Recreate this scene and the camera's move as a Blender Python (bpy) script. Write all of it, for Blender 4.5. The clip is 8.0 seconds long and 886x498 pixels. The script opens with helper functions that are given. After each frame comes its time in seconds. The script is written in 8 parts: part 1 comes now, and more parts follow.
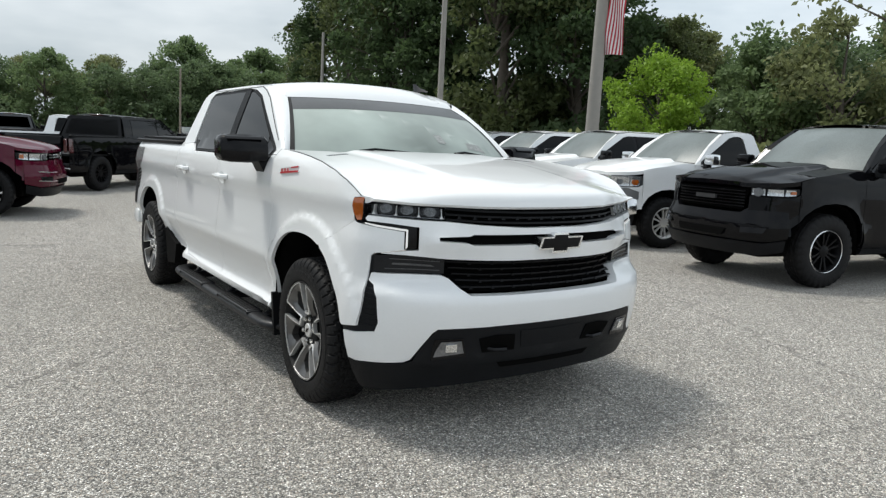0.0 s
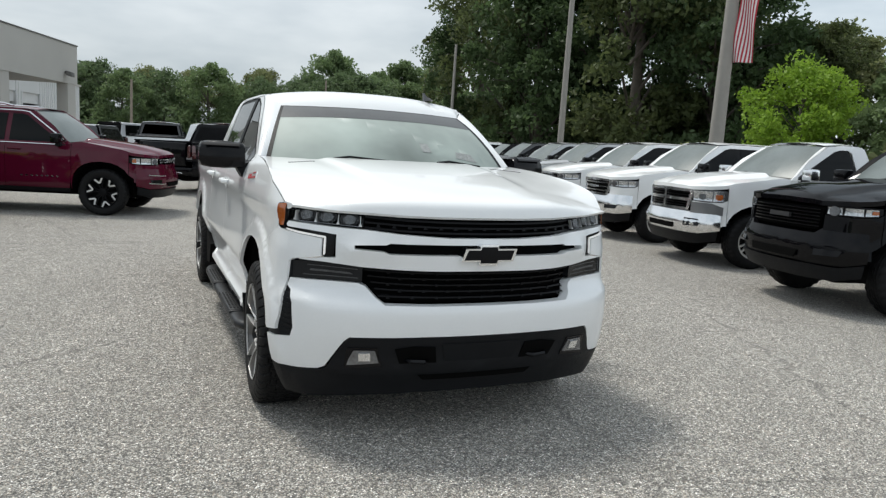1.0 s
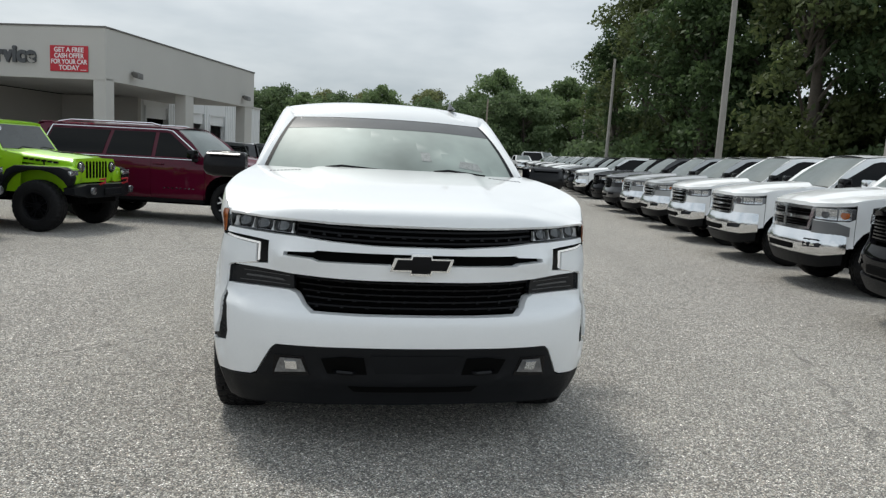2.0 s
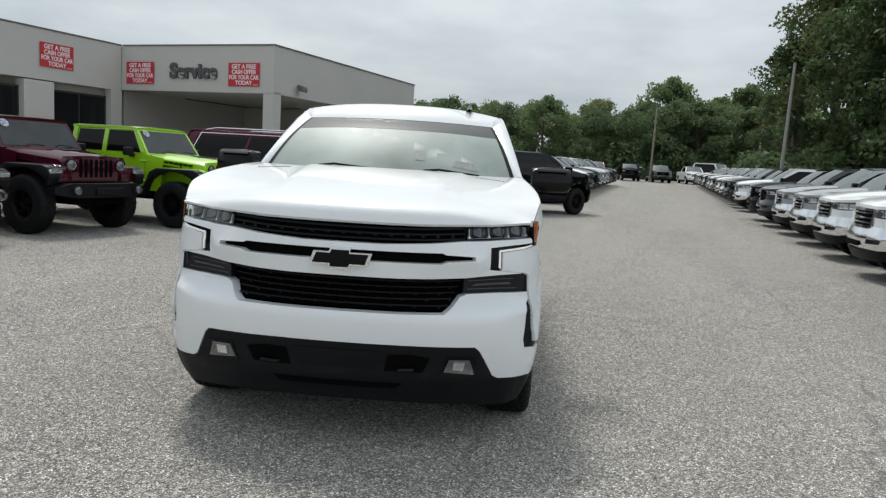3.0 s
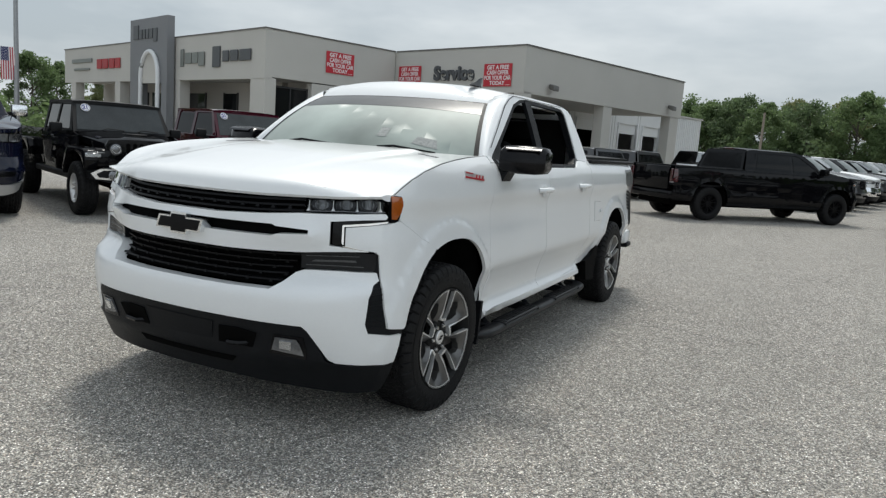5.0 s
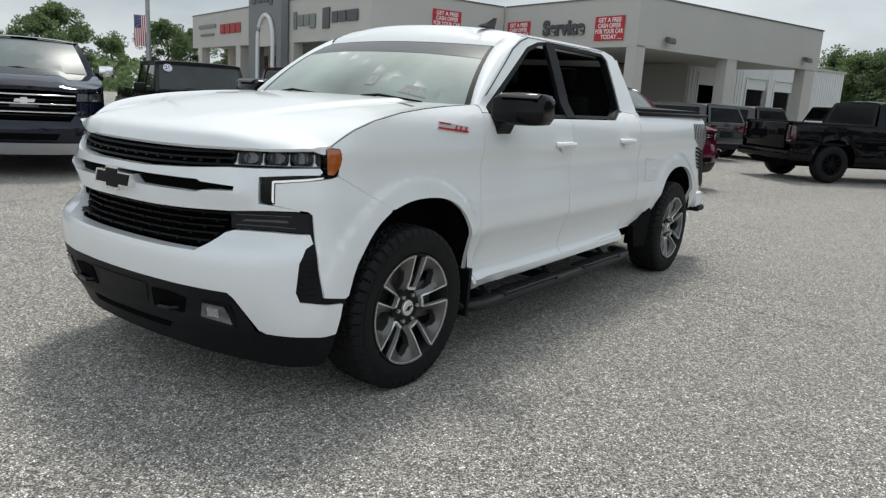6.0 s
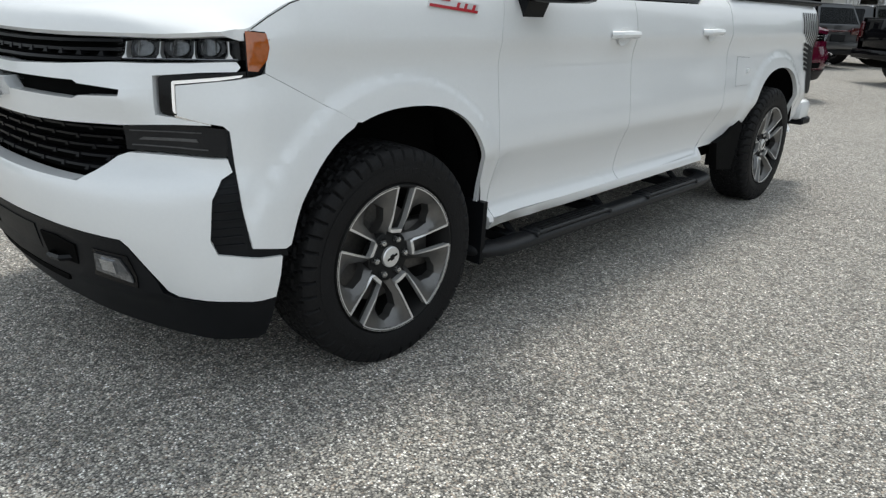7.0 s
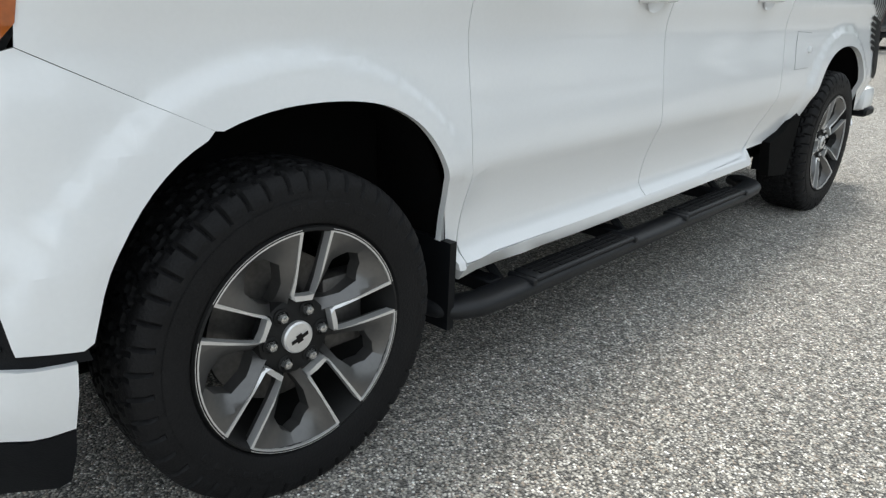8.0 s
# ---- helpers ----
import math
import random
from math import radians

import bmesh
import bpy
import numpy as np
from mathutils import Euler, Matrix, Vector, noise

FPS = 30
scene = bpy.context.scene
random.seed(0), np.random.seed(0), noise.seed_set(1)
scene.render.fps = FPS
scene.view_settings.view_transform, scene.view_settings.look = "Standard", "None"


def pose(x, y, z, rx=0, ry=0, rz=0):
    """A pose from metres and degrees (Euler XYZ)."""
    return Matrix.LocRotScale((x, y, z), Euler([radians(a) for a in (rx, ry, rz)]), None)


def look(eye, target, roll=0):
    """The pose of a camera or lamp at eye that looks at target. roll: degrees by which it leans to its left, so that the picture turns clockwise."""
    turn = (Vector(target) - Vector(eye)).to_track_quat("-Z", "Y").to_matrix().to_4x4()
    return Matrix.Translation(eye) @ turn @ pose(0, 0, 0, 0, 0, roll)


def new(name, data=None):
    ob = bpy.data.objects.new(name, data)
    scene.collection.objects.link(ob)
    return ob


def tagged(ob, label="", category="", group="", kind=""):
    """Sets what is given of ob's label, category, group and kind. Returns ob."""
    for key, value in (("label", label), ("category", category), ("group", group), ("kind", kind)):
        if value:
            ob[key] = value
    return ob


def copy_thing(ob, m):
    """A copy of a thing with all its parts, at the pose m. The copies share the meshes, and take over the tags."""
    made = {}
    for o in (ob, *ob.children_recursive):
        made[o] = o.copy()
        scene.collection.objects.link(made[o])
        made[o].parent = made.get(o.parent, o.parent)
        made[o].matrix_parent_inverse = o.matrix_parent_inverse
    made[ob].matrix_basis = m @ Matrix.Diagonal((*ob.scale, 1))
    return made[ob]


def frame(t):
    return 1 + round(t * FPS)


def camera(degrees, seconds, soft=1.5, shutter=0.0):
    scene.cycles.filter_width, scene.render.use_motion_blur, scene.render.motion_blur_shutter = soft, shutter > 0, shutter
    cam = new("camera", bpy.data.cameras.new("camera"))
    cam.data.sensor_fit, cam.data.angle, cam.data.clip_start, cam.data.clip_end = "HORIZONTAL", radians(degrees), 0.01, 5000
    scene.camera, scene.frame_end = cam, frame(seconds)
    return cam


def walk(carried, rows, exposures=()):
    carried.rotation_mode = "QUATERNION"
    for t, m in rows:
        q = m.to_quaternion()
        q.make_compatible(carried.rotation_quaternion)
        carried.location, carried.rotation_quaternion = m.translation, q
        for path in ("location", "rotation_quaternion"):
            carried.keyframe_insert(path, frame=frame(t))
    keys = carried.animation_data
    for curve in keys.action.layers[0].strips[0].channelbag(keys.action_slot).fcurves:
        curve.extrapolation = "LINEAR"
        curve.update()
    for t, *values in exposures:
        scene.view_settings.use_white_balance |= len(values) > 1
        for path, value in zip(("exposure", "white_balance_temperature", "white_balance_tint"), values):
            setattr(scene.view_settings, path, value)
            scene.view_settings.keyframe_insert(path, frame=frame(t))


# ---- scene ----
cam = camera(63.0, 8.0, soft=1.3)
PATH = [
    (0, (-2.629, -3.712, 1.468), (-1.508, -2.079, 1.188), 2.5),
    (0.5, (-2.137, -3.955, 1.49), (-1.165, -2.229, 1.21), 3.1),
    (1, (-1.645, -4.187, 1.509), (-0.86, -2.368, 1.239), 3.2),
    (1.5, (-1.097, -4.31, 1.512), (-0.525, -2.412, 1.253), 3.1),
    (3, (0.713, -4.391, 1.497), (0.589, -2.409, 1.254), 3.4),
    (3.5, (1.263, -4.277, 1.491), (0.922, -2.322, 1.248), 4.0),
    (4, (1.813, -4.138, 1.496), (1.271, -2.229, 1.248), 4.3),
    (4.5, (2.282, -3.848, 1.478), (1.564, -1.998, 1.223), 4.4),
    (6, (3.133, -2.723, 1.447), (1.99, -1.134, 1.034), 3.5),
    (6.5, (3.058, -2.235, 1.397), (1.835, -0.745, 0.863), 3.0),
    (7, (2.815, -1.751, 1.298), (1.547, -0.344, 0.657), 2.2),
    (7.5, (2.549, -1.295, 1.198), (1.267, 0.069, 0.494), 1.9),
    (8, (2.294, -0.898, 1.186), (1.0, 0.473, 0.519), 1.5),
]
walk(cam, [(t, look(eye, target, roll)) for t, eye, target, roll in PATH],
     exposures=[(0.0, 0.30), (1.5, 0.18), (3.0, 0.09), (4.5, 0.09), (6.0, 0.14), (7.0, 0.28), (7.5, 0.43), (8.0, 0.62)])

# ---- sky, sun and exposure ----
world = bpy.data.worlds.new("sky")
scene.world = world
world.use_nodes = True
wn, wl = world.node_tree.nodes, world.node_tree.links
wn.clear()
sky = wn.new("ShaderNodeTexSky")
sky.sky_type = "NISHITA"
sky.sun_disc = False
SUN_EL, SUN_AZ = radians(62), radians(-28)
sky.sun_elevation, sky.sun_rotation = SUN_EL, SUN_AZ
sky.air_density, sky.dust_density, sky.ozone_density = 1.2, 4.0, 1.0
wco = wn.new("ShaderNodeTexCoord")
wmap = wn.new("ShaderNodeMapping")
wmap.inputs["Scale"].default_value = (1.0, 1.0, 3.2)
wno = wn.new("ShaderNodeTexNoise")
wno.inputs["Scale"].default_value = 2.3
wno.inputs["Detail"].default_value = 5.0
wno.inputs["Roughness"].default_value = 0.55
wrp = wn.new("ShaderNodeValToRGB")
wrp.color_ramp.elements[0].position, wrp.color_ramp.elements[0].color = 0.36, (0.42, 0.485, 0.535, 1)
wrp.color_ramp.elements[1].position, wrp.color_ramp.elements[1].color = 0.64, (0.69, 0.74, 0.77, 1)
wmul = wn.new("ShaderNodeMixRGB")
wmul.blend_type = "MULTIPLY"
wmul.inputs[0].default_value = 1.0
wmul.inputs[2].default_value = (9.9, 9.9, 9.9, 1)
wmix = wn.new("ShaderNodeMixRGB")
wmix.inputs[0].default_value = 0.86
wbg = wn.new("ShaderNodeBackground")
wbg.inputs["Strength"].default_value = 0.105
wout = wn.new("ShaderNodeOutputWorld")
wl.new(wco.outputs["Generated"], wmap.inputs[0])
wl.new(wmap.outputs[0], wno.inputs["Vector"])
wl.new(wno.outputs[0], wrp.inputs[0])
wl.new(wrp.outputs[0], wmul.inputs[1])
wl.new(sky.outputs[0], wmix.inputs[1])
wl.new(wmul.outputs[0], wmix.inputs[2])
# soft glow where the sun stands behind the haze
wdot = wn.new("ShaderNodeVectorMath")
wdot.operation = "DOT_PRODUCT"
wdot.inputs[1].default_value = (math.sin(SUN_AZ) * math.cos(SUN_EL), math.cos(SUN_AZ) * math.cos(SUN_EL), math.sin(SUN_EL))
wmax = wn.new("ShaderNodeMath")
wmax.operation = "MAXIMUM"
wmax.inputs[1].default_value = 0.0
wpow = wn.new("ShaderNodeMath")
wpow.operation = "POWER"
wpow.inputs[1].default_value = 14.0
wgl = wn.new("ShaderNodeVectorMath")
wgl.operation = "SCALE"
wgl.inputs[0].default_value = (5.0, 5.1, 5.0)
wadd = wn.new("ShaderNodeVectorMath")
wadd.operation = "ADD"
wl.new(wco.outputs["Generated"], wdot.inputs[0])
wl.new(wdot.outputs["Value"], wmax.inputs[0])
wl.new(wmax.outputs[0], wpow.inputs[0])
wl.new(wpow.outputs[0], wgl.inputs["Scale"])
wl.new(wgl.outputs[0], wadd.inputs[0])
# added brightening of the sky on the driver's side, to lighten the truck's flank
wside = wn.new("ShaderNodeVectorMath")
wside.operation = "DOT_PRODUCT"
wside.inputs[1].default_value = (0.93, -0.36, 0.0)
wpos = wn.new("ShaderNodeMath")
wpos.operation = "MAXIMUM"
wpos.inputs[1].default_value = 0.0
wsm = wn.new("ShaderNodeMath")
wsm.operation = "MULTIPLY_ADD"
wsm.inputs[1].default_value, wsm.inputs[2].default_value = 0.42, 1.0
wsc = wn.new("ShaderNodeVectorMath")
wsc.operation = "SCALE"
wl.new(wco.outputs["Generated"], wside.inputs[0])
wl.new(wside.outputs["Value"], wpos.inputs[0])
wl.new(wpos.outputs[0], wsm.inputs[0])
wl.new(wmix.outputs[0], wsc.inputs[0])
wl.new(wsm.outputs[0], wsc.inputs["Scale"])
wl.new(wsc.outputs[0], wadd.inputs[1])
wl.new(wadd.outputs[0], wbg.inputs[0])
wl.new(wbg.outputs[0], wout.inputs[0])

sun = new("sun", bpy.data.lights.new("sun", "SUN"))
sun.data.energy, sun.data.angle, sun.data.color = 2.15, radians(13), (1.0, 0.975, 0.90)
sd = Vector((math.sin(SUN_AZ) * math.cos(SUN_EL), math.cos(SUN_AZ) * math.cos(SUN_EL), math.sin(SUN_EL)))
sun.matrix_world = look(sd * 60, (0, 0, 0))


# ---- materials ----
def mat(name, color, rough=0.5, metal=0.0, var=0.12, scale=6.0, fine=90.0, bump=0.0, coat=0.0, emit=0.0, spec=0.5, island=0.0, objrand=0.0, coat_rough=0.06):
    m = bpy.data.materials.new(name)
    m.use_nodes = True
    n, l = m.node_tree.nodes, m.node_tree.links
    b = n["Principled BSDF"]
    b.inputs["Roughness"].default_value = rough
    b.inputs["Metallic"].default_value = metal
    b.inputs["Specular IOR Level"].default_value = spec
    b.inputs["Coat Weight"].default_value = coat
    b.inputs["Coat Roughness"].default_value = coat_rough
    if emit:
        b.inputs["Emission Color"].default_value = (*color, 1)
        b.inputs["Emission Strength"].default_value = emit
    tc = n.new("ShaderNodeTexCoord")
    big = n.new("ShaderNodeTexNoise")
    big.inputs["Scale"].default_value = scale
    big.inputs["Detail"].default_value = 4
    sm = n.new("ShaderNodeTexNoise")
    sm.inputs["Scale"].default_value = fine
    sm.inputs["Detail"].default_value = 2
    l.new(tc.outputs["Object"], big.inputs["Vector"])
    l.new(tc.outputs["Object"], sm.inputs["Vector"])
    add = n.new("ShaderNodeMath")
    add.operation = "ADD"
    l.new(big.outputs[0], add.inputs[0])
    l.new(sm.outputs[0], add.inputs[1])
    last = add
    for amount, kind in ((island, "ShaderNodeNewGeometry"), (objrand, "ShaderNodeObjectInfo")):
        if amount:
            g = n.new(kind)
            s = n.new("ShaderNodeMath")
            s.operation = "MULTIPLY_ADD"
            l.new(g.outputs["Random Per Island" if island and kind == "ShaderNodeNewGeometry" else "Random"], s.inputs[0])
            s.inputs[1].default_value = amount / max(var, 1e-3)
            l.new(last.outputs[0], s.inputs[2])
            last = s
    mr = n.new("ShaderNodeMapRange")
    l.new(last.outputs[0], mr.inputs[0])
    mr.inputs[1].default_value, mr.inputs[2].default_value = 0.6, 1.4
    mr.inputs[3].default_value, mr.inputs[4].default_value = 1 - var, 1 + var
    mr.clamp = False
    mul = n.new("ShaderNodeVectorMath")
    mul.operation = "SCALE"
    mul.inputs[0].default_value = color
    l.new(mr.outputs[0], mul.inputs["Scale"])
    l.new(mul.outputs[0], b.inputs["Base Color"])
    if bump:
        bp = n.new("ShaderNodeBump")
        bp.inputs["Strength"].default_value = bump
        bp.inputs["Distance"].default_value = 0.01
        l.new(add.outputs[0], bp.inputs["Height"])
        l.new(bp.outputs[0], b.inputs["Normal"])
    return m


def glass(name, tint, ior=1.55, rough=0.0, sky_film=0.0):
    """Thin pane: a tinted clear layer with a Fresnel gloss and a pale film painted as reflected sky."""
    m = bpy.data.materials.new(name)
    m.use_nodes = True
    n, l = m.node_tree.nodes, m.node_tree.links
    n.clear()
    out = n.new("ShaderNodeOutputMaterial")
    tr = n.new("ShaderNodeBsdfTransparent")
    tr.inputs[0].default_value = (*tint, 1)
    gl = n.new("ShaderNodeBsdfGlossy")
    gl.inputs["Roughness"].default_value = rough
    fr = n.new("ShaderNodeFresnel")
    fr.inputs[0].default_value = ior
    mx = n.new("ShaderNodeMixShader")
    # pale diffuse layer paints the sky's reflection into the pane
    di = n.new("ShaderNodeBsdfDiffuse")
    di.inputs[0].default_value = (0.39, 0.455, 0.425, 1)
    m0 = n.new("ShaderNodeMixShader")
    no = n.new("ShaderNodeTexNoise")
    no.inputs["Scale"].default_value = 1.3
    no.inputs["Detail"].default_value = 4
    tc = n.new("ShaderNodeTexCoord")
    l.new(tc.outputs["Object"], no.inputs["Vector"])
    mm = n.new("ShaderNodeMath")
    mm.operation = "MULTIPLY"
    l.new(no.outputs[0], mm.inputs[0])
    mm.inputs[1].default_value = 2 * sky_film
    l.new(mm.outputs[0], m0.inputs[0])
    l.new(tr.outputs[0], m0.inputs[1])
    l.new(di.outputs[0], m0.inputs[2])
    l.new(fr.outputs[0], mx.inputs[0])
    l.new(m0.outputs[0], mx.inputs[1])
    l.new(gl.outputs[0], mx.inputs[2])
    l.new(mx.outputs[0], out.inputs[0])
    return m


WHITE = mat("white_paint", (0.815, 0.83, 0.84), 0.42, var=0.015, scale=2, coat=0.9, spec=0.2, coat_rough=0.07)
BLACKP = mat("black_paint", (0.004, 0.004, 0.005), 0.3, var=0.1, coat=0.42, spec=0.0, coat_rough=0.03)
NAVY = mat("navy_paint", (0.005, 0.007, 0.020), 0.3, var=0.1, coat=1.0, spec=0.0, coat_rough=0.03)
MAROON = mat("maroon_paint", (0.055, 0.0055, 0.015), 0.3, var=0.06, coat=1.0, spec=0.0, coat_rough=0.03)
BRED = mat("bright_red_paint", (0.32, 0.012, 0.015), 0.3, var=0.05, coat=0.8)
RED = mat("burgundy_paint", (0.078, 0.004, 0.018), 0.3, var=0.06, coat=0.7, spec=0.0, coat_rough=0.03)
LIME = mat("lime_paint", (0.32, 0.62, 0.012), 0.3, var=0.04, coat=1.0)
SILVER = mat("silver_paint", (0.42, 0.43, 0.44), 0.3, metal=0.35, var=0.04, coat=1.0)
GREY = mat("grey_paint", (0.055, 0.056, 0.059), 0.3, metal=0.2, var=0.06, coat=1.0, spec=0.1, coat_rough=0.03)
BLUE = mat("blue_paint", (0.02, 0.14, 0.42), 0.3, var=0.05, coat=1.0)
PLASTIC = mat("black_plastic", (0.007, 0.0078, 0.0095), 0.5, var=0.2, scale=9, fine=300, bump=0.15, spec=0.17)
STEPBLK = mat("step_black", (0.012, 0.013, 0.015), 0.42, var=0.25, scale=14, fine=260, bump=0.12, spec=0.35)
GLOSSB = mat("gloss_black", (0.004, 0.004, 0.005), 0.16, var=0.1, spec=0.22)
# near-black put into recesses, gaps and interiors in place of shade
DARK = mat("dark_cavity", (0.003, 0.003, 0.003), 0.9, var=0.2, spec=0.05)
LINER = mat("wheel_liner", (0.005, 0.005, 0.005), 0.85, var=0.3, bump=0.2, spec=0.08)
RUBBER = mat("tyre_rubber", (0.0085, 0.0085, 0.0092), 0.62, var=0.3, scale=8, fine=160, bump=0.25, spec=0.2)
CHROME = mat("chrome", (0.84, 0.85, 0.86), 0.18, metal=1.0, var=0.03)
SATIN = mat("machined_alloy", (0.74, 0.74, 0.735), 0.35, metal=0.65, var=0.05, fine=200)
RIMDARK = mat("dark_rim_barrel", (0.018, 0.018, 0.018), 0.6, metal=0.2, var=0.15, spec=0.2)
GUNMETAL = mat("grey_wheel_paint", (0.15, 0.148, 0.146), 0.32, metal=0.75, var=0.08, spec=0.3)
BLKWHEEL = mat("black_wheel_paint", (0.005, 0.005, 0.006), 0.35, var=0.1, spec=0.12)
NUT = mat("nut_steel", (0.55, 0.55, 0.54), 0.25, metal=0.9, var=0.1)
BRAKE = mat("brake_steel", (0.12, 0.115, 0.11), 0.5, metal=0.8, var=0.3)
AMBER = mat("amber_lens", (0.36, 0.085, 0.010), 0.12, var=0.25, scale=20, coat=1.0)
TAIL = mat("tail_lens_red", (0.055, 0.003, 0.005), 0.12, var=0.1, coat=1.0)
LED = mat("daytime_lamp", (1.0, 0.98, 0.95), 0.3, var=0.0, emit=0.14)
LENS = mat("lamp_lens", (0.20, 0.205, 0.215), 0.15, metal=0.7, var=0.4, scale=40)
PROJB = mat("projector_bowl", (0.022, 0.023, 0.025), 0.2, metal=0.6, var=0.5, scale=60, spec=0.5)
PROJL = mat("projector_lens", (0.10, 0.105, 0.11), 0.08, metal=0.5, var=0.6, scale=45, coat=0.6)
HLENS = mat("bright_lamp_reflector", (0.55, 0.57, 0.59), 0.15, metal=0.75, var=0.4, scale=30)
BANDG = mat("shade_band_film", (0.075, 0.078, 0.08), 0.3, var=0.2, spec=0.4)
GREYL = mat("grey_lamp_bar", (0.07, 0.072, 0.075), 0.3, var=0.3, scale=25)
SMOKE = mat("smoked_lens", (0.013, 0.014, 0.016), 0.1, var=0.2, coat=0.0, spec=0.22)
GRILB = mat("grille_black", (0.005, 0.005, 0.006), 0.4, var=0.2, spec=0.14)
CLEAR = glass("clear_lens", (0.9, 0.9, 0.9), 1.18)
# most of this pane's pale tone is reflected sky put into the colour
SHIELD = glass("windshield_glass", (0.15, 0.18, 0.16), 1.45, rough=0.5, sky_film=0.72)
DGLASS = mat("dark_vehicle_glass", (0.004, 0.0045, 0.005), 0.02, var=0.1, spec=0.18)
# opaque pale base stands in for sky mirrored in the parked windshields
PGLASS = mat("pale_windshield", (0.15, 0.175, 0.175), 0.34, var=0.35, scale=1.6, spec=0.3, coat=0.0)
JGLASS = mat("grey_windshield", (0.035, 0.04, 0.042), 0.1, var=0.35, scale=3, spec=0.45)
SEAT = mat("black_seat", (0.006, 0.006, 0.006), 0.7, var=0.2, spec=0.1)
# paper toned grey so the tags stay faint on the pale windshield
TAGGREY = mat("faded_paper", (0.27, 0.285, 0.28), 0.7, var=0.3, scale=30)
REDM = mat("red_badge", (0.42, 0.02, 0.03), 0.3, var=0.05)


# ---- building tools ----
def part(name, bm, material, parent=None, label="", smooth=38, recalc=True):
    if recalc:
        bmesh.ops.recalc_face_normals(bm, faces=bm.faces[:])
    me = bpy.data.meshes.new(name)
    bm.to_mesh(me)
    bm.free()
    me.materials.append(material)
    if smooth:
        me.shade_smooth()
        me.set_sharp_from_angle(angle=radians(smooth))
    ob = new(name, me)
    ob.parent = parent
    if label:
        ob["label"] = label
    return ob


def share(ob, m, parent=None, name=None):
    """One more object on the same mesh, with its children, at pose m."""
    o = new(name or ob.name.split(".")[0], ob.data)
    o.parent = parent
    o.matrix_basis = m
    for c in ob.children:
        k = new(c.name.split(".")[0], c.data)
        k.parent = o
        k.matrix_basis = c.matrix_basis
    return o


def root(name, label, category, m=None, group="", kind=""):
    ob = new(name)
    ob.empty_display_size = 0.2
    if m is not None:
        ob.matrix_basis = m
    return tagged(ob, label, category, group, kind)


def ccw(p):
    a = sum(p[i][0] * p[(i + 1) % len(p)][1] - p[(i + 1) % len(p)][0] * p[i][1] for i in range(len(p)))
    return list(p) if a > 0 else list(reversed(p))


def drape(poly, fn, step=0.06, depth=0.02, flip=False, back=False, vstep=None):
    """A sheet cut to a polygon of (u, v), divided in a grid and laid on fn(u, v, w), w metres outward; its rim goes depth inward."""
    poly = ccw(poly)
    bm = bmesh.new()
    f = bm.faces.new([bm.verts.new((u, v, 0)) for u, v in poly])
    f.normal_update()
    bmesh.ops.triangulate(bm, faces=[f])
    for ax, st in ((0, step), (1, vstep or step)):
        lo, hi = min(p[ax] for p in poly), max(p[ax] for p in poly)
        n = max(1, math.ceil((hi - lo) / st))
        for k in range(1, n):
            c = [0, 0, 0]
            c[ax] = lo + (hi - lo) * k / n
            no = [0, 0, 0]
            no[ax] = 1
            bmesh.ops.bisect_plane(bm, geom=bm.verts[:] + bm.edges[:] + bm.faces[:], plane_co=c, plane_no=no)
    cut = []
    for e in bm.edges:
        if not e.is_boundary:
            d = e.verts[0].co - e.verts[1].co
            if abs(d.x) > 1e-5 and abs(d.y) > 1e-5:
                cut.append(e)
    if cut:
        bmesh.ops.dissolve_edges(bm, edges=cut, use_verts=False)
    bmesh.ops.triangulate(bm, faces=[f for f in bm.faces if len(f.verts) > 4])
    if depth:
        r = bmesh.ops.extrude_edge_only(bm, edges=[e for e in bm.edges if e.is_boundary])
        for v in r["geom"]:
            if isinstance(v, bmesh.types.BMVert):
                v.co.z = -depth
    for v in bm.verts:
        v.co = fn(v.co.x, v.co.y, v.co.z)
    return bm


def box(x0, x1, y0, y1, z0, z1, bevel=0.0, seg=2, bm=None):
    own = bmesh.new()
    bmesh.ops.create_cube(own, size=1)
    for v in own.verts:
        v.co = Vector(((x0 + x1) / 2 + v.co.x * (x1 - x0), (y0 + y1) / 2 + v.co.y * (y1 - y0), (z0 + z1) / 2 + v.co.z * (z1 - z0)))
    if bevel:
        bmesh.ops.bevel(own, geom=own.edges[:], offset=bevel, segments=seg, profile=0.5, affect="EDGES")
    return join(bm, own) if bm else own


def join(bm, other):
    m = bpy.data.meshes.new("tmp")
    other.to_mesh(m)
    other.free()
    bm.from_mesh(m)
    bpy.data.meshes.remove(m)
    return bm


def lathe(profile, n=32, bm=None, axis="x", closed=False, caps=True):
    """Profile of (r, a) turned round an axis."""
    bm = bm or bmesh.new()
    rings = []
    for r, a in profile:
        ring = []
        for k in range(n):
            t = 2 * math.pi * k / n
            c, s = r * math.cos(t), r * math.sin(t)
            ring.append(bm.verts.new((a, c, s) if axis == "x" else (c, s, a) if axis == "z" else (c, a, s)))
        rings.append(ring)
    pairs = list(zip(rings, rings[1:])) + ([(rings[-1], rings[0])] if closed else [])
    for a, b in pairs:
        for k in range(n):
            bm.faces.new((a[k], a[(k + 1) % n], b[(k + 1) % n], b[k]))
    if not closed and caps:
        for ring in (rings[0], rings[-1]):
            if (ring[0].co - ring[n // 2].co).length > 1e-4:
                bm.faces.new(ring)
    return bm


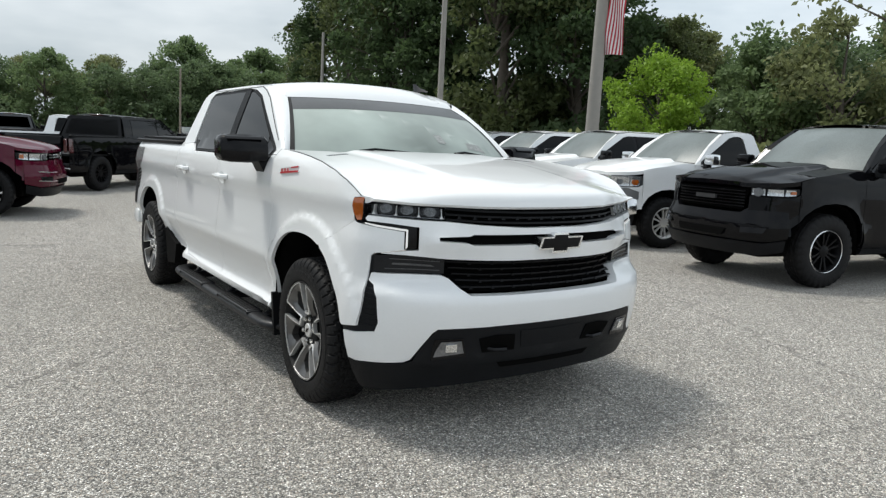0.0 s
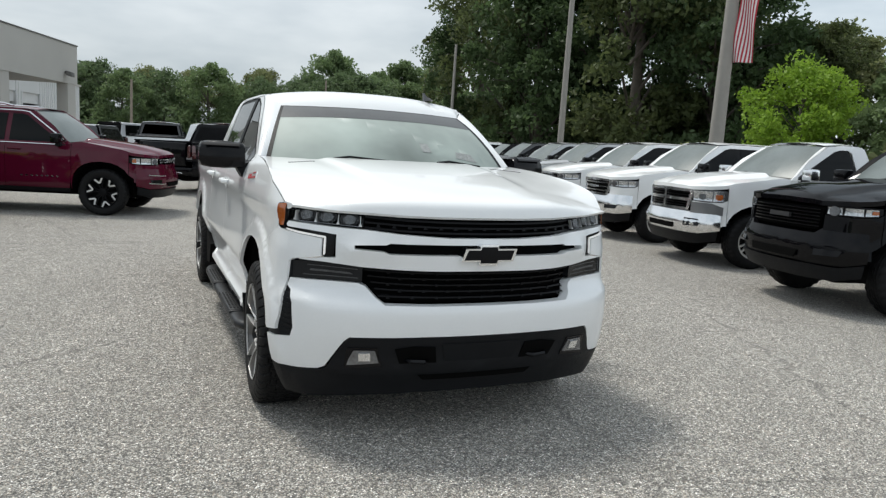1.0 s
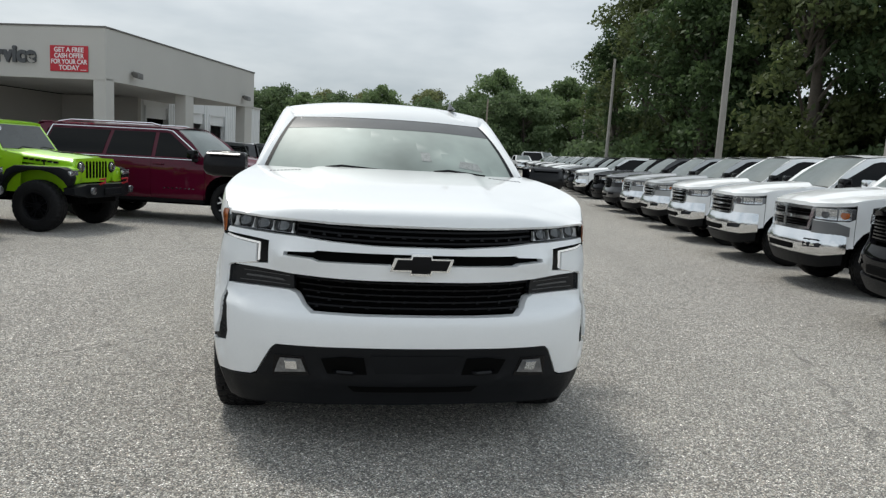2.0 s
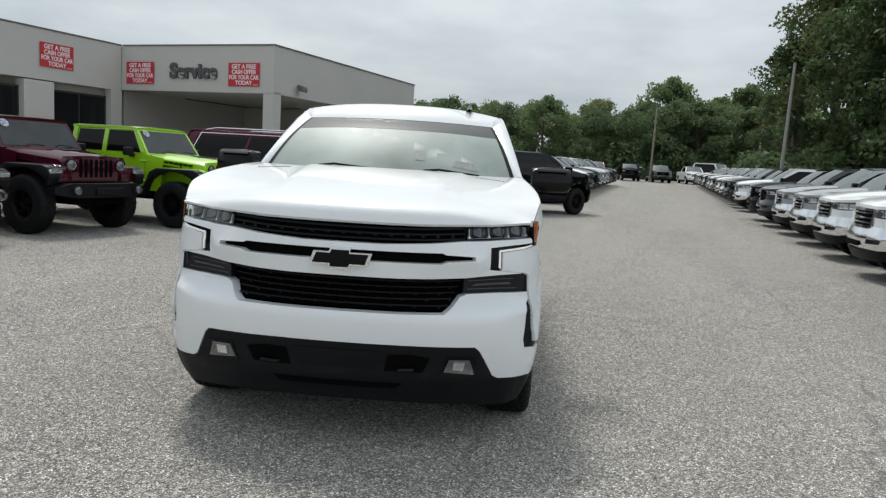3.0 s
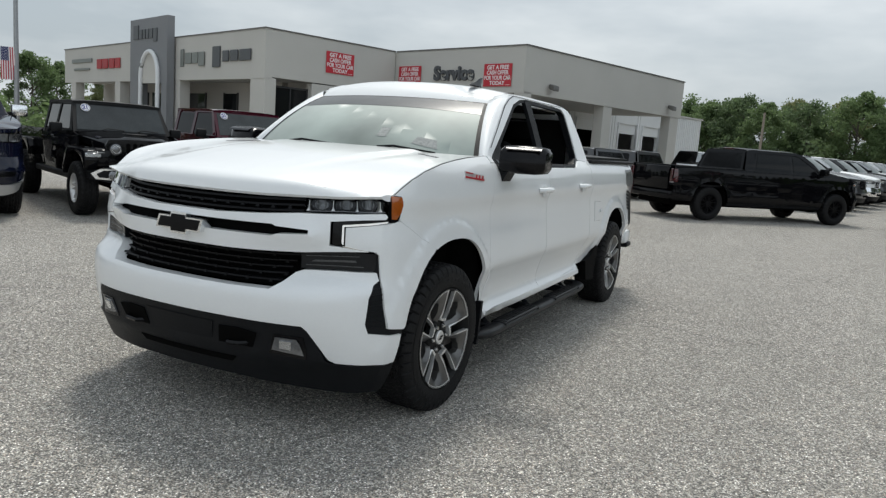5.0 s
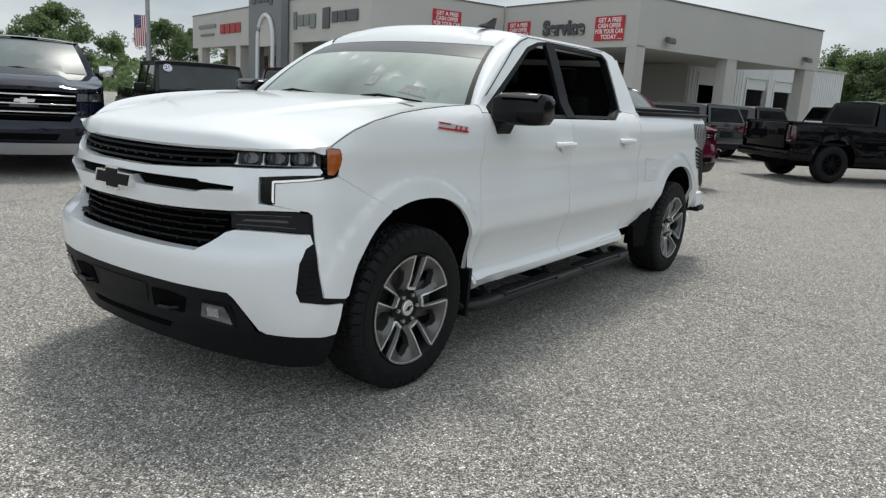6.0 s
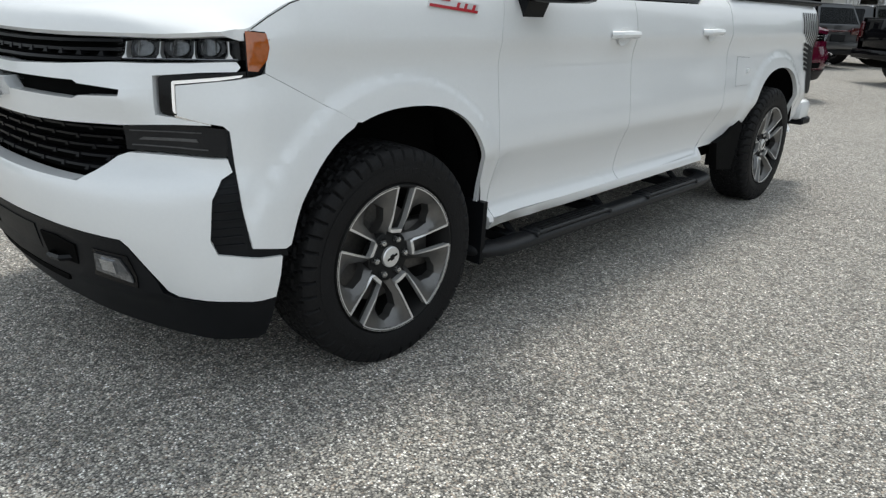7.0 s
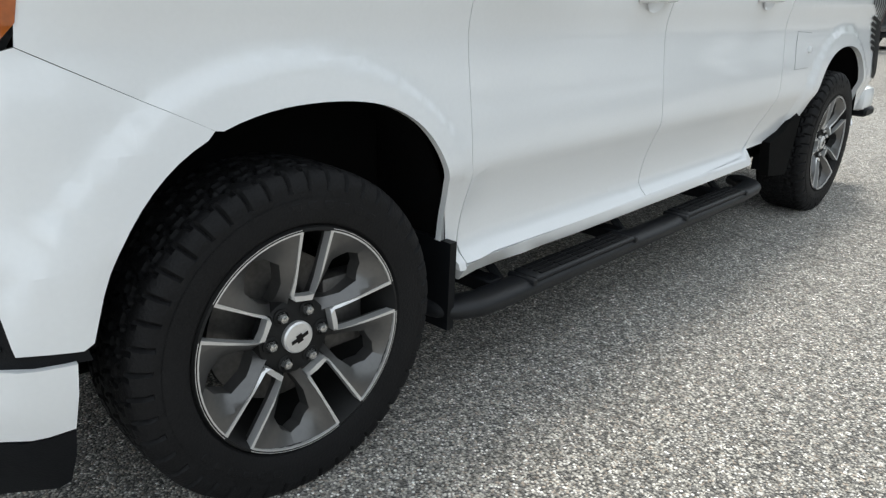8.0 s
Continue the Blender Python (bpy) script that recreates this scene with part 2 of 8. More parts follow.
def tube(points, radius, n=8, bm=None):
    bm = bm or bmesh.new()
    pts = [Vector(p) for p in points]
    rad = radius if isinstance(radius, (list, tuple)) else [radius] * len(pts)
    rings = []
    for i, p in enumerate(pts):
        d = (pts[min(i + 1, len(pts) - 1)] - pts[max(i - 1, 0)]).normalized()
        a = d.cross(Vector((0, 0, 1)) if abs(d.z) < 0.9 else Vector((1, 0, 0))).normalized()
        b = d.cross(a)
        rings.append([bm.verts.new(p + rad[i] * (math.cos(2 * math.pi * k / n) * a + math.sin(2 * math.pi * k / n) * b)) for k in range(n)])
    for a, b in zip(rings, rings[1:]):
        for k in range(n):
            bm.faces.new((a[k], a[(k + 1) % n], b[(k + 1) % n], b[k]))
    bm.faces.new(rings[0])
    bm.faces.new(rings[-1])
    return bm


def prism(poly, fn, depth, bm=None):
    """A flat polygon pushed to a solid: fn(u, v, w), w from 0 to -depth."""
    bm = bm or bmesh.new()
    poly = ccw(poly)
    a = [bm.verts.new(fn(u, v, 0)) for u, v in poly]
    b = [bm.verts.new(fn(u, v, -depth)) for u, v in poly]
    bm.faces.new(a)
    bm.faces.new(list(reversed(b)))
    for i in range(len(a)):
        j = (i + 1) % len(a)
        bm.faces.new((a[i], b[i], b[j], a[j]))
    return bm


def bridge(ca, cb, cols=4, bulge=(0, 0, 0), bm=None):
    """A sheet between two curves of equally many points."""
    bm = bm or bmesh.new()
    rows = []
    for p, q in zip(ca, cb):
        p, q = Vector(p), Vector(q)
        rows.append([bm.verts.new(p.lerp(q, k / cols) + Vector(bulge) * math.sin(math.pi * k / cols)) for k in range(cols + 1)])
    for a, b in zip(rows, rows[1:]):
        for k in range(cols):
            bm.faces.new((a[k], a[k + 1], b[k + 1], b[k]))
    return bm


def words(text, size, depth, name="letters", bold=0.0):
    cu = bpy.data.curves.new(name, "FONT")
    cu.body, cu.size, cu.extrude, cu.offset = text, size, depth, bold
    cu.align_x, cu.align_y = "CENTER", "CENTER"
    ob = bpy.data.objects.new(name, cu)
    scene.collection.objects.link(ob)
    bpy.context.view_layer.update()
    me = bpy.data.meshes.new_from_object(ob.evaluated_get(bpy.context.evaluated_depsgraph_get()))
    bpy.data.objects.remove(ob)
    bm = bmesh.new()
    bm.from_mesh(me)
    bpy.data.meshes.remove(me)
    return bm


def smooth_curve(pts, per=10):
    """Catmull-Rom through points."""
    p = [np.array(q, float) for q in pts]
    p = [2 * p[0] - p[1]] + p + [2 * p[-1] - p[-2]]
    out = []
    for i in range(1, len(p) - 2):
        for k in range(per):
            t = k / per
            out.append(0.5 * (2 * p[i] + (p[i + 1] - p[i - 1]) * t + (2 * p[i - 1] - 5 * p[i] + 4 * p[i + 1] - p[i + 2]) * t * t + (3 * p[i] - p[i - 1] - 3 * p[i + 1] + p[i + 2]) * t**3))
    out.append(p[-2])
    return np.array(out)


def gz(x, y):
    """Height of the ground: level near the truck, rising a little along the lot."""
    d = y - 20.0
    return 0.0085 * (d if d > 12 else 4.0 * math.log1p(math.exp(d / 4.0)) if d > -30 else 0.0)


class Shell:
    """A body's outer surface: a plan line from the middle of the nose round the corner to the tail, with an outline by height."""

    def __init__(self, plan, side, front, y_blend=(-0.75, -0.35), flares=(), low_blend=None, corner=None, dip=None):
        c = smooth_curve(plan)
        d = np.hypot(*np.diff(c, axis=0).T)
        self.s = np.r_[0, np.cumsum(d)]
        self.x, self.y = c[:, 0], c[:, 1]
        t = np.gradient(c, axis=0)
        t /= np.linalg.norm(t, axis=1)[:, None]
        self.nx, self.ny = t[:, 1], -t[:, 0]
        self.side, self.front, self.blend, self.flares = smooth_curve(side, 6), smooth_curve(front, 6), y_blend, flares
        self.low = low_blend or y_blend
        self.dip = dip
        self.corner_line = smooth_curve(corner, 6) if corner else None
        self.corner = int(np.argmax(self.x > 0.9 * self.x.max()))

    def sx(self, x):
        k = self.corner + 40
        return math.copysign(float(np.interp(abs(x), self.x[:k], self.s[:k])), x)

    def sy(self, y):
        return float(np.interp(y, self.y, self.s))

    def pos(self, s, z, w=0.0):
        q = abs(s)
        x, y = np.interp(q, self.s, self.x), np.interp(q, self.s, self.y)
        nx, ny = np.interp(q, self.s, self.nx), np.interp(q, self.s, self.ny)
        k = min(1.0, max(0.0, (z - 1.0) / 0.10))
        a, b = (self.low[0] + (self.blend[0] - self.low[0]) * k, self.low[1] + (self.blend[1] - self.low[1]) * k)
        f = min(1, max(0, (y - a) / (b - a)))
        f = f * f * (3 - 2 * f)
        so = np.interp(z, self.side[:, 0], self.side[:, 1])
        if self.corner_line is not None and y < -0.30 and z < 1.08:
            g = min(1.0, max(0.0, (y + 0.50) / 0.20))
            so += (1 - g * g * (3 - 2 * g)) * min(1.0, (1.08 - z) / 0.1) * (np.interp(z, self.corner_line[:, 0], self.corner_line[:, 1]) - so)
        off = f * so + (1 - f) * np.interp(z, self.front[:, 0], self.front[:, 1])
        if self.dip and y < -0.45 and z > 0.7:
            # the fascia stands back behind the bumper towards the lamps, less so along the middle bar
            across, tall = self.dip
            bar = 0.45 * math.exp(-(((z - 1.0) / 0.045) ** 2)) * min(1.0, max(0.0, (0.75 - x) / 0.05))
            off -= np.interp(x, *across) * np.interp(z, *tall) * (1 - bar)
        for cy, cz, r, width, out in self.flares:
            d = math.hypot(y - cy, z - cz)
            if d < r + width:
                g = 1 - max(0.0, d - r) / width
                off += out * g * g * (3 - 2 * g)
        o = off + w
        return Vector((math.copysign(1, s) * (x + o * nx) if s else 0.0, y + o * ny, z))

    def side_fn(self, sign):
        """For polygons of (y, z) on one side."""
        return lambda y, z, w: self.pos(sign * self.sy(y), z, w)

    def face_fn(self):
        """For polygons of (x, z) on the nose."""
        return lambda x, z, w: self.pos(self.sx(x), z, w)


# ---- ground ----
def aggregate():
    """Worn chip-seal: pale, tan and grey stones of about a centimetre in dark binder, with broad stains."""
    m = bpy.data.materials.new("chip_seal")
    m.use_nodes = True
    n, l = m.node_tree.nodes, m.node_tree.links
    b = n["Principled BSDF"]
    b.inputs["Roughness"].default_value = 0.9
    b.inputs["Specular IOR Level"].default_value = 0.3
    b.inputs["Sheen Weight"].default_value = 0.28
    b.inputs["Sheen Roughness"].default_value = 0.6
    b.inputs["Sheen Tint"].default_value = (0.95, 0.92, 0.86, 1)
    tc = n.new("ShaderNodeTexCoord")
    v = n.new("ShaderNodeTexVoronoi")
    v.inputs["Scale"].default_value = 145
    l.new(tc.outputs["Object"], v.inputs["Vector"])
    sep = n.new("ShaderNodeSeparateColor")
    l.new(v.outputs["Color"], sep.inputs[0])
    r = n.new("ShaderNodeValToRGB")
    r.color_ramp.interpolation = "CONSTANT"
    el = r.color_ramp.elements
    el[0].position, el[0].color = 0.0, (0.052, 0.050, 0.047, 1)
    el[1].position, el[1].color = 0.24, (0.15, 0.143, 0.135, 1)
    for p, c in ((0.42, (0.275, 0.258, 0.228)), (0.62, (0.39, 0.37, 0.33)), (0.78, (0.30, 0.25, 0.205)), (0.86, (0.51, 0.49, 0.455)), (0.96, (0.78, 0.765, 0.73))):
        e = el.new(p)
        e.color = (*c, 1)
    l.new(sep.outputs[0], r.inputs[0])
    edge = n.new("ShaderNodeMapRange")
    l.new(v.outputs["Distance"], edge.inputs[0])
    edge.inputs[1].default_value, edge.inputs[2].default_value = 0.42, 0.72
    edge.inputs[3].default_value, edge.inputs[4].default_value = 1.0, 0.36
    big = n.new("ShaderNodeTexNoise")
    big.inputs["Scale"].default_value, big.inputs["Detail"].default_value = 0.5, 6
    along = n.new("ShaderNodeMapping")
    along.vector_type = "TEXTURE"
    along.inputs["Rotation"].default_value = (0, 0, radians(-12.7))
    along.inputs["Scale"].default_value = (1.0, 4.5, 1.0)
    l.new(tc.outputs["Object"], along.inputs["Vector"])
    l.new(along.outputs[0], big.inputs["Vector"])
    mid = n.new("ShaderNodeTexNoise")
    mid.inputs["Scale"].default_value, mid.inputs["Detail"].default_value = 3.0, 5
    l.new(tc.outputs["Object"], mid.inputs["Vector"])
    sm = n.new("ShaderNodeMath")
    sm.operation = "MULTIPLY_ADD"
    l.new(mid.outputs[0], sm.inputs[0])
    sm.inputs[1].default_value = 0.7
    l.new(big.outputs[0], sm.inputs[2])
    st = n.new("ShaderNodeMapRange")
    l.new(sm.outputs[0], st.inputs[0])
    st.inputs[1].default_value, st.inputs[2].default_value = 0.6, 1.1
    st.inputs[3].default_value, st.inputs[4].default_value = 1.22, 1.64
    k = n.new("ShaderNodeMath")
    k.operation = "MULTIPLY"
    l.new(edge.outputs[0], k.inputs[0])
    l.new(st.outputs[0], k.inputs[1])
    # clusters of dark and pale stones
    clu = n.new("ShaderNodeTexNoise")
    clu.inputs["Scale"].default_value, clu.inputs["Detail"].default_value, clu.inputs["Roughness"].default_value = 34, 3, 0.65
    l.new(tc.outputs["Object"], clu.inputs["Vector"])
    cm = n.new("ShaderNodeMapRange")
    l.new(clu.outputs[0], cm.inputs[0])
    cm.inputs[1].default_value, cm.inputs[2].default_value = 0.34, 0.66
    cm.inputs[3].default_value, cm.inputs[4].default_value = 0.52, 1.48
    kc = n.new("ShaderNodeMath")
    kc.operation = "MULTIPLY"
    l.new(k.outputs[0], kc.inputs[0])
    l.new(cm.outputs[0], kc.inputs[1])
    k = kc
    pat = n.new("ShaderNodeTexNoise")
    pat.inputs["Scale"].default_value, pat.inputs["Detail"].default_value, pat.inputs["Roughness"].default_value = 10, 3, 0.7
    l.new(tc.outputs["Object"], pat.inputs["Vector"])
    pm = n.new("ShaderNodeMapRange")
    l.new(pat.outputs[0], pm.inputs[0])
    pm.inputs[1].default_value, pm.inputs[2].default_value = 0.35, 0.65
    pm.inputs[3].default_value, pm.inputs[4].default_value = 0.84, 1.16
    kp = n.new("ShaderNodeMath")
    kp.operation = "MULTIPLY"
    l.new(k.outputs[0], kp.inputs[0])
    l.new(pm.outputs[0], kp.inputs[1])
    k = kp
    # a few hairline cracks
    vc = n.new("ShaderNodeTexVoronoi")
    vc.feature = "DISTANCE_TO_EDGE"
    vc.inputs["Scale"].default_value = 0.23
    wob = n.new("ShaderNodeVectorMath")
    wob.operation = "MULTIPLY_ADD"
    wob.inputs[1].default_value = (0.35, 0.35, 0.0)
    l.new(mid.outputs["Color"], wob.inputs[0])
    l.new(tc.outputs["Object"], wob.inputs[2])
    l.new(wob.outputs[0], vc.inputs["Vector"])
    cr = n.new("ShaderNodeMapRange")
    l.new(vc.outputs["Distance"], cr.inputs[0])
    cr.inputs[1].default_value, cr.inputs[2].default_value = 0.001, 0.0035
    cr.inputs[3].default_value, cr.inputs[4].default_value = 0.62, 1.0
    k2 = n.new("ShaderNodeMath")
    k2.operation = "MULTIPLY"
    l.new(k.outputs[0], k2.inputs[0])
    l.new(cr.outputs[0], k2.inputs[1])
    k = k2
    c = n.new("ShaderNodeVectorMath")
    c.operation = "SCALE"
    l.new(r.outputs[0], c.inputs[0])
    l.new(k.outputs[0], c.inputs["Scale"])
    l.new(c.outputs[0], b.inputs["Base Color"])
    bp = n.new("ShaderNodeBump")
    bp.inputs["Strength"].default_value, bp.inputs["Distance"].default_value = 1.0, 0.006
    inv = n.new("ShaderNodeMath")
    inv.operation = "SUBTRACT"
    inv.inputs[0].default_value = 1.0
    l.new(v.outputs["Distance"], inv.inputs[1])
    l.new(inv.outputs[0], bp.inputs["Height"])
    l.new(bp.outputs[0], b.inputs["Normal"])
    return m


GROUND = aggregate()
bm = bmesh.new()
xs = [-2500, -600, -200, -100, -60, -40, -20, -12] + [-10 + k for k in range(15)] + [8, 14, 20, 40, 60, 100, 200, 600, 2500]
ys = [-2500, -600, -150, -60, -30] + [-15 + 3 * k for k in range(7)] + [6 + k for k in range(15)] + [21 + 3 * k for k in range(12)] + [60, 75, 90, 110, 140, 200, 400, 1000, 2500]
grid = [[bm.verts.new((x, y, gz(x, min(y, 110.0)))) for x in xs] for y in ys]
for a, b in zip(grid, grid[1:]):
    for k in range(len(xs) - 1):
        bm.faces.new((a[k], a[k + 1], b[k + 1], b[k]))
tagged(part("ground", bm, GROUND, smooth=60), "grey chip-seal car park surface with pale stones and faint stains", "ground", kind="structure")


# ---- dealership building ----
STUCCO = mat("beige_stucco", (0.53, 0.515, 0.48), 0.85, var=0.05, scale=0.6, fine=60, bump=0.1)
SOFFIT = mat("pale_soffit", (0.50, 0.49, 0.46), 0.85, var=0.05, scale=0.5)
# darker copy of the stucco, with the porch shade put into its colour
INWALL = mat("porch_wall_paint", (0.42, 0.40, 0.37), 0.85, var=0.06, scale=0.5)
TOWERG = mat("tower_grey_panel", (0.20, 0.205, 0.215), 0.6, var=0.05, scale=0.7)
ARCHW = mat("white_arch_metal", (0.72, 0.73, 0.74), 0.4, var=0.03)
SHOPGL = mat("shop_window_glass", (0.012, 0.013, 0.014), 0.05, var=0.2, scale=0.6, spec=0.3)
WMETAL = mat("white_metal_siding", (0.70, 0.71, 0.71), 0.55, var=0.05, scale=0.5)
SIGNR = mat("red_banner", (0.52, 0.025, 0.04), 0.6, var=0.06, scale=3)
SIGNW = mat("white_letters", (0.82, 0.80, 0.80), 0.6, var=0.02)
DKLET = mat("dark_grey_letters", (0.075, 0.08, 0.085), 0.45, var=0.06)
SILLET = mat("grey_metal_letters", (0.22, 0.235, 0.22), 0.4, metal=0.4, var=0.06)
REDLET = mat("red_letters", (0.38, 0.03, 0.035), 0.5, var=0.05)
FRAMEM = mat("dark_window_frame", (0.03, 0.03, 0.032), 0.5, var=0.1)
LAMPG = mat("grey_lamp_metal", (0.16, 0.155, 0.145), 0.5, metal=0.5, var=0.1)

UX, VX = Vector((math.cos(radians(-18)), math.sin(radians(-18)), 0)), Vector((math.cos(radians(72)), math.sin(radians(72)), 0))
PA, PB = Vector((-19.7, 22.45, 0)), Vector((-9.07, 27.15, 0))
ROOF, FASC = 6.0, 3.95


def block(origin, u0, u1, v0, v1, z0, z1, bm=None, bevel=0.0):
    """A box along the building's own axes."""
    own = box(u0, u1, v0, v1, z0, z1, bevel)
    for v in own.verts:
        v.co = origin + UX * v.co.x + VX * v.co.y + Vector((0, 0, v.co.z))
    return join(bm, own) if bm else own


house = root("dealership_building", "beige stucco dealership with flat roof, deep fascia and covered porches", "building")
# fascia bands, 0.4 thick
part("fascia", block(PA, -26.0, 0.0, 0, 0.4, FASC - 0.15, ROOF), STUCCO, house, "beige fascia over the showroom front", smooth=0)
part("fascia", block(PA, -0.4, 0.0, 0.4, 7.7, FASC - 0.05, ROOF), STUCCO, house, smooth=0)
part("fascia", block(PB, -8.66 - 0.4, 0.0, 0, 0.4, FASC, ROOF), STUCCO, house, smooth=0)
part("fascia", block(PB, -0.4, 0.0, 0.4, 14.75, FASC, ROOF), STUCCO, house, smooth=0)
cop = block(PA, -26.04, 0.04, -0.04, 0.44, ROOF, ROOF + 0.06)
part("coping", cop, LAMPG, house, "thin grey metal roof edge", smooth=0)
part("coping", block(PB, -8.6, 0.04, -0.04, 0.44, ROOF, ROOF + 0.06), LAMPG, house, smooth=0)
part("coping", block(PB, -0.44, 0.04, 0.4, 14.79, ROOF, ROOF + 0.06), LAMPG, house, smooth=0)
part("coping", block(PA, -0.44, 0.04, 0.4, 7.7, ROOF, ROOF + 0.06), LAMPG, house, smooth=0)
# roof and soffits
part("roof", block(PA, -26.0, -0.4, 0.4, 24, ROOF - 0.5, ROOF - 0.3), SOFFIT, house, smooth=0)
part("roof", block(PB, -8.9, -0.4, 0.4, 14.7, ROOF - 0.5, ROOF - 0.3), SOFFIT, house, smooth=0)
part("soffit", block(PA, -26, -0.02, 0.02, 3.2, FASC - 0.02, FASC + 0.08), SOFFIT, house, smooth=0)
part("soffit", block(PB, -9.0, -0.02, 0.02, 14.7, FASC + 0.05, FASC + 0.15), SOFFIT, house, smooth=0)
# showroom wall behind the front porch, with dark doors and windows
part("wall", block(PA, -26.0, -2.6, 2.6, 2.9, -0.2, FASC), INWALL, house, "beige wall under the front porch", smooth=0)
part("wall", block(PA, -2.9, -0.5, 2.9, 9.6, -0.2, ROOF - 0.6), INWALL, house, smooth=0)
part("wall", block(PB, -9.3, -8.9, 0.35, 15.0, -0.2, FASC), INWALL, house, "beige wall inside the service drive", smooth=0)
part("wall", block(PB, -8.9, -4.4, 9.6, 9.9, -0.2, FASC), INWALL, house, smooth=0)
for u0, u1 in ((-8.3, -6.9), (-5.4, -3.9), (-2.1, -1.1), (-12.9, -10.5), (-17.5, -15.2), (-20.4, -18.3)):
    w = part("window", block(PA, u0, u1, 2.54, 2.6, 0.1, 3.35), SHOPGL, house, "dark shop window under the porch", smooth=0)
    part("frame", block(PA, u0 - 0.08, u0, 2.52, 2.62, 0.0, 3.4), FRAMEM, w, smooth=0)
    part("frame", block(PA, u1, u1 + 0.08, 2.52, 2.62, 0.0, 3.4), FRAMEM, w, smooth=0)
# side porch between the front corner and the inner corner
part("column", block(PA, -1.25, 0.0, 0.02, 0.62, -0.2, FASC - 0.1, bevel=0.02), STUCCO, house, "square beige corner column", smooth=0)
part("column", block(PA, -0.5, 0.0, 2.58, 4.02, -0.2, FASC - 0.1, bevel=0.02), STUCCO, house, smooth=0)
for v0, v1 in ((0.62, 2.58), (4.06, 7.1)):
    w = part("window", block(PA, -0.42, -0.36, v0, v1, 0.05, 3.5), SHOPGL, house, "dark plate glass window", smooth=0)
    for q in (v0 + 0.04, (v0 + v1) / 2, v1 - 0.04):
        part("mullion", block(PA, -0.36, -0.31, q - 0.03, q + 0.03, 0.0, 3.5), FRAMEM, w, smooth=0)
    part("transom", block(PA, -0.36, -0.31, v0, v1, 3.5, 3.58), FRAMEM, w, smooth=0)
part("wall", block(PA, -0.4, 0.0, 7.1, 7.75, -0.2, FASC), STUCCO, house, smooth=0)
for u in (-9.2, -17.2, -24.8):
    part("column", block(PA, u, u + 0.8, 0.02, 0.6, -0.2, FASC - 0.1, bevel=0.02), STUCCO, house, smooth=0)
# service drive columns
part("column", block(PB, -0.55, 0.0, 0.02, 0.6, -0.2, FASC + 0.1, bevel=0.02), STUCCO, house, "square beige porch column", smooth=0)
part("column", block(PB, -0.62, -0.04, 6.6, 7.4, -0.2, FASC + 0.1, bevel=0.02), STUCCO, house, smooth=0)
part("column", block(PB, -0.62, -0.04, 13.6, 14.6, -0.2, FASC + 0.1, bevel=0.02), STUCCO, house, smooth=0)

# tower with its arch
part("tower", block(PA, -13.6, -8.85, -0.5, -0.1, 3.6, 7.1), TOWERG, house, "grey panel tower with rounded white arch", smooth=0)
part("tower_leg", block(PA, -13.6, -12.15, -0.5, -0.1, -0.2, 3.6), TOWERG, house, smooth=0)
part("tower_leg", block(PA, -9.5, -8.85, -0.5, -0.1, -0.2, 3.6), TOWERG, house, smooth=0)
pts = [(-11.92, -0.6, 0.0)]
for k in range(17):
    a = math.pi - math.pi * k / 16
    pts.append((-10.82 + 1.10 * math.cos(a), -0.6, 3.95 + 1.35 * math.sin(a)))
pts.append((-9.72, -0.6, 0.0))
part("arch", tube([PA + UX * p[0] + VX * p[1] + Vector((0, 0, p[2])) for p in pts], 0.12, 8), ARCHW, house, "white tubular arch", smooth=60)
arch_fill = [(-11.85, 3.6), (-9.79, 3.6)] + [(-10.82 + 1.04 * math.cos(math.pi * k / 14), 3.95 + 1.28 * math.sin(math.pi * k / 14)) for k in range(15)]
part("arch_panel", prism(arch_fill, lambda u, z, w: PA + UX * u + VX * (-0.53 - w) + Vector((0, 0, z)), 0.04), STUCCO, house, smooth=0)


def facade(origin, u_dir, out):
    """A pose for flat letters on a wall: x along the wall, y up."""
    return Matrix(((u_dir.x, 0, -out.x, origin.x), (u_dir.y, 0, -out.y, origin.y), (0, 1, 0, origin.z), (0, 0, 0, 1))) @ Matrix.Diagonal((1, 1, -1, 1)).to_4x4()


def on_front(u, z, out=0.03):
    return facade(PA + UX * u - VX * out + Vector((0, 0, z)), UX, -VX)


def on_service(u, z, out=0.03):
    return facade(PB + UX * u - VX * out + Vector((0, 0, z)), UX, -VX)


def on_side(v, z, out=0.03):
    return facade(PA + VX * v + UX * out + Vector((0, 0, z)), VX, UX)


def banner(m):
    r = root("banner", "red vinyl banner with white capital letters on the beige fascia", "banner", m, "cash offer banners")
    part("cloth", box(-0.84, 0.84, -0.51, 0.51, 0, 0.012, 0.004, 1), SIGNR, r, smooth=0)
    for i, t in enumerate(("GET A FREE", "CASH OFFER", "FOR YOUR CAR", "TODAY")):
        b = words(t, 0.26, 0.004, "lettering", 0.006)
        w = max(v.co.x for v in b.verts) - min(v.co.x for v in b.verts)
        k = min(1.0, (1.58 if i == 2 else 1.3) / w)
        for v in b.verts:
            v.co = Vector((v.co.x * k, v.co.y + 0.34 - 0.235 * i, v.co.z + 0.017))
        part("lettering", b, SIGNW, r, smooth=0)
    part("small_print", box(0.5, 0.76, -0.45, -0.43, 0.013, 0.018), SIGNW, r, smooth=0)
    return r


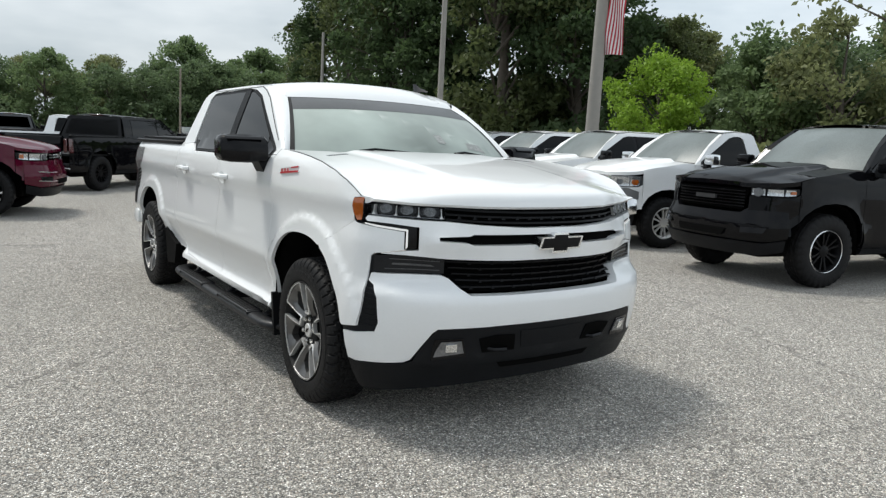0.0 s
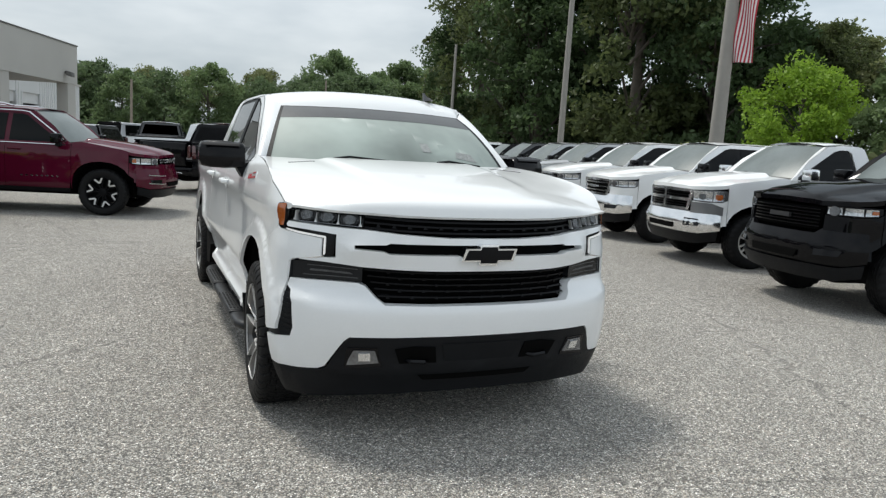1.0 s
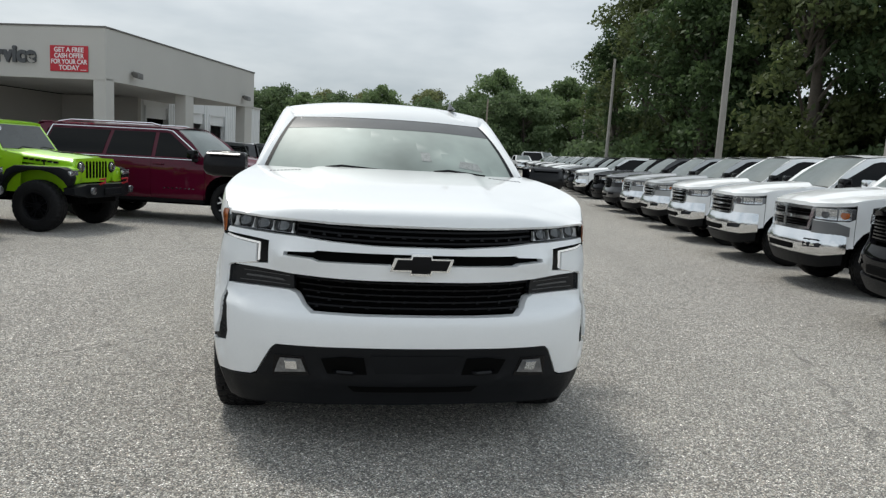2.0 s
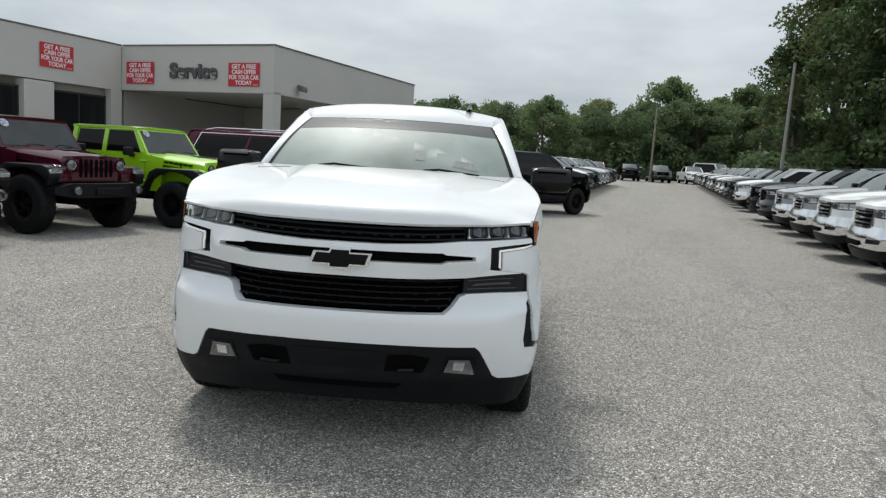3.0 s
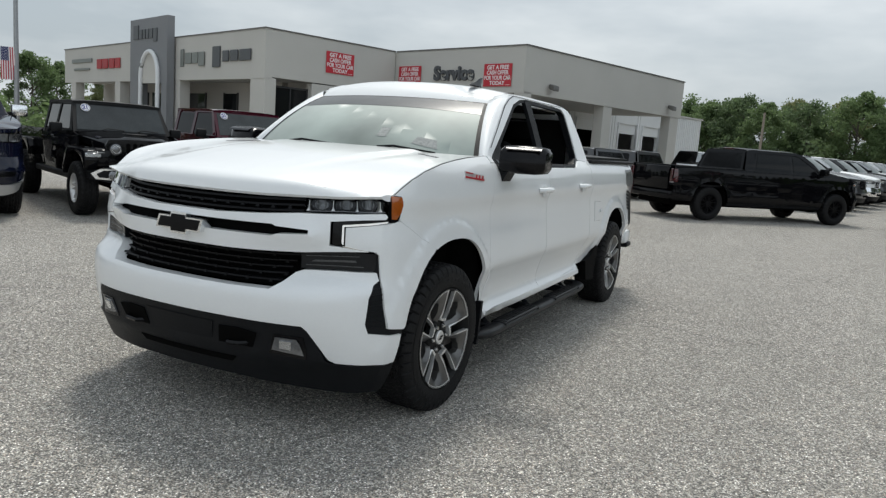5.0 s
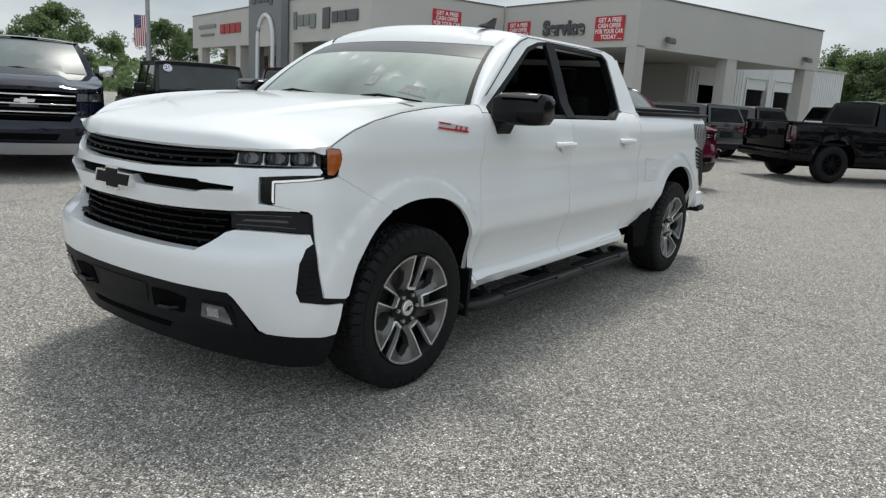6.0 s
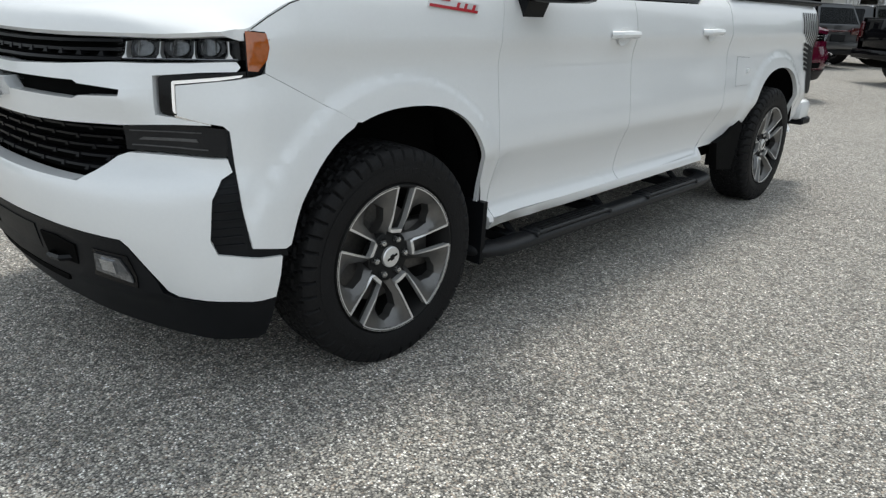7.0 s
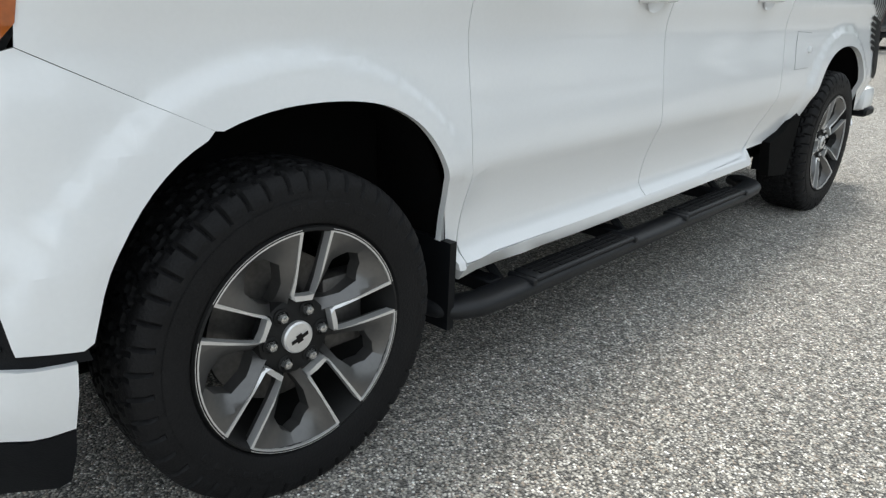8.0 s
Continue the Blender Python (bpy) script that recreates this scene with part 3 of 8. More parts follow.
banner(on_service(-7.5, 4.755))
banner(on_service(-1.56, 4.74))
banner(on_side(4.14, 4.965))
sv = root("service_sign", "raised dark grey letters spelling Service on the fascia", "sign", on_service(-4.36, 4.84))
b = words("Service", 0.92, 0.06, "lettering", 0.04)
part("lettering", b, DKLET, sv, smooth=0)


def bars(name, label, m, rows, material, depth=0.06):
    r = root(name, label, "sign", m)
    for x0, x1, y0, y1 in rows:
        part("bar", box(x0, x1, y0, y1, 0, depth, 0.02, 1), material, r, smooth=0)
    return r


bars("sign", "grey metal block sign on the fascia", on_front(-6.9, 4.92), [(-1.3, -0.95, -0.45, 0.45), (-0.75, -0.1, -0.3, 0.25), (0.0, 0.6, -0.3, 0.25), (0.7, 1.3, -0.45, 0.25)], SILLET)
bars("sign", "dark grey shield and block sign on the fascia", on_front(-2.9, 4.88), [(-1.85, -1.1, -0.5, 0.5), (-0.85, -0.25, -0.25, 0.27), (-0.1, 0.6, -0.25, 0.27), (0.75, 1.75, -0.25, 0.27)], DKLET)
bars("sign", "dark block name sign at the head of the tower", on_front(-11.45, 6.35, 0.5), [(-1.62, -0.98, -0.35, 0.42), (-0.86, -0.48, -0.35, 0.17), (-0.37, -0.06, -0.35, 0.17), (0.04, 0.36, -0.35, 0.17), (0.46, 0.86, -0.35, 0.17), (0.98, 1.42, -0.55, 0.17)], DKLET)
bars("sign", "red block sign on the fascia", on_front(-18.0, 4.9), [(-1.9, -1.1, -0.3, 0.3), (-0.95, -0.1, -0.3, 0.3), (0.1, 0.9, -0.3, 0.3), (1.05, 1.8, -0.3, 0.3)], REDLET)
bars("sign", "dark winged sign on the fascia", on_front(-22.6, 4.95), [(-1.8, 1.8, 0.1, 0.35), (-1.4, 1.4, -0.4, -0.25)], SILLET)


def wall_lamp(m):
    r = root("wall_lamp", "grey metal flood lamp on the fascia", "lamp", m, "fascia lamps")
    part("bracket", box(-0.05, 0.05, -0.05, 0.1, 0, 0.16, 0.01, 1), LAMPG, r)
    bm = box(-0.2, 0.2, -0.12, 0.12, 0.12, 0.42, 0.03, 1)
    for v in bm.verts:
        v.co.y -= 0.3 * (v.co.z - 0.12)
    part("lamp_head", bm, LAMPG, r)
    return r


def on_ne(v, z, out=0.03):
    return facade(PB + VX * v + UX * out + Vector((0, 0, z)), VX, UX)


wall_lamp(on_ne(1.83, 4.4))
wall_lamp(on_ne(13.1, 4.45))

# white metal workshop behind the service drive
shop = root("workshop_building", "white ribbed metal workshop with half-open roller doors", "building")
SO = PB - UX * 5.4
doors = ((12.05, 14.5), (16.9, 19.2), (20.0, 22.35))
edges = [9.9] + [q for d in doors for q in d] + [28.7]
for i in range(0, len(edges), 2):
    n = int((edges[i + 1] - edges[i]) / 0.3)
    wl_ = part("wall", block(SO, -0.3, 0.0, edges[i], edges[i + 1], -0.2, 4.65), WMETAL, shop, "white ribbed metal wall", smooth=0)
    rib = None
    for k in range(n):
        v = edges[i] + 0.3 * k + 0.08
        if rib is None:
            rib, v_first = part("rib", block(SO, 0.0, 0.035, v, v + 0.09, -0.2, 4.65), WMETAL, wl_, smooth=0), v
        else:
            share(rib, Matrix.Translation(VX * (v - v_first)), wl_)
for a, b in doors:
    d = part("roller_door", block(SO, -0.2, -0.1, a, b, 3.0, 3.65), WMETAL, shop, "half-raised white roller door", smooth=0)
    part("wall", block(SO, -0.3, 0.0, a, b, 3.65, 4.65), WMETAL, shop, smooth=0)
    part("door_jamb", block(SO, -0.05, 0.08, a - 0.12, a, -0.2, 3.7), ARCHW, shop, smooth=0)
    part("door_jamb", block(SO, -0.05, 0.08, b, b + 0.12, -0.2, 3.7), ARCHW, shop, smooth=0)
part("wall", block(SO, -12, -0.3, 28.4, 28.7, -0.2, 4.65), WMETAL, shop, smooth=0)
part("roof", block(SO, -12, 0.1, 9.9, 28.8, 4.65, 4.77), SOFFIT, shop, smooth=0)
# near-black floor and back wall paint the shade inside the open doors
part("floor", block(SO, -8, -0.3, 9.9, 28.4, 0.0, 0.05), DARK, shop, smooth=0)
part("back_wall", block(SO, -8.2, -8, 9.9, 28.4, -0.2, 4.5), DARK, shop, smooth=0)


# ---- poles and flags ----
CONC = mat("pole_concrete", (0.30, 0.285, 0.26), 0.8, var=0.1, scale=3, bump=0.1)
WOODP = mat("pole_grey_wood", (0.25, 0.215, 0.175), 0.85, var=0.15, scale=4, bump=0.2)
STEEL = mat("galvanised_steel", (0.33, 0.34, 0.35), 0.5, metal=0.6, var=0.1)
FLAGR = mat("flag_red", (0.42, 0.035, 0.05), 0.8, var=0.08)
FLAGW = mat("flag_white", (0.72, 0.70, 0.70), 0.8, var=0.05)
FLAGB = mat("flag_blue", (0.03, 0.04, 0.13), 0.8, var=0.08)


def light_pole(x, y, h, r0, r1, material, lean=0.0, square=False, arm=True):
    z = gz(x, y) - 0.3
    p = root("light_pole", "tall grey car park light pole" if material is not WOODP else "weathered wooden utility pole", "pole", pose(x, y, z, 0, lean, 0), "car park poles")
    bm = bmesh.new()
    n = 4 if square else 12
    for a, b in (((0, 0, 0), (0, 0, h)),):
        tube([a, (0, 0, h * 0.5), b], [r0, (r0 + r1) / 2, r1], n, bm)
    part("shaft", bm, material, p, smooth=30)
    if arm:
        part("arm", tube([(0, 0, h - 0.1), (-0.5, 0, h + 0.05), (-1.0, 0, h + 0.1)], 0.04, 6), STEEL, p)
        part("lamp_head", box(-1.6, -0.9, -0.16, 0.16, h + 0.03, h + 0.16, 0.03, 1), LAMPG, p)
    return p


def flag(m, w, h):
    """Hung upright, its stripes running down."""
    f = root("flag", "striped red, white and blue flag hanging from a pole", "flag", m, "hanging flags")

    def cloth(name, x0, x1, z0, z1, material, w0):
        bm = bmesh.new()
        nx, nz = max(2, int((x1 - x0) / 0.06)), 14
        rows = []
        for i in range(nz + 1):
            z = z0 + (z1 - z0) * i / nz
            rows.append([])
            for k in range(nx + 1):
                x = x0 + (x1 - x0) * k / nx
                rows[-1].append(bm.verts.new((x * (1 - 0.1 * (z / h)), w0 + 0.07 * math.sin(9 * x + 2.4 * z) * (0.3 + abs(z) / h), z)))
        for a, b in zip(rows, rows[1:]):
            for k in range(nx):
                bm.faces.new((a[k], a[k + 1], b[k + 1], b[k]))
        return part(name, bm, material, f, smooth=80)

    s = w / 13
    for k in range(13):
        top = 0.0 if k > 6 else -0.42 * h
        cloth("stripe", k * s, (k + 1) * s, -h, top, FLAGR if k % 2 == 0 else FLAGW, 0.0)
    c = cloth("canton", 0, 7 * s, -0.42 * h, 0, FLAGB, 0.0)
    bm = bmesh.new()
    for i in range(9):
        for k in range(5):
            x, z = (k + 0.5 + 0.3 * (i % 2)) * 7 * s / 5.6, -0.42 * h * (i + 0.5) / 9
            bmesh.ops.create_icosphere(bm, subdivisions=1, radius=0.02, matrix=Matrix.Translation((x * (1 - 0.1 * z / h), 0.07 * math.sin(9 * x + 2.4 * z) * (0.3 + abs(z) / h) - 0.012, z)))
    part("stars", bm, FLAGW, c)
    return f


light_pole(16.6, 15.2, 12.0, 0.27, 0.17, CONC, 1.0)
flag(pose(16.85, 14.9, 9.15, 0, 2.0, -72), 0.62, 4.2)
light_pole(17.3, 26.2, 12.0, 0.16, 0.11, CONC, 0.6)
light_pole(19.6, 45.0, 9.2, 0.13, 0.09, CONC, 0.8, arm=False)
light_pole(25.5, 66.0, 9.0, 0.13, 0.09, CONC, 0.5, arm=False)
light_pole(17.6, 75.5, 8.2, 0.12, 0.09, WOODP, 0.8, arm=False)
light_pole(-1.9, 72.0, 6.4, 0.14, 0.10, WOODP, 0.3, arm=False)
light_pole(-40.4, 24.4, 13.0, 0.16, 0.10, STEEL, 0.0, arm=False)
flag(pose(-40.8, 23.7, 5.3, 0, 0, 55), 0.75, 1.9)


# ---- wheels ----
def tyre_mesh(R, rim, half, blocks=54, n=96):
    """A tyre round x: sidewalls with raised shoulder lugs and a tread of staggered blocks, in one skin."""
    prof = [(rim - 0.012, half - 0.035), (rim + 0.004, half - 0.012), (rim + 0.02, half - 0.003), (rim + 0.05, half + 0.004), (rim + 0.085, half + 0.003), (R - 0.052, half - 0.003), (R - 0.034, half - 0.008), (R - 0.030, half - 0.010), (R - 0.016, half - 0.020), (R - 0.006, half - 0.034), (R - 0.002, half - 0.052), (R - 0.002, half - 0.060), (R, half - 0.066), (R, 0.042), (R, 0.034), (R, 0.026), (R, 0.004), (R, 0.0)]
    prof = prof + [(r, -a) for r, a in reversed(prof[:-1])]
    n = max(n, blocks * 5)
    bm = bmesh.new()
    rings = []
    for r, a in prof:
        ring = []
        for k in range(n):
            t = 2 * math.pi * k / n
            q = (k * blocks / n) % 1.0
            rr, x = r, a
            if blocks and R - 0.06 < r < R - 0.045 and q > 0.5:
                x += math.copysign(0.004, a)
            if r > R - 0.04 and blocks:
                s = 1 if a >= 0 else -1
                b = abs(a)
                if b > half - 0.058:
                    ph = (q + (0.3 if s > 0 else 0.8)) % 1.0
                    wide = 0.62 if (k * blocks // n) % 2 else 0.5
                    if ph > wide:
                        rr -= 0.0075
                        x -= s * 0.0045
                elif half - 0.063 < b or 0.03 < b < 0.038 or b < 0.002:
                    rr -= 0.008
                elif b > 0.038:
                    if (q + (0.1 if s > 0 else 0.6) + 6 * b) % 1.0 > 0.74:
                        rr -= 0.008
                elif (q + (0.45 if s > 0 else 0.95) - 8 * b) % 1.0 > 0.72:
                    rr -= 0.008
            ring.append(bm.verts.new((x, rr * math.cos(t), rr * math.sin(t))))
        rings.append(ring)
    for a, b in zip(rings, rings[1:] + rings[:1]):
        for k in range(n):
            bm.faces.new((a[k], a[(k + 1) % n], b[(k + 1) % n], b[k]))
    return bm


def ring_fn(x0, dish=0.0):
    return lambda u, v, w: Vector((x0 - dish * max(0.0, 0.25 - math.hypot(u, v)) + w, u, v))


def turn2(p, a):
    c, s = math.cos(a), math.sin(a)
    return [(x * c - y * s, x * s + y * c) for x, y in p]


def all_terrain_tyre(R, rim, half, blocks=46):
    """A tyre round x: plain sidewall, a toothed upper sidewall and zigzag tread blocks cut by narrow grooves."""
    wall = [(rim - 0.014, half - 0.040), (rim + 0.001, half - 0.017), (rim + 0.010, half - 0.006), (rim + 0.022, half - 0.002), (rim + 0.045, half), (rim + 0.07, half - 0.001), (R - 0.066, half - 0.003), (R - 0.064, half - 0.003), (R - 0.050, half - 0.006), (R - 0.048, half - 0.006), (R - 0.034, half - 0.010), (R - 0.020, half - 0.017), (R - 0.009, half - 0.027)]
    inner = half - 0.036
    tread = [(R - 0.004 * (abs(x) / inner) ** 3, x) for x in np.linspace(inner, -inner, 25)]
    prof = wall + tread + [(r, -a) for r, a in reversed(wall)]
    per = 8
    n = blocks * per
    rnd = random.Random(9)
    jag = [rnd.uniform(-0.004, 0.004) for _ in range(blocks)]
    bm = bmesh.new()
    rings = []
    for r, a in prof:
        ring = []
        for k in range(n):
            t = 2 * math.pi * k / n
            b, q = k // per, k % per
            s, e = (1 if a >= 0 else -1), abs(a)
            rr, x = r, a
            zig = 0.006 * (1 if q < per / 2 else -1) + jag[b]
            if r > R - 0.0655 and e > half - 0.033:
                # teeth on the upper sidewall, cut by a groove at every block
                reach = R - (0.062 if b % 2 else 0.047)
                cut = q == (0 if s > 0 else 4) and r > R - 0.05
                if r >= reach and not cut:
                    x += s * 0.0035
                if cut:
                    rr -= 0.007 if r > R - 0.03 else 0.002
                    x -= s * 0.004
            elif r > R - 0.012:
                g1, g2 = abs(e - (0.032 + zig)) < 0.0035, abs(e - (0.075 - zig)) < 0.0035
                row = 0 if e < 0.032 else 1 if e < 0.075 else 2
                off = (3, 6, 0)[row] + (0 if s > 0 else 4) + int(round(e / 0.016)) * (1 if row != 1 else -1)
                if g1 or g2:
                    rr -= 0.009
                elif (q + off) % per == 0:
                    rr -= 0.008
                elif row < 2 and (q + off) % per == 4 and b % 2:
                    rr -= 0.003
            ring.append(bm.verts.new((x, rr * math.cos(t), rr * math.sin(t))))
        rings.append(ring)
    for a, b in zip(rings, rings[1:] + rings[:1]):
        for k in range(n):
            bm.faces.new((a[k], a[(k + 1) % n], b[(k + 1) % n], b[k]))
    return bm


def truck_wheel(parent, m):
    """Five windows, each in a machined U, between broad folded grey blades; a dished hub with six nuts."""
    R, rim, half = 0.414, 0.279, 0.139
    lip_x, slope, fold = half - 0.002, 0.145, 0.052
    first, sector = radians(81), 2 * math.pi / 5

    def face(u, v, w):
        """The wheel's face: dished to the hub, folded inward midway between two windows."""
        r = math.hypot(u, v)
        a = (math.atan2(v, u) - first + sector / 2) % sector - sector / 2
        q = min(1.0, max(0.0, (abs(a) - radians(13)) / radians(23)))
        deep = fold * q * min(1.0, max(0.0, (0.276 - r) / 0.07))
        return Vector((lip_x - 0.006 - slope * (0.272 - r) - deep + w, u, v))

    bm = lathe([(rim + 0.004, half - 0.016), (rim, half - 0.004), (rim - 0.006, half - 0.003), (rim - 0.010, half - 0.010), (rim - 0.020, half - 0.05), (rim - 0.034, -half + 0.02), (rim - 0.01, -half + 0.01), (rim + 0.004, -half + 0.012)], 96, caps=False)
    w = part("wheel", bm, RIMDARK, parent, "grey alloy wheel with machined spoke edges", recalc=True)
    w.matrix_basis = m
    part("tyre", all_terrain_tyre(R, rim, half), RUBBER, w, "black all-terrain tyre", smooth=28)
    part("brake_disc", lathe([(0.19, -0.01), (0.19, 0.012), (0.05, 0.02)], 48), BRAKE, w, "steel brake disc behind the spokes")
    part("caliper", box(0.0, 0.06, 0.10, 0.225, -0.09, 0.11, 0.015, 2), BRAKE, w)
    P = lambda r, deg: (r * math.cos(radians(deg)), r * math.sin(radians(deg)))
    for k in range(5):
        a = first + k * sector
        for s in (1, -1):
            # half of a blade, from the window's edge to the fold
            half_blade = [(0.108, 0.0355), (0.180, 0.0395), (0.2675, 0.0450)] + [P(0.2720, d) for d in (14, 18, 22, 26, 30, 34, 36)] + [P(0.247, 36), P(0.234, 29.5), P(0.200, 21.5), P(0.150, 22.5), P(0.114, 29), P(0.098, 36), P(0.070, 36), (0.072, 0.030)]
            p = turn2([(x, s * y) for x, y in half_blade], a)
            part("spoke", drape(p, face, 0.022, 0.040), GUNMETAL, w)
            arm = [(0.108, 0.0285), (0.180, 0.0330), (0.2690, 0.0375), (0.2705, 0.0480), (0.262, 0.0455), (0.180, 0.0390), (0.112, 0.0350), (0.102, 0.0300)]
            p = turn2([(x, s * y) for x, y in arm], a)
            part("spoke_edge", drape(p, lambda u, v, q: face(u, v, q + 0.003), 0.05, 0.024), SATIN, w, "bright machined spoke edge")
        foot = [(0.0995, -0.0315), (0.1075, -0.0285), (0.1075, 0.0285), (0.0995, 0.0315), (0.0945, 0.022), (0.0945, -0.022)]
        part("spoke_edge", drape(turn2(foot, a), lambda u, v, q: face(u, v, q + 0.003), 0.05, 0.024), SATIN, w, "bright machined spoke edge")
        b = a + sector / 2
        arc = [(r * math.cos(b + radians(d)), r * math.sin(b + radians(d))) for r, ds in ((0.2775, range(-27, 28, 6)), (0.2690, range(27, -28, -6))) for d in ds]
        part("lip", prism(arc, lambda u, v, q: Vector((lip_x - 0.0015 + q, u, v)), 0.010), SATIN, w, "bright machined rim edge")
    for k in range(6):
        b = radians(62 + 60 * k)
        nut = lathe([(0.0135, half - 0.085), (0.0135, half - 0.042), (0.0105, half - 0.034), (0.004, half - 0.031)], 6)
        bmesh.ops.translate(nut, verts=nut.verts[:], vec=(0, 0.070 * math.cos(b), 0.070 * math.sin(b)))
        part("lug_nut", nut, NUT, w, "bright lug nut")
        seat = lathe([(0.021, half - 0.075), (0.021, half - 0.048), (0.017, half - 0.046), (0.017, half - 0.06)], 16)
        bmesh.ops.translate(seat, verts=seat.verts[:], vec=(0, 0.070 * math.cos(b), 0.070 * math.sin(b)))
        part("nut_seat", seat, RIMDARK, w)
    part("hub", lathe([(0.100, half - 0.085), (0.096, half - 0.058), (0.088, half - 0.052), (0.045, half - 0.050)], 40), RIMDARK, w)
    part("cap", lathe([(0.040, half - 0.06), (0.040, half - 0.040), (0.036, half - 0.036), (0.0, half - 0.034)], 32), SATIN, w, "silver centre cap with dark emblem")
    c = lambda u, v, q: Vector((half - 0.0325 + q, u, v))
    part("emblem", prism(turn2([(-0.024, -0.004), (-0.009, -0.004), (-0.009, -0.010), (0.007, -0.010), (0.007, -0.004), (0.024, -0.004), (0.026, 0.004), (0.009, 0.004), (0.009, 0.010), (-0.007, 0.010), (-0.007, 0.004), (-0.022, 0.004)], radians(20)), c, 0.003), GLOSSB, w)
    for q in range(6):
        for a in (radians(215 + 7.5 * q), radians(55 + 7.5 * q)):
            lt = box(half - 0.003, half + 0.0012, -0.009, 0.009, -0.013, 0.013, 0.002, 1)
            bmesh.ops.transform(lt, matrix=Matrix.Rotation(a, 4, "X") @ Matrix.Translation((0, 0.332, 0)), verts=lt.verts[:])
            part("side_mark", lt, RUBBER, w)
    return w


# ---- the white pickup ----
truck = root("pickup_truck", "white crew cab pickup with black grille and grey alloy wheels", "pickup truck")
PLAN = [(0, -0.945), (0.15, -0.942), (0.3, -0.93), (0.45, -0.91), (0.6, -0.872), (0.72, -0.826), (0.82, -0.768), (0.895, -0.708), (0.945, -0.638), (0.977, -0.55), (0.996, -0.45), (1.005, -0.32), (1.006, -0.1), (1.004, 0.3), (1.002, 1.0), (1.0, 2.0), (0.998, 3.0), (0.995, 3.7), (0.987, 4.25), (0.972, 4.55), (0.94, 4.66)]
SIDE = [(0.2, -0.07), (0.38, -0.05), (0.405, -0.024), (0.425, -0.012), (0.45, -0.010), (0.47, -0.022), (0.49, -0.050), (0.53, -0.053), (0.60, -0.041), (0.66, -0.022), (0.70, -0.007), (0.722, 0.004), (0.745, 0.0105), (0.775, 0.011), (0.82, 0.008), (0.9, 0.0), (0.98, -0.009), (1.04, -0.014), (1.08, -0.015), (1.12, -0.010), (1.15, -0.003), (1.17, 0.002), (1.19, 0.003), (1.21, 0.001), (1.24, -0.004), (1.28, -0.012), (1.31, -0.021), (1.345, -0.034), (1.375, -0.055), (1.395, -0.075), (1.42, -0.092), (1.5, -0.118), (1.6, -0.152), (1.7, -0.188), (1.8, -0.226), (1.85, -0.25), (1.9, -0.29)]
CORNER = [(0.2, -0.09), (0.28, -0.05), (0.36, -0.02), (0.42, -0.004), (0.50, 0.008), (0.60, 0.015), (0.70, 0.015), (0.78, 0.008), (0.88, 0.004), (1.0, 0.002), (1.1, 0.0)]
FRONT = [(0.2, -0.12), (0.28, -0.085), (0.35, -0.055), (0.42, -0.03), (0.5, -0.004), (0.58, 0.016), (0.66, 0.024), (0.72, 0.02), (0.76, -0.004), (0.8, -0.018), (0.86, -0.022), (0.92, -0.012), (0.99, -0.004), (1.05, -0.006), (1.09, -0.012), (1.12, -0.026), (1.18, -0.044), (1.22, -0.066), (1.3, -0.115), (1.45, -0.2)]
DIP = (([0.25, 0.45, 0.6, 0.7, 0.82, 0.9, 0.95, 0.978], [0.0, 0.018, 0.052, 0.066, 0.070, 0.052, 0.024, 0.0]), ([0.752, 0.775, 0.808, 0.86, 1.2, 1.3], [0.0, 0.35, 0.95, 1.0, 1.0, 0.8]))
body = Shell(PLAN, SIDE, FRONT, (-0.74, -0.36), [(0.01, 0.42, 0.62, 0.032, 0.017), (3.755, 0.42, 0.62, 0.032, 0.017)], (-0.86, -0.66), CORNER, DIP)
FACE = body.face_fn()


def both(fn):
    for sgn in (1, -1):
        fn(sgn)


def wrap(sgn):
    return lambda s, z, w: body.pos(sgn * s, z, w)


def mir(poly):
    """A half outline from the middle outwards and back, completed to both sides."""
    return [(-x, z) for x, z in reversed(poly)] + list(poly)


ARCH = [tuple(float(c) for c in q) for q in smooth_curve([(-0.467, 0.565), (-0.425, 0.69), (-0.36, 0.797), (-0.278, 0.873), (-0.178, 0.922), (-0.068, 0.949), (0.042, 0.957), (0.152, 0.952), (0.242, 0.936), (0.312, 0.908), (0.372, 0.868), (0.422, 0.81), (0.457, 0.745), (0.482, 0.67), (0.494, 0.58), (0.498, 0.5)], 3)]
EDGE = [(-0.60, 1.192), (-0.545, 1.212), (-0.49, 1.248), (-0.42, 1.288), (-0.3, 1.326), (-0.1, 1.362), (0.1, 1.384), (0.3, 1.400), (0.56, 1.412)]
WIN = [(0.70, 1.356), (2.38, 1.356), (2.55, 1.42), (2.50, 1.775), (2.44, 1.815), (2.2, 1.826), (1.6, 1.826), (1.46, 1.812), (1.30, 1.768), (0.69, 1.405)]
SEAM = 0.0024


def lower_lip(s, z, w):
    p = body.pos(s, z, w)
    k = 0.02 * math.exp(-(((z - 0.40) / 0.035) ** 2)) * min(1.0, max(0.0, (1.0 - abs(s)) / 0.25))
    return p + Vector((0, -k, 0))


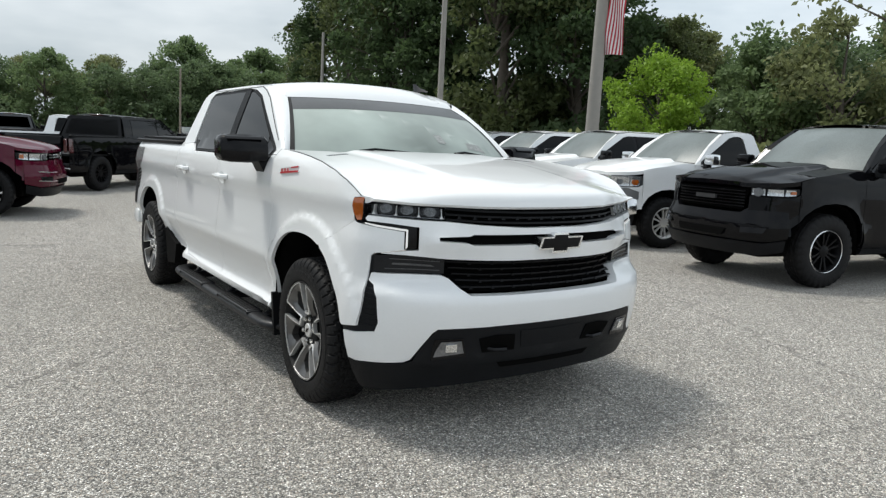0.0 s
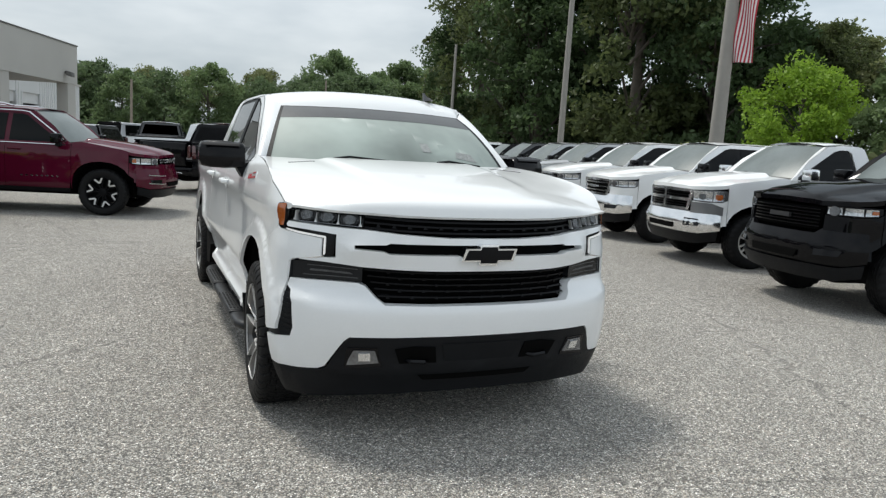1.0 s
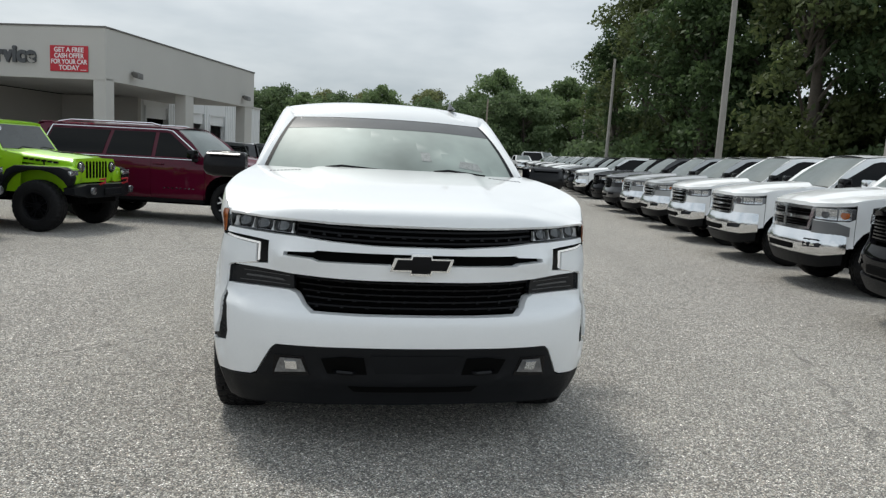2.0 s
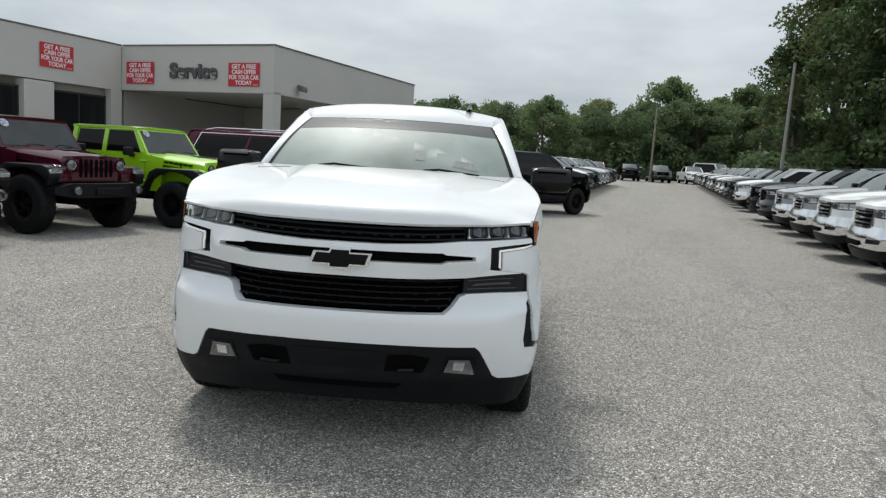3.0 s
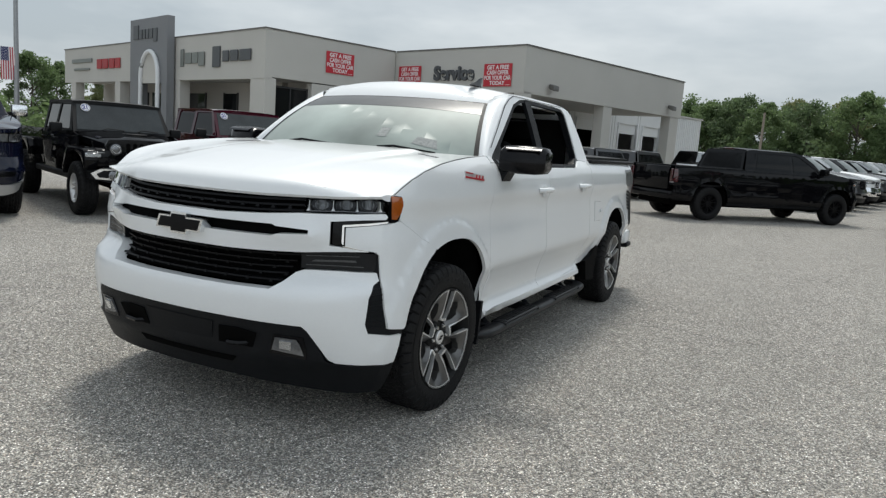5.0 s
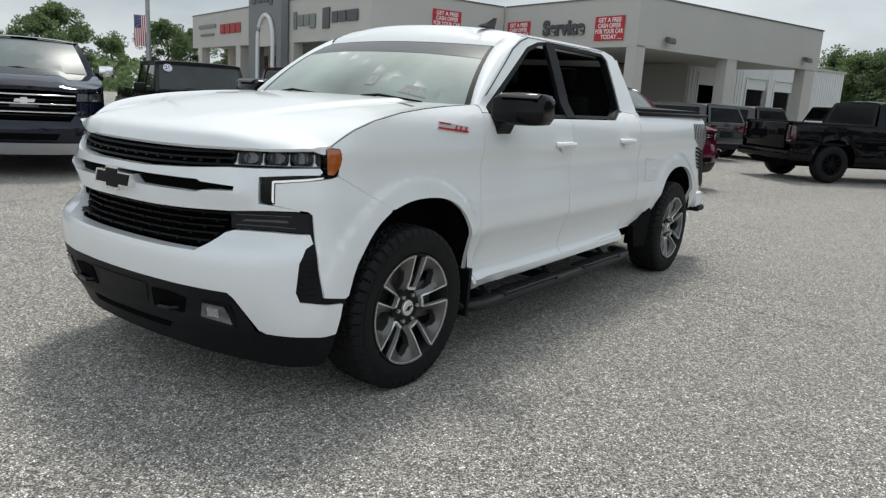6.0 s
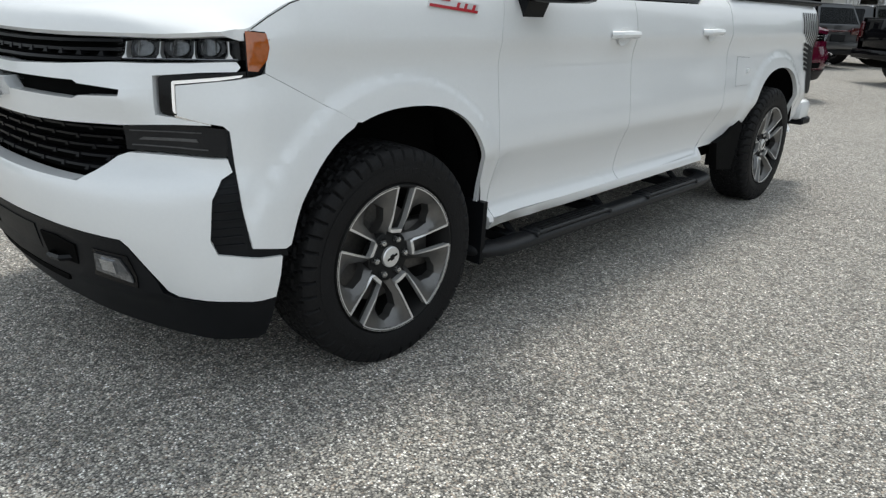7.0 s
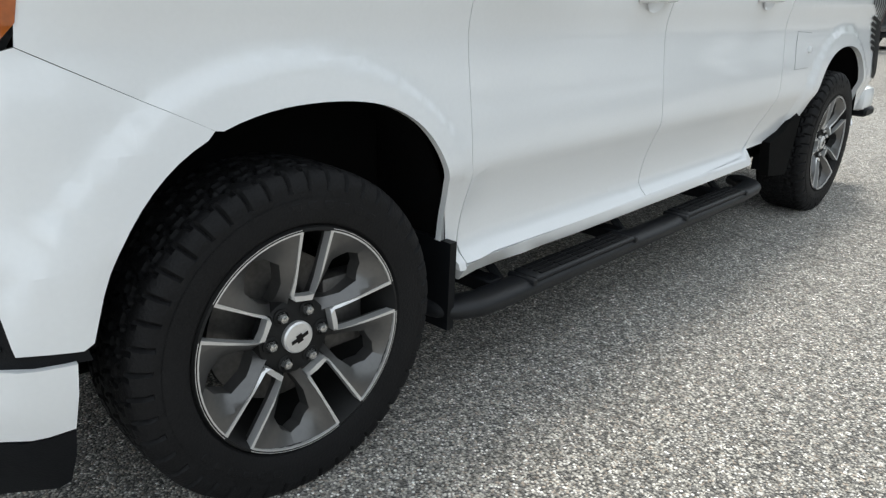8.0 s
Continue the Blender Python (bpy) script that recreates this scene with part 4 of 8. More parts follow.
def truck_side(sg):
    f = body.side_fn(sg)
    # front wing
    p = [(-0.512, 1.088), (-0.195, 0.9245)] + [q for q in ARCH if q[0] > -0.185][:-1] + [(0.49, 0.532), (0.522, 0.526), (0.536, 0.44), (0.562, 0.435), (0.565, 0.7), (0.563, 1.0), (0.553, 1.2), (0.585, 1.33), (0.602, 1.40), (0.58, 1.412)] + [(y, z - 0.004) for y, z in reversed(EDGE[1:-1])] + [(-0.555, 1.205), (-0.507, 1.204), (-0.50, 1.165), (-0.507, 1.125)]
    part("front_wing", drape(p, f, 0.04, 0.02, vstep=0.025), WHITE, truck)
    # near-black strip laid in the hood's shut line as its shade
    gap = [(y, z - 0.0065) for y, z in EDGE[1:]] + [(y, z - 0.0005) for y, z in reversed(EDGE[1:])]
    part("hood_gap", drape(gap, lambda u, v, w: f(u, v, w - 0.0015), 0.05, 0.0), DARK, truck, "near-black strip painted as shade in the hood gap")
    # corner piece below the headlamp
    S = lambda x: body.sx(x)
    Y = lambda y: body.sy(y)
    p = [(Y(-0.5127), 1.0868), (Y(-0.1958), 0.9246)] + [(Y(y), z) for y, z in reversed([q for q in ARCH if q[0] < -0.2])] + [(Y(-0.485), 0.556), (Y(-0.585), 0.572), (Y(-0.605), 0.70), (Y(-0.617), 0.86), (Y(-0.622), 0.922), (Y(-0.640), 0.938), (S(0.90), 0.946), (S(0.835), 0.958), (S(0.835), 1.045), (Y(-0.60), 1.068), (Y(-0.545), 1.078)]
    part("corner_panel", drape(p, wrap(sg), 0.04, 0.025), WHITE, truck)
    # near-black sheet added behind the panel gaps as their shade
    part("inner_panel", drape([(0.53, 0.64), (2.70, 0.64), (2.90, 0.74), (2.90, 1.33), (0.64, 1.33), (0.53, 1.2)], lambda u, v, w: f(u, v, w - 0.015), 0.1, 0.0, vstep=0.025), DARK, truck, "near-black backing painted as shade in the door gaps")
    # doors
    g = SEAM
    top = [(1.632 - g, 1.349), (0.70, 1.349), (0.655, 1.372), (0.60, 1.372)]
    p = [(0.565 + g, 0.455), (1.636 - g, 0.455), (1.634 - g, 1.0)] + top + [(0.585 + g, 1.33), (0.553 + g, 1.2), (0.563 + g, 1.0), (0.565 + g, 0.7)]
    d = part("front_door", drape(p, f, 0.08, 0.02, vstep=0.025), WHITE, truck)
    door_handle(sg, d, 1.49, 1.186)
    p = [(1.636 + g, 0.455), (2.60, 0.478), (2.68, 0.545), (2.77, 0.66), (2.815, 0.78), (2.83, 0.95), (2.822, 1.2), (2.805, 1.398), (2.60, 1.41), (2.555, 1.405), (2.39, 1.349), (1.632 + g, 1.349), (1.634 + g, 1.0)]
    d = part("rear_door", drape(p, f, 0.08, 0.02, vstep=0.025), WHITE, truck)
    door_handle(sg, d, 2.50, 1.196)
    part("sill", drape([(0.568, 0.395), (2.66, 0.43), (2.66, 0.52), (2.60, 0.472), (0.568, 0.448)], f, 0.1, 0.05), WHITE, truck)
    # cab corner and bed side
    ar = [(y + 3.745, z) for y, z in ARCH]
    p = [(2.66 + g, 0.50), (2.90, 0.505), (3.05, 0.535), (3.2, 0.62)] + ar[1:] + [(4.24, 0.45), (4.40, 0.50), (4.60, 0.56), (4.645, 0.60), (4.65, 1.10), (4.63, 1.405), (2.872, 1.412), (2.815 + g, 1.40), (2.826 + g, 1.2), (2.834 + g, 0.95), (2.819 + g, 0.78), (2.774 + g, 0.66), (2.684 + g, 0.545)]
    part("bed_side", drape(p, f, 0.06, 0.03, vstep=0.03), WHITE, truck)
    if sg > 0:
        fd = part("fuel_door", drape([(2.99, 0.87), (3.19, 0.87), (3.20, 1.04), (3.0, 1.05)], lambda u, v, w: f(u, v, w + 0.003), 0.05, 0.004), WHITE, truck, "square fuel door")
        part("fuel_door_gap", drape([(2.9885, 0.8685), (3.1915, 0.8685), (3.2015, 1.0415), (2.9985, 1.0515)], lambda u, v, w: f(u, v, w + 0.001), 0.05, 0.0), PLASTIC, truck)
        part("fuel_pull", box(f(3.17, 0.96, 0).x + 0.002, f(3.17, 0.96, 0).x + 0.02, 3.155, 3.185, 0.945, 0.975, 0.006, 2), WHITE, fd)
    # pillar and roof rail round the side windows
    out = [(0.608, 1.375), (0.612, 1.408), (0.66, 1.452), (0.80, 1.555), (0.95, 1.658), (1.10, 1.752), (1.22, 1.812), (1.34, 1.842), (1.6, 1.853), (2.2, 1.853), (2.50, 1.846), (2.63, 1.82), (2.70, 1.765), (2.79, 1.58), (2.868, 1.418), (2.81, 1.40)]
    inn = [(2.56, 1.415), (2.505, 1.782), (2.44, 1.822), (2.2, 1.832), (1.6, 1.832), (1.455, 1.818), (1.295, 1.773), (0.672, 1.402), (0.665, 1.375)]
    part("roof_rail", drape(out + inn, f, 0.05, 0.02), WHITE, truck)
    part("drip_line", drape([(0.70, 1.462), (1.12, 1.748), (1.24, 1.803), (1.35, 1.834), (2.46, 1.838), (2.46, 1.842), (1.34, 1.838), (1.232, 1.807), (1.112, 1.752), (0.695, 1.466)], lambda u, v, w: f(u, v, w + 0.0025), 0.1, 0.0), GLOSSB, truck, "black door gap along the rail")
    if sg < 0:
        part("window_frame", drape(WIN, lambda u, v, w: f(u, v, w - 0.009), 0.12, 0.02), PLASTIC, truck, "black window surround")
    else:
        ring = [(2.38, 1.356), (2.55, 1.42), (2.50, 1.775), (2.44, 1.815), (2.2, 1.826), (1.6, 1.826), (1.46, 1.812), (1.30, 1.768), (0.69, 1.405), (0.70, 1.356), (0.85, 1.356), (0.89, 1.487), (1.32, 1.752), (1.47, 1.795), (1.575, 1.808), (2.43, 1.802), (2.478, 1.77), (2.525, 1.43), (2.37, 1.372), (2.36, 1.356)]
        part("window_frame", drape(ring, lambda u, v, w: f(u, v, w - 0.006), 0.12, 0.05), PLASTIC, truck, "black window surround")
        part("window_seal", drape([(0.851, 1.356), (2.359, 1.356), (2.369, 1.374), (0.861, 1.374)], lambda u, v, w: f(u, v, w - 0.004), 0.2, 0.04), PLASTIC, truck, "black window seal")
    w1 = [(0.86, 1.372), (1.60, 1.372), (1.575, 1.808), (1.47, 1.795), (1.32, 1.752), (0.89, 1.487)]
    w0 = [(0.73, 1.372), (0.83, 1.372), (0.862, 1.465), (0.735, 1.405)]
    w2 = [(1.70, 1.372), (2.37, 1.372), (2.525, 1.43), (2.478, 1.77), (2.43, 1.802), (1.665, 1.808)]
    # the driver's side windows are lowered
    for q, nm in ((w1, "front_window"), (w2, "rear_window")) if sg < 0 else ():
        part(nm, drape(q, lambda u, v, w: f(u, v, w - 0.004), 0.1, 0.004), DGLASS, truck, "dark tinted side window")
    part("quarter_panel", drape(w0, lambda u, v, w: f(u, v, w - 0.004), 0.1, 0.004), GLOSSB, truck)
    part("door_pillar", drape([(1.59, 1.36), (1.71, 1.36), (1.678, 1.82), (1.562, 1.82)], lambda u, v, w: f(u, v, w + 0.001), 0.1, 0.03), PLASTIC, truck)
    # wheel housings
    for y0 in (0.0, 3.745):
        bm = bmesh.new()
        rows = []
        for y, z in [(-0.5, 0.36)] + ARCH:
            rows.append([bm.verts.new((sg * x, y0 + y * (1.0 if x > 0.97 else 1.04), z + (0.0 if x > 0.97 else 0.03))) for x in ((0.985, 0.96, 0.45) if y > -0.46 else (0.94, 0.93, 0.45))])
        for a, b in zip(rows, rows[1:]):
            for k in range(2):
                bm.faces.new((a[k], a[k + 1], b[k + 1], b[k]))
        bm.faces.new([r[2] for r in rows])
        part("wheel_housing", bm, LINER, truck, "black wheel arch liner")
    # mud flaps
    part("mud_flap", prism([(0.80, 0.25), (0.985, 0.25), (1.006, 0.53), (0.80, 0.53)], lambda x, z, w: Vector((sg * x, 0.497 - w + 0.06 * (0.53 - z), z)), 0.026), PLASTIC, truck)
    part("mud_flap", prism([(0.80, 0.30), (0.96, 0.30), (0.985, 0.53), (0.80, 0.53)], lambda x, z, w: Vector((sg * x, 3.745 - 0.56 - w, z)), 0.02), PLASTIC, truck)
    part("flap_guard", prism([(2.88, 0.512), (2.94, 0.33), (3.19, 0.30), (3.245, 0.50), (3.27, 0.60), (3.20, 0.632), (3.05, 0.55)], lambda y, z, w: Vector((sg * (0.985 + w), y, z)), 0.05), LINER, truck)
    # step bar with two pads
    path = [(0.82, 0.53, 0.315), (0.93, 0.55, 0.306), (0.975, 0.61, 0.302), (0.99, 0.76, 0.300), (0.99, 1.6, 0.300), (0.99, 2.4, 0.300), (0.985, 2.62, 0.302), (0.96, 2.76, 0.306), (0.86, 2.83, 0.315)]
    bm = tube([(sg * x, y, z) for x, y, z in smooth_curve(path, 5)], 0.058, 16)
    for v in bm.verts:
        v.co.z = 0.300 + (v.co.z - 0.300) * 0.62
        if v.co.z > 0.328:
            v.co.z = 0.328 + (v.co.z - 0.328) * 0.3
    st = part("step_bar", bm, STEPBLK, truck, "black oval side step")
    for y0, y1 in ((0.87, 1.48), (1.92, 2.51)):
        pd = part("step_pad", box(sg * 0.992 - 0.053, sg * 0.992 + 0.053, y0, y1, 0.322, 0.341, 0.011, 3), STEPBLK, st, "ribbed rubber tread")
        bm = bmesh.new()
        for k in range(4):
            x = sg * 0.992 - 0.034 + 0.0225 * k
            for q in range(5):
                a = y0 + 0.035 + (y1 - y0 - 0.06) * q / 5
                box(x - 0.006, x + 0.006, a, a + (y1 - y0) / 6.2, 0.340, 0.3445, 0.0, 1, bm)
        part("tread_rib", bm, RUBBER, pd, smooth=0)
        for e in (y0 - 0.012, y1 + 0.012):
            part("pad_end", box(sg * 0.992 - 0.056, sg * 0.992 + 0.056, e - 0.012, e + 0.012, 0.312, 0.337, 0.008, 2), STEPBLK, pd)
    for y in (0.78, 1.55, 2.45):
        part("step_bracket", box(*sorted((sg * 0.95, sg * 0.72)), y - 0.03, y + 0.03, 0.28, 0.33, 0.006, 1), PLASTIC, st)
        part("step_strut", tube([(sg * 0.93, y + 0.05, 0.30), (sg * 0.86, y + 0.05, 0.36), (sg * 0.84, y + 0.05, 0.46)], 0.016, 6), PLASTIC, st)
    # mirror
    bm = bmesh.new()
    prof = [(0.985, 1.338, 1.472), (1.00, 1.325, 1.484), (1.10, 1.318, 1.492), (1.20, 1.320, 1.490), (1.245, 1.328, 1.482), (1.262, 1.352, 1.456)]
    rows = []
    for x, z0, z1 in prof:
        k = 1.0 if x < 1.24 else 0.75
        y0, y1 = 0.64 + 0.16 * max(0, x - 1.0), 0.84 + 0.05 * max(0, x - 1.0)
        ym = (y0 + y1) / 2
        y0, y1 = ym - (ym - y0) * k, ym + (y1 - ym) * k
        zm, hz = (z0 + z1) / 2, (z1 - z0) / 2
        sec = [(y0 + 0.03, zm - hz), (y0 + 0.008, zm - hz * 0.8), (y0, zm - hz * 0.2), (y0 + 0.012, zm + hz * 0.7), (y0 + 0.045, zm + hz), (y1 - 0.012, zm + hz), (y1, zm + hz * 0.85), (y1, zm - hz * 0.85), (y1 - 0.012, zm - hz)]
        rows.append([bm.verts.new((sg * x, y, z)) for y, z in sec])
    n = len(rows[0])
    for a, b in zip(rows, rows[1:]):
        for k in range(n):
            bm.faces.new((a[k], a[(k + 1) % n], b[(k + 1) % n], b[k]))
    bm.faces.new(rows[0])
    bm.faces.new(rows[-1])
    mi = part("mirror", bm, GLOSSB, truck, "gloss black door mirror", smooth=50)
    part("mirror_cap", bridge([(sg * x, 0.638 + 0.16 * max(0, x - 1.0), 1.462) for x in (1.02, 1.1, 1.2, 1.24)], [(sg * x, 0.70 + 0.16 * max(0, x - 1.0), 1.4855) for x in (1.02, 1.1, 1.2, 1.235)], 3, (0, -0.006, 0.006)), GLOSSB, mi)
    part("mirror_glass", box(*sorted((sg * 1.01, sg * 1.24)), 0.856, 0.862, 1.35, 1.465, 0.002, 1), CHROME, mi, "mirror glass")
    stalk = prism([(0.92, 1.20), (0.965, 1.215), (1.04, 1.335), (0.93, 1.37), (0.90, 1.34)], lambda x, z, w: Vector((sg * x, 0.67 - w + 0.25 * (1.35 - z), z)), 0.14)
    part("mirror_arm", stalk, PLASTIC, mi)
    # badge on the wing: a red block on a chrome plate
    q = lambda u, v, w: f(u, v, w + 0.006)
    bd = part("badge", drape([(0.145, 1.29), (0.40, 1.268), (0.418, 1.30), (0.163, 1.327)], q, 0.08, 0.007), SATIN, truck, "red and chrome wing badge")
    q2 = lambda u, v, w: f(u, v, w + 0.009)
    for pl in ([(0.150, 1.291), (0.40, 1.2695), (0.405, 1.279), (0.155, 1.3005)], [(0.165, 1.317), (0.26, 1.308), (0.262, 1.315), (0.168, 1.3245)]):
        part("badge_bar", drape(pl, q2, 0.08, 0.003), REDM, bd)
    for y in (0.285, 0.325, 0.37):
        part("badge_bar", drape([(y, 1.2835 - 0.086 * (y - 0.285)), (y + 0.012, 1.2825 - 0.086 * (y - 0.285)), (y + 0.03, 1.305 - 0.086 * (y - 0.285)), (y + 0.018, 1.306 - 0.086 * (y - 0.285))], q2, 0.08, 0.003), REDM, bd)
    # bed corner stripes and rear lamp
    for k in range(8):
        y = 4.16 + 0.054 * k
        part("decal", drape([(y, 1.185 - 0.020 * k), (y + 0.023, 1.185 - 0.020 * k), (y + 0.023, 1.335), (y, 1.335)], lambda u, v, w: f(u, v, w + 0.005), 0.04, 0.0), PLASTIC, truck, "black stripe decal on the bed")
    for k in range(6):
        y, z = 4.27 + 0.014 * k, 1.125 - 0.036 * k
        part("decal", drape([(y, z - 0.022), (4.575, z - 0.075), (4.575, z - 0.052), (y + 0.004, z)], lambda u, v, w: f(u, v, w + 0.005), 0.04, 0.0), PLASTIC, truck, "black slanting decal on the bed")
    part("decal", drape([(4.40, 1.10), (4.43, 0.82), (4.47, 0.74), (4.585, 0.72), (4.585, 1.02), (4.50, 1.06)], lambda u, v, w: f(u, v, w + 0.006), 0.04, 0.0), PLASTIC, truck, "black decal on the bed")
    part("tail_lamp", drape([(4.59, 0.98), (4.655, 0.98), (4.65, 1.33), (4.59, 1.33)], lambda u, v, w: f(u, v, w + 0.006), 0.1, 0.03), TAIL, truck)
    # headlamp
    P = lambda x, z: (S(x), z)
    hl = [P(0.636, 1.106), P(0.70, 1.106), P(0.86, 1.113), (Y(-0.60), 1.120), (Y(-0.565), 1.120), (Y(-0.565), 1.205), (Y(-0.62), 1.20), P(0.86, 1.186), P(0.7, 1.178), P(0.636, 1.174)]
    h = part("headlamp", drape(hl, lambda s, z, w: body.pos(sg * s, z, w - 0.055), 0.05, 0.01), GLOSSB, truck, "black headlamp with clear lenses")
    part("headlamp_cover", drape(hl, lambda s, z, w: body.pos(sg * s, z, w - 0.004), 0.05, 0.0), CLEAR, h, "clear headlamp cover")
    la, lb = S(0.655), Y(-0.582)
    for q0 in (0.15, 0.47, 0.79):
        cs, rx, cz = la + (lb - la) * q0, (lb - la) * 0.128, 1.140 + 0.020 * q0
        rim = [(cs + (rx + 0.006) * math.cos(t), cz + 0.031 * math.sin(t)) for t in np.linspace(0, 2 * math.pi, 17)[:-1]]
        part("lamp_bowl", drape(rim, lambda s, z, w: body.pos(sg * s, z, w - 0.030), 0.02, 0.02), PROJB, h, "round projector lamp")
        dome = [(cs + rx * 0.72 * math.cos(t), cz + 0.023 * math.sin(t)) for t in np.linspace(0, 2 * math.pi, 15)[:-1]]
        part("lamp_lens", drape(dome, lambda s, z, w, c=cs: body.pos(sg * s, z, w - 0.024 + 0.012 * max(0.0, 1 - ((s - c) / 0.03) ** 2)), 0.01, 0.02), PROJL, h, "dark projector lens")
        for e in (-1, 1):
            if e < 0 and q0 > 0.2:
                continue
            q = cs + e * (rx + 0.0115)
            part("lamp_fin", drape([(u, v + 0.014 * (q0 + 0.16 * e)) for u, v in ((q - 0.011, 1.112), (q + 0.011, 1.112), (q + 0.003, 1.124), (q + 0.0016, 1.130), (q + 0.0016, 1.160), (q - 0.0016, 1.160), (q - 0.0016, 1.130), (q - 0.003, 1.124))], lambda s, z, w: body.pos(sg * s, z, w - 0.018), 0.05, 0.02), SATIN, h)
    part("lamp_strip", drape([(la, 1.1105), (lb, 1.1235), (lb, 1.1265), (la, 1.1135)], lambda s, z, w: body.pos(sg * s, z, w - 0.016), 0.05, 0.01), LENS, h)
    am = [(Y(-0.562), 1.085), (Y(-0.535), 1.083), (Y(-0.505), 1.125), (Y(-0.498), 1.16), (Y(-0.505), 1.200), (Y(-0.562), 1.205)]
    part("marker_frame", drape([(s + (0.006 if i in (1, 2, 3, 4) else -0.003), z + (-0.007 if i < 2 else 0.004 if i > 3 else 0.0)) for i, (s, z) in enumerate(am)], lambda s, z, w: body.pos(sg * s, z, w - 0.0005), 0.03, 0.02), GLOSSB, h)
    am = [(s, z + (0.010 if i < 2 else 0.0)) for i, (s, z) in enumerate(am)]
    part("side_marker", drape(am, lambda s, z, w: body.pos(sg * s, z, w + 0.002), 0.03, 0.02), AMBER, h, "amber side marker")
    # bracket-shaped daytime lamp
    hs = [P(0.779, 0.966), P(0.786, 0.960), P(0.834, 0.956), P(0.834, 1.047), (Y(-0.60), 1.070), (Y(-0.535), 1.083), (Y(-0.555), 1.094), (Y(-0.61), 1.087), P(0.80, 1.072), P(0.784, 1.069), P(0.779, 1.063)]
    part("lamp_bracket", drape(hs, lambda s, z, w: body.pos(sg * s, z, w - 0.012), 0.04, 0.03), GLOSSB, truck, "black bracket round the daytime lamp")
    ls = [P(0.8195, 0.972), P(0.8235, 0.964), P(0.8285, 0.963), P(0.8275, 1.048), (Y(-0.64), 1.066), (Y(-0.58), 1.076), (Y(-0.575), 1.0825), (Y(-0.64), 1.0745), P(0.824, 1.0570), P(0.8195, 1.0520)]
    part("daytime_lamp", drape(ls, lambda s, z, w: body.pos(sg * s, z, w - 0.006), 0.04, 0.008), LED, truck, "lit white daytime lamp strip")
    part("lamp_trim", drape([P(0.826, 0.960), P(0.90, 0.948), P(0.925, 0.941), P(0.925, 0.936), P(0.90, 0.941), P(0.826, 0.953)], lambda s, z, w: body.pos(sg * s, z, w - 0.002), 0.05, 0.012), CHROME, truck)
    # smoked lower lamp
    ml = [P(0.632, 0.838), P(0.75, 0.840), P(0.93, 0.845), (Y(-0.618), 0.846), (Y(-0.620), 0.926), P(0.90, 0.930), P(0.75, 0.921), P(0.632, 0.912)]
    m2 = part("turn_lamp", drape(ml, lambda s, z, w: body.pos(sg * s, z, w - 0.016), 0.05, 0.04), SMOKE, truck, "smoked grey turn lamp below the headlamp")
    for e in ([P(0.655, 0.853), P(0.915, 0.860), P(0.915, 0.8635), P(0.655, 0.8565)], [P(0.655, 0.898), P(0.90, 0.909), P(0.90, 0.912), P(0.655, 0.901)]):
        part("lens_edge", drape(e, lambda s, z, w: body.pos(sg * s, z, w - 0.013), 0.05, 0.004), GREYL, m2)
    part("turn_lens", drape([P(0.68, 0.872), P(0.89, 0.882), P(0.885, 0.891), P(0.70, 0.882)], lambda s, z, w: body.pos(sg * s, z, w - 0.013), 0.05, 0.004), GREYL, m2)
    # dark slot beside the bumper
    cu = [(Y(-0.626), 0.930), (Y(-0.630), 0.835), P(0.930, 0.785), P(0.915, 0.74), P(0.908, 0.60), P(0.922, 0.55), (Y(-0.47), 0.525), (Y(-0.48), 0.565), (Y(-0.575), 0.585), (Y(-0.597), 0.82), (Y(-0.606), 0.930)]
    cv = part("air_slot", drape(cu, lambda s, z, w: body.pos(sg * s, z, w - 0.014), 0.05, 0.04), PLASTIC, truck, "black ribbed air slot")
    part("bumper_gap", drape([(Y(-0.632), 0.79), (Y(-0.628), 0.930), (Y(-0.614), 0.930), (Y(-0.608), 0.79)], lambda s, z, w: body.pos(sg * s, z, w - 0.011), 0.03, 0.012), PLASTIC, truck, "black strip between bumper and wing")
    for k in range(9):
        z = 0.575 + 0.026 * k
        part("slot_rib", drape([P(0.916, z), (Y(-0.605), z + 0.004), (Y(-0.605), z + 0.010), P(0.916, z + 0.006)], lambda s, zz, w: body.pos(sg * s, zz, w - 0.010), 0.06, 0.01), PLASTIC, cv)
    # fog lamp in the lower bumper
    fg = part("fog_lamp", drape([(0.535, 0.447), (0.69, 0.432), (0.672, 0.476), (0.655, 0.512), (0.555, 0.514)], lambda x, z, w: lower_lip(sg * S(x), z, w + 0.010), 0.04, 0.03), LENS, truck, "clear fog lamp")
    part("fog_bulb", drape([(0.575, 0.458), (0.63, 0.456), (0.632, 0.498), (0.577, 0.50)], lambda x, z, w: lower_lip(sg * S(x), z, w + 0.016), 0.02, 0.012), CHROME, fg)
    part("fog_surround", drape([(0.52, 0.428), (0.705, 0.415), (0.685, 0.525), (0.545, 0.527)], lambda x, z, w: lower_lip(sg * S(x), z, w + 0.004), 0.05, 0.03), GLOSSB, truck)
    # the bumper is uncut: a near-black patch paints the recess's shade
    hk = part("tow_recess", drape([(0.235, 0.43), (0.43, 0.435), (0.46, 0.52), (0.36, 0.535), (0.255, 0.53)], lambda x, z, w: FACE(sg * x, z, w + 0.006), 0.05, 0.02), DARK, truck, "near-black patch painted as a tow hook recess")
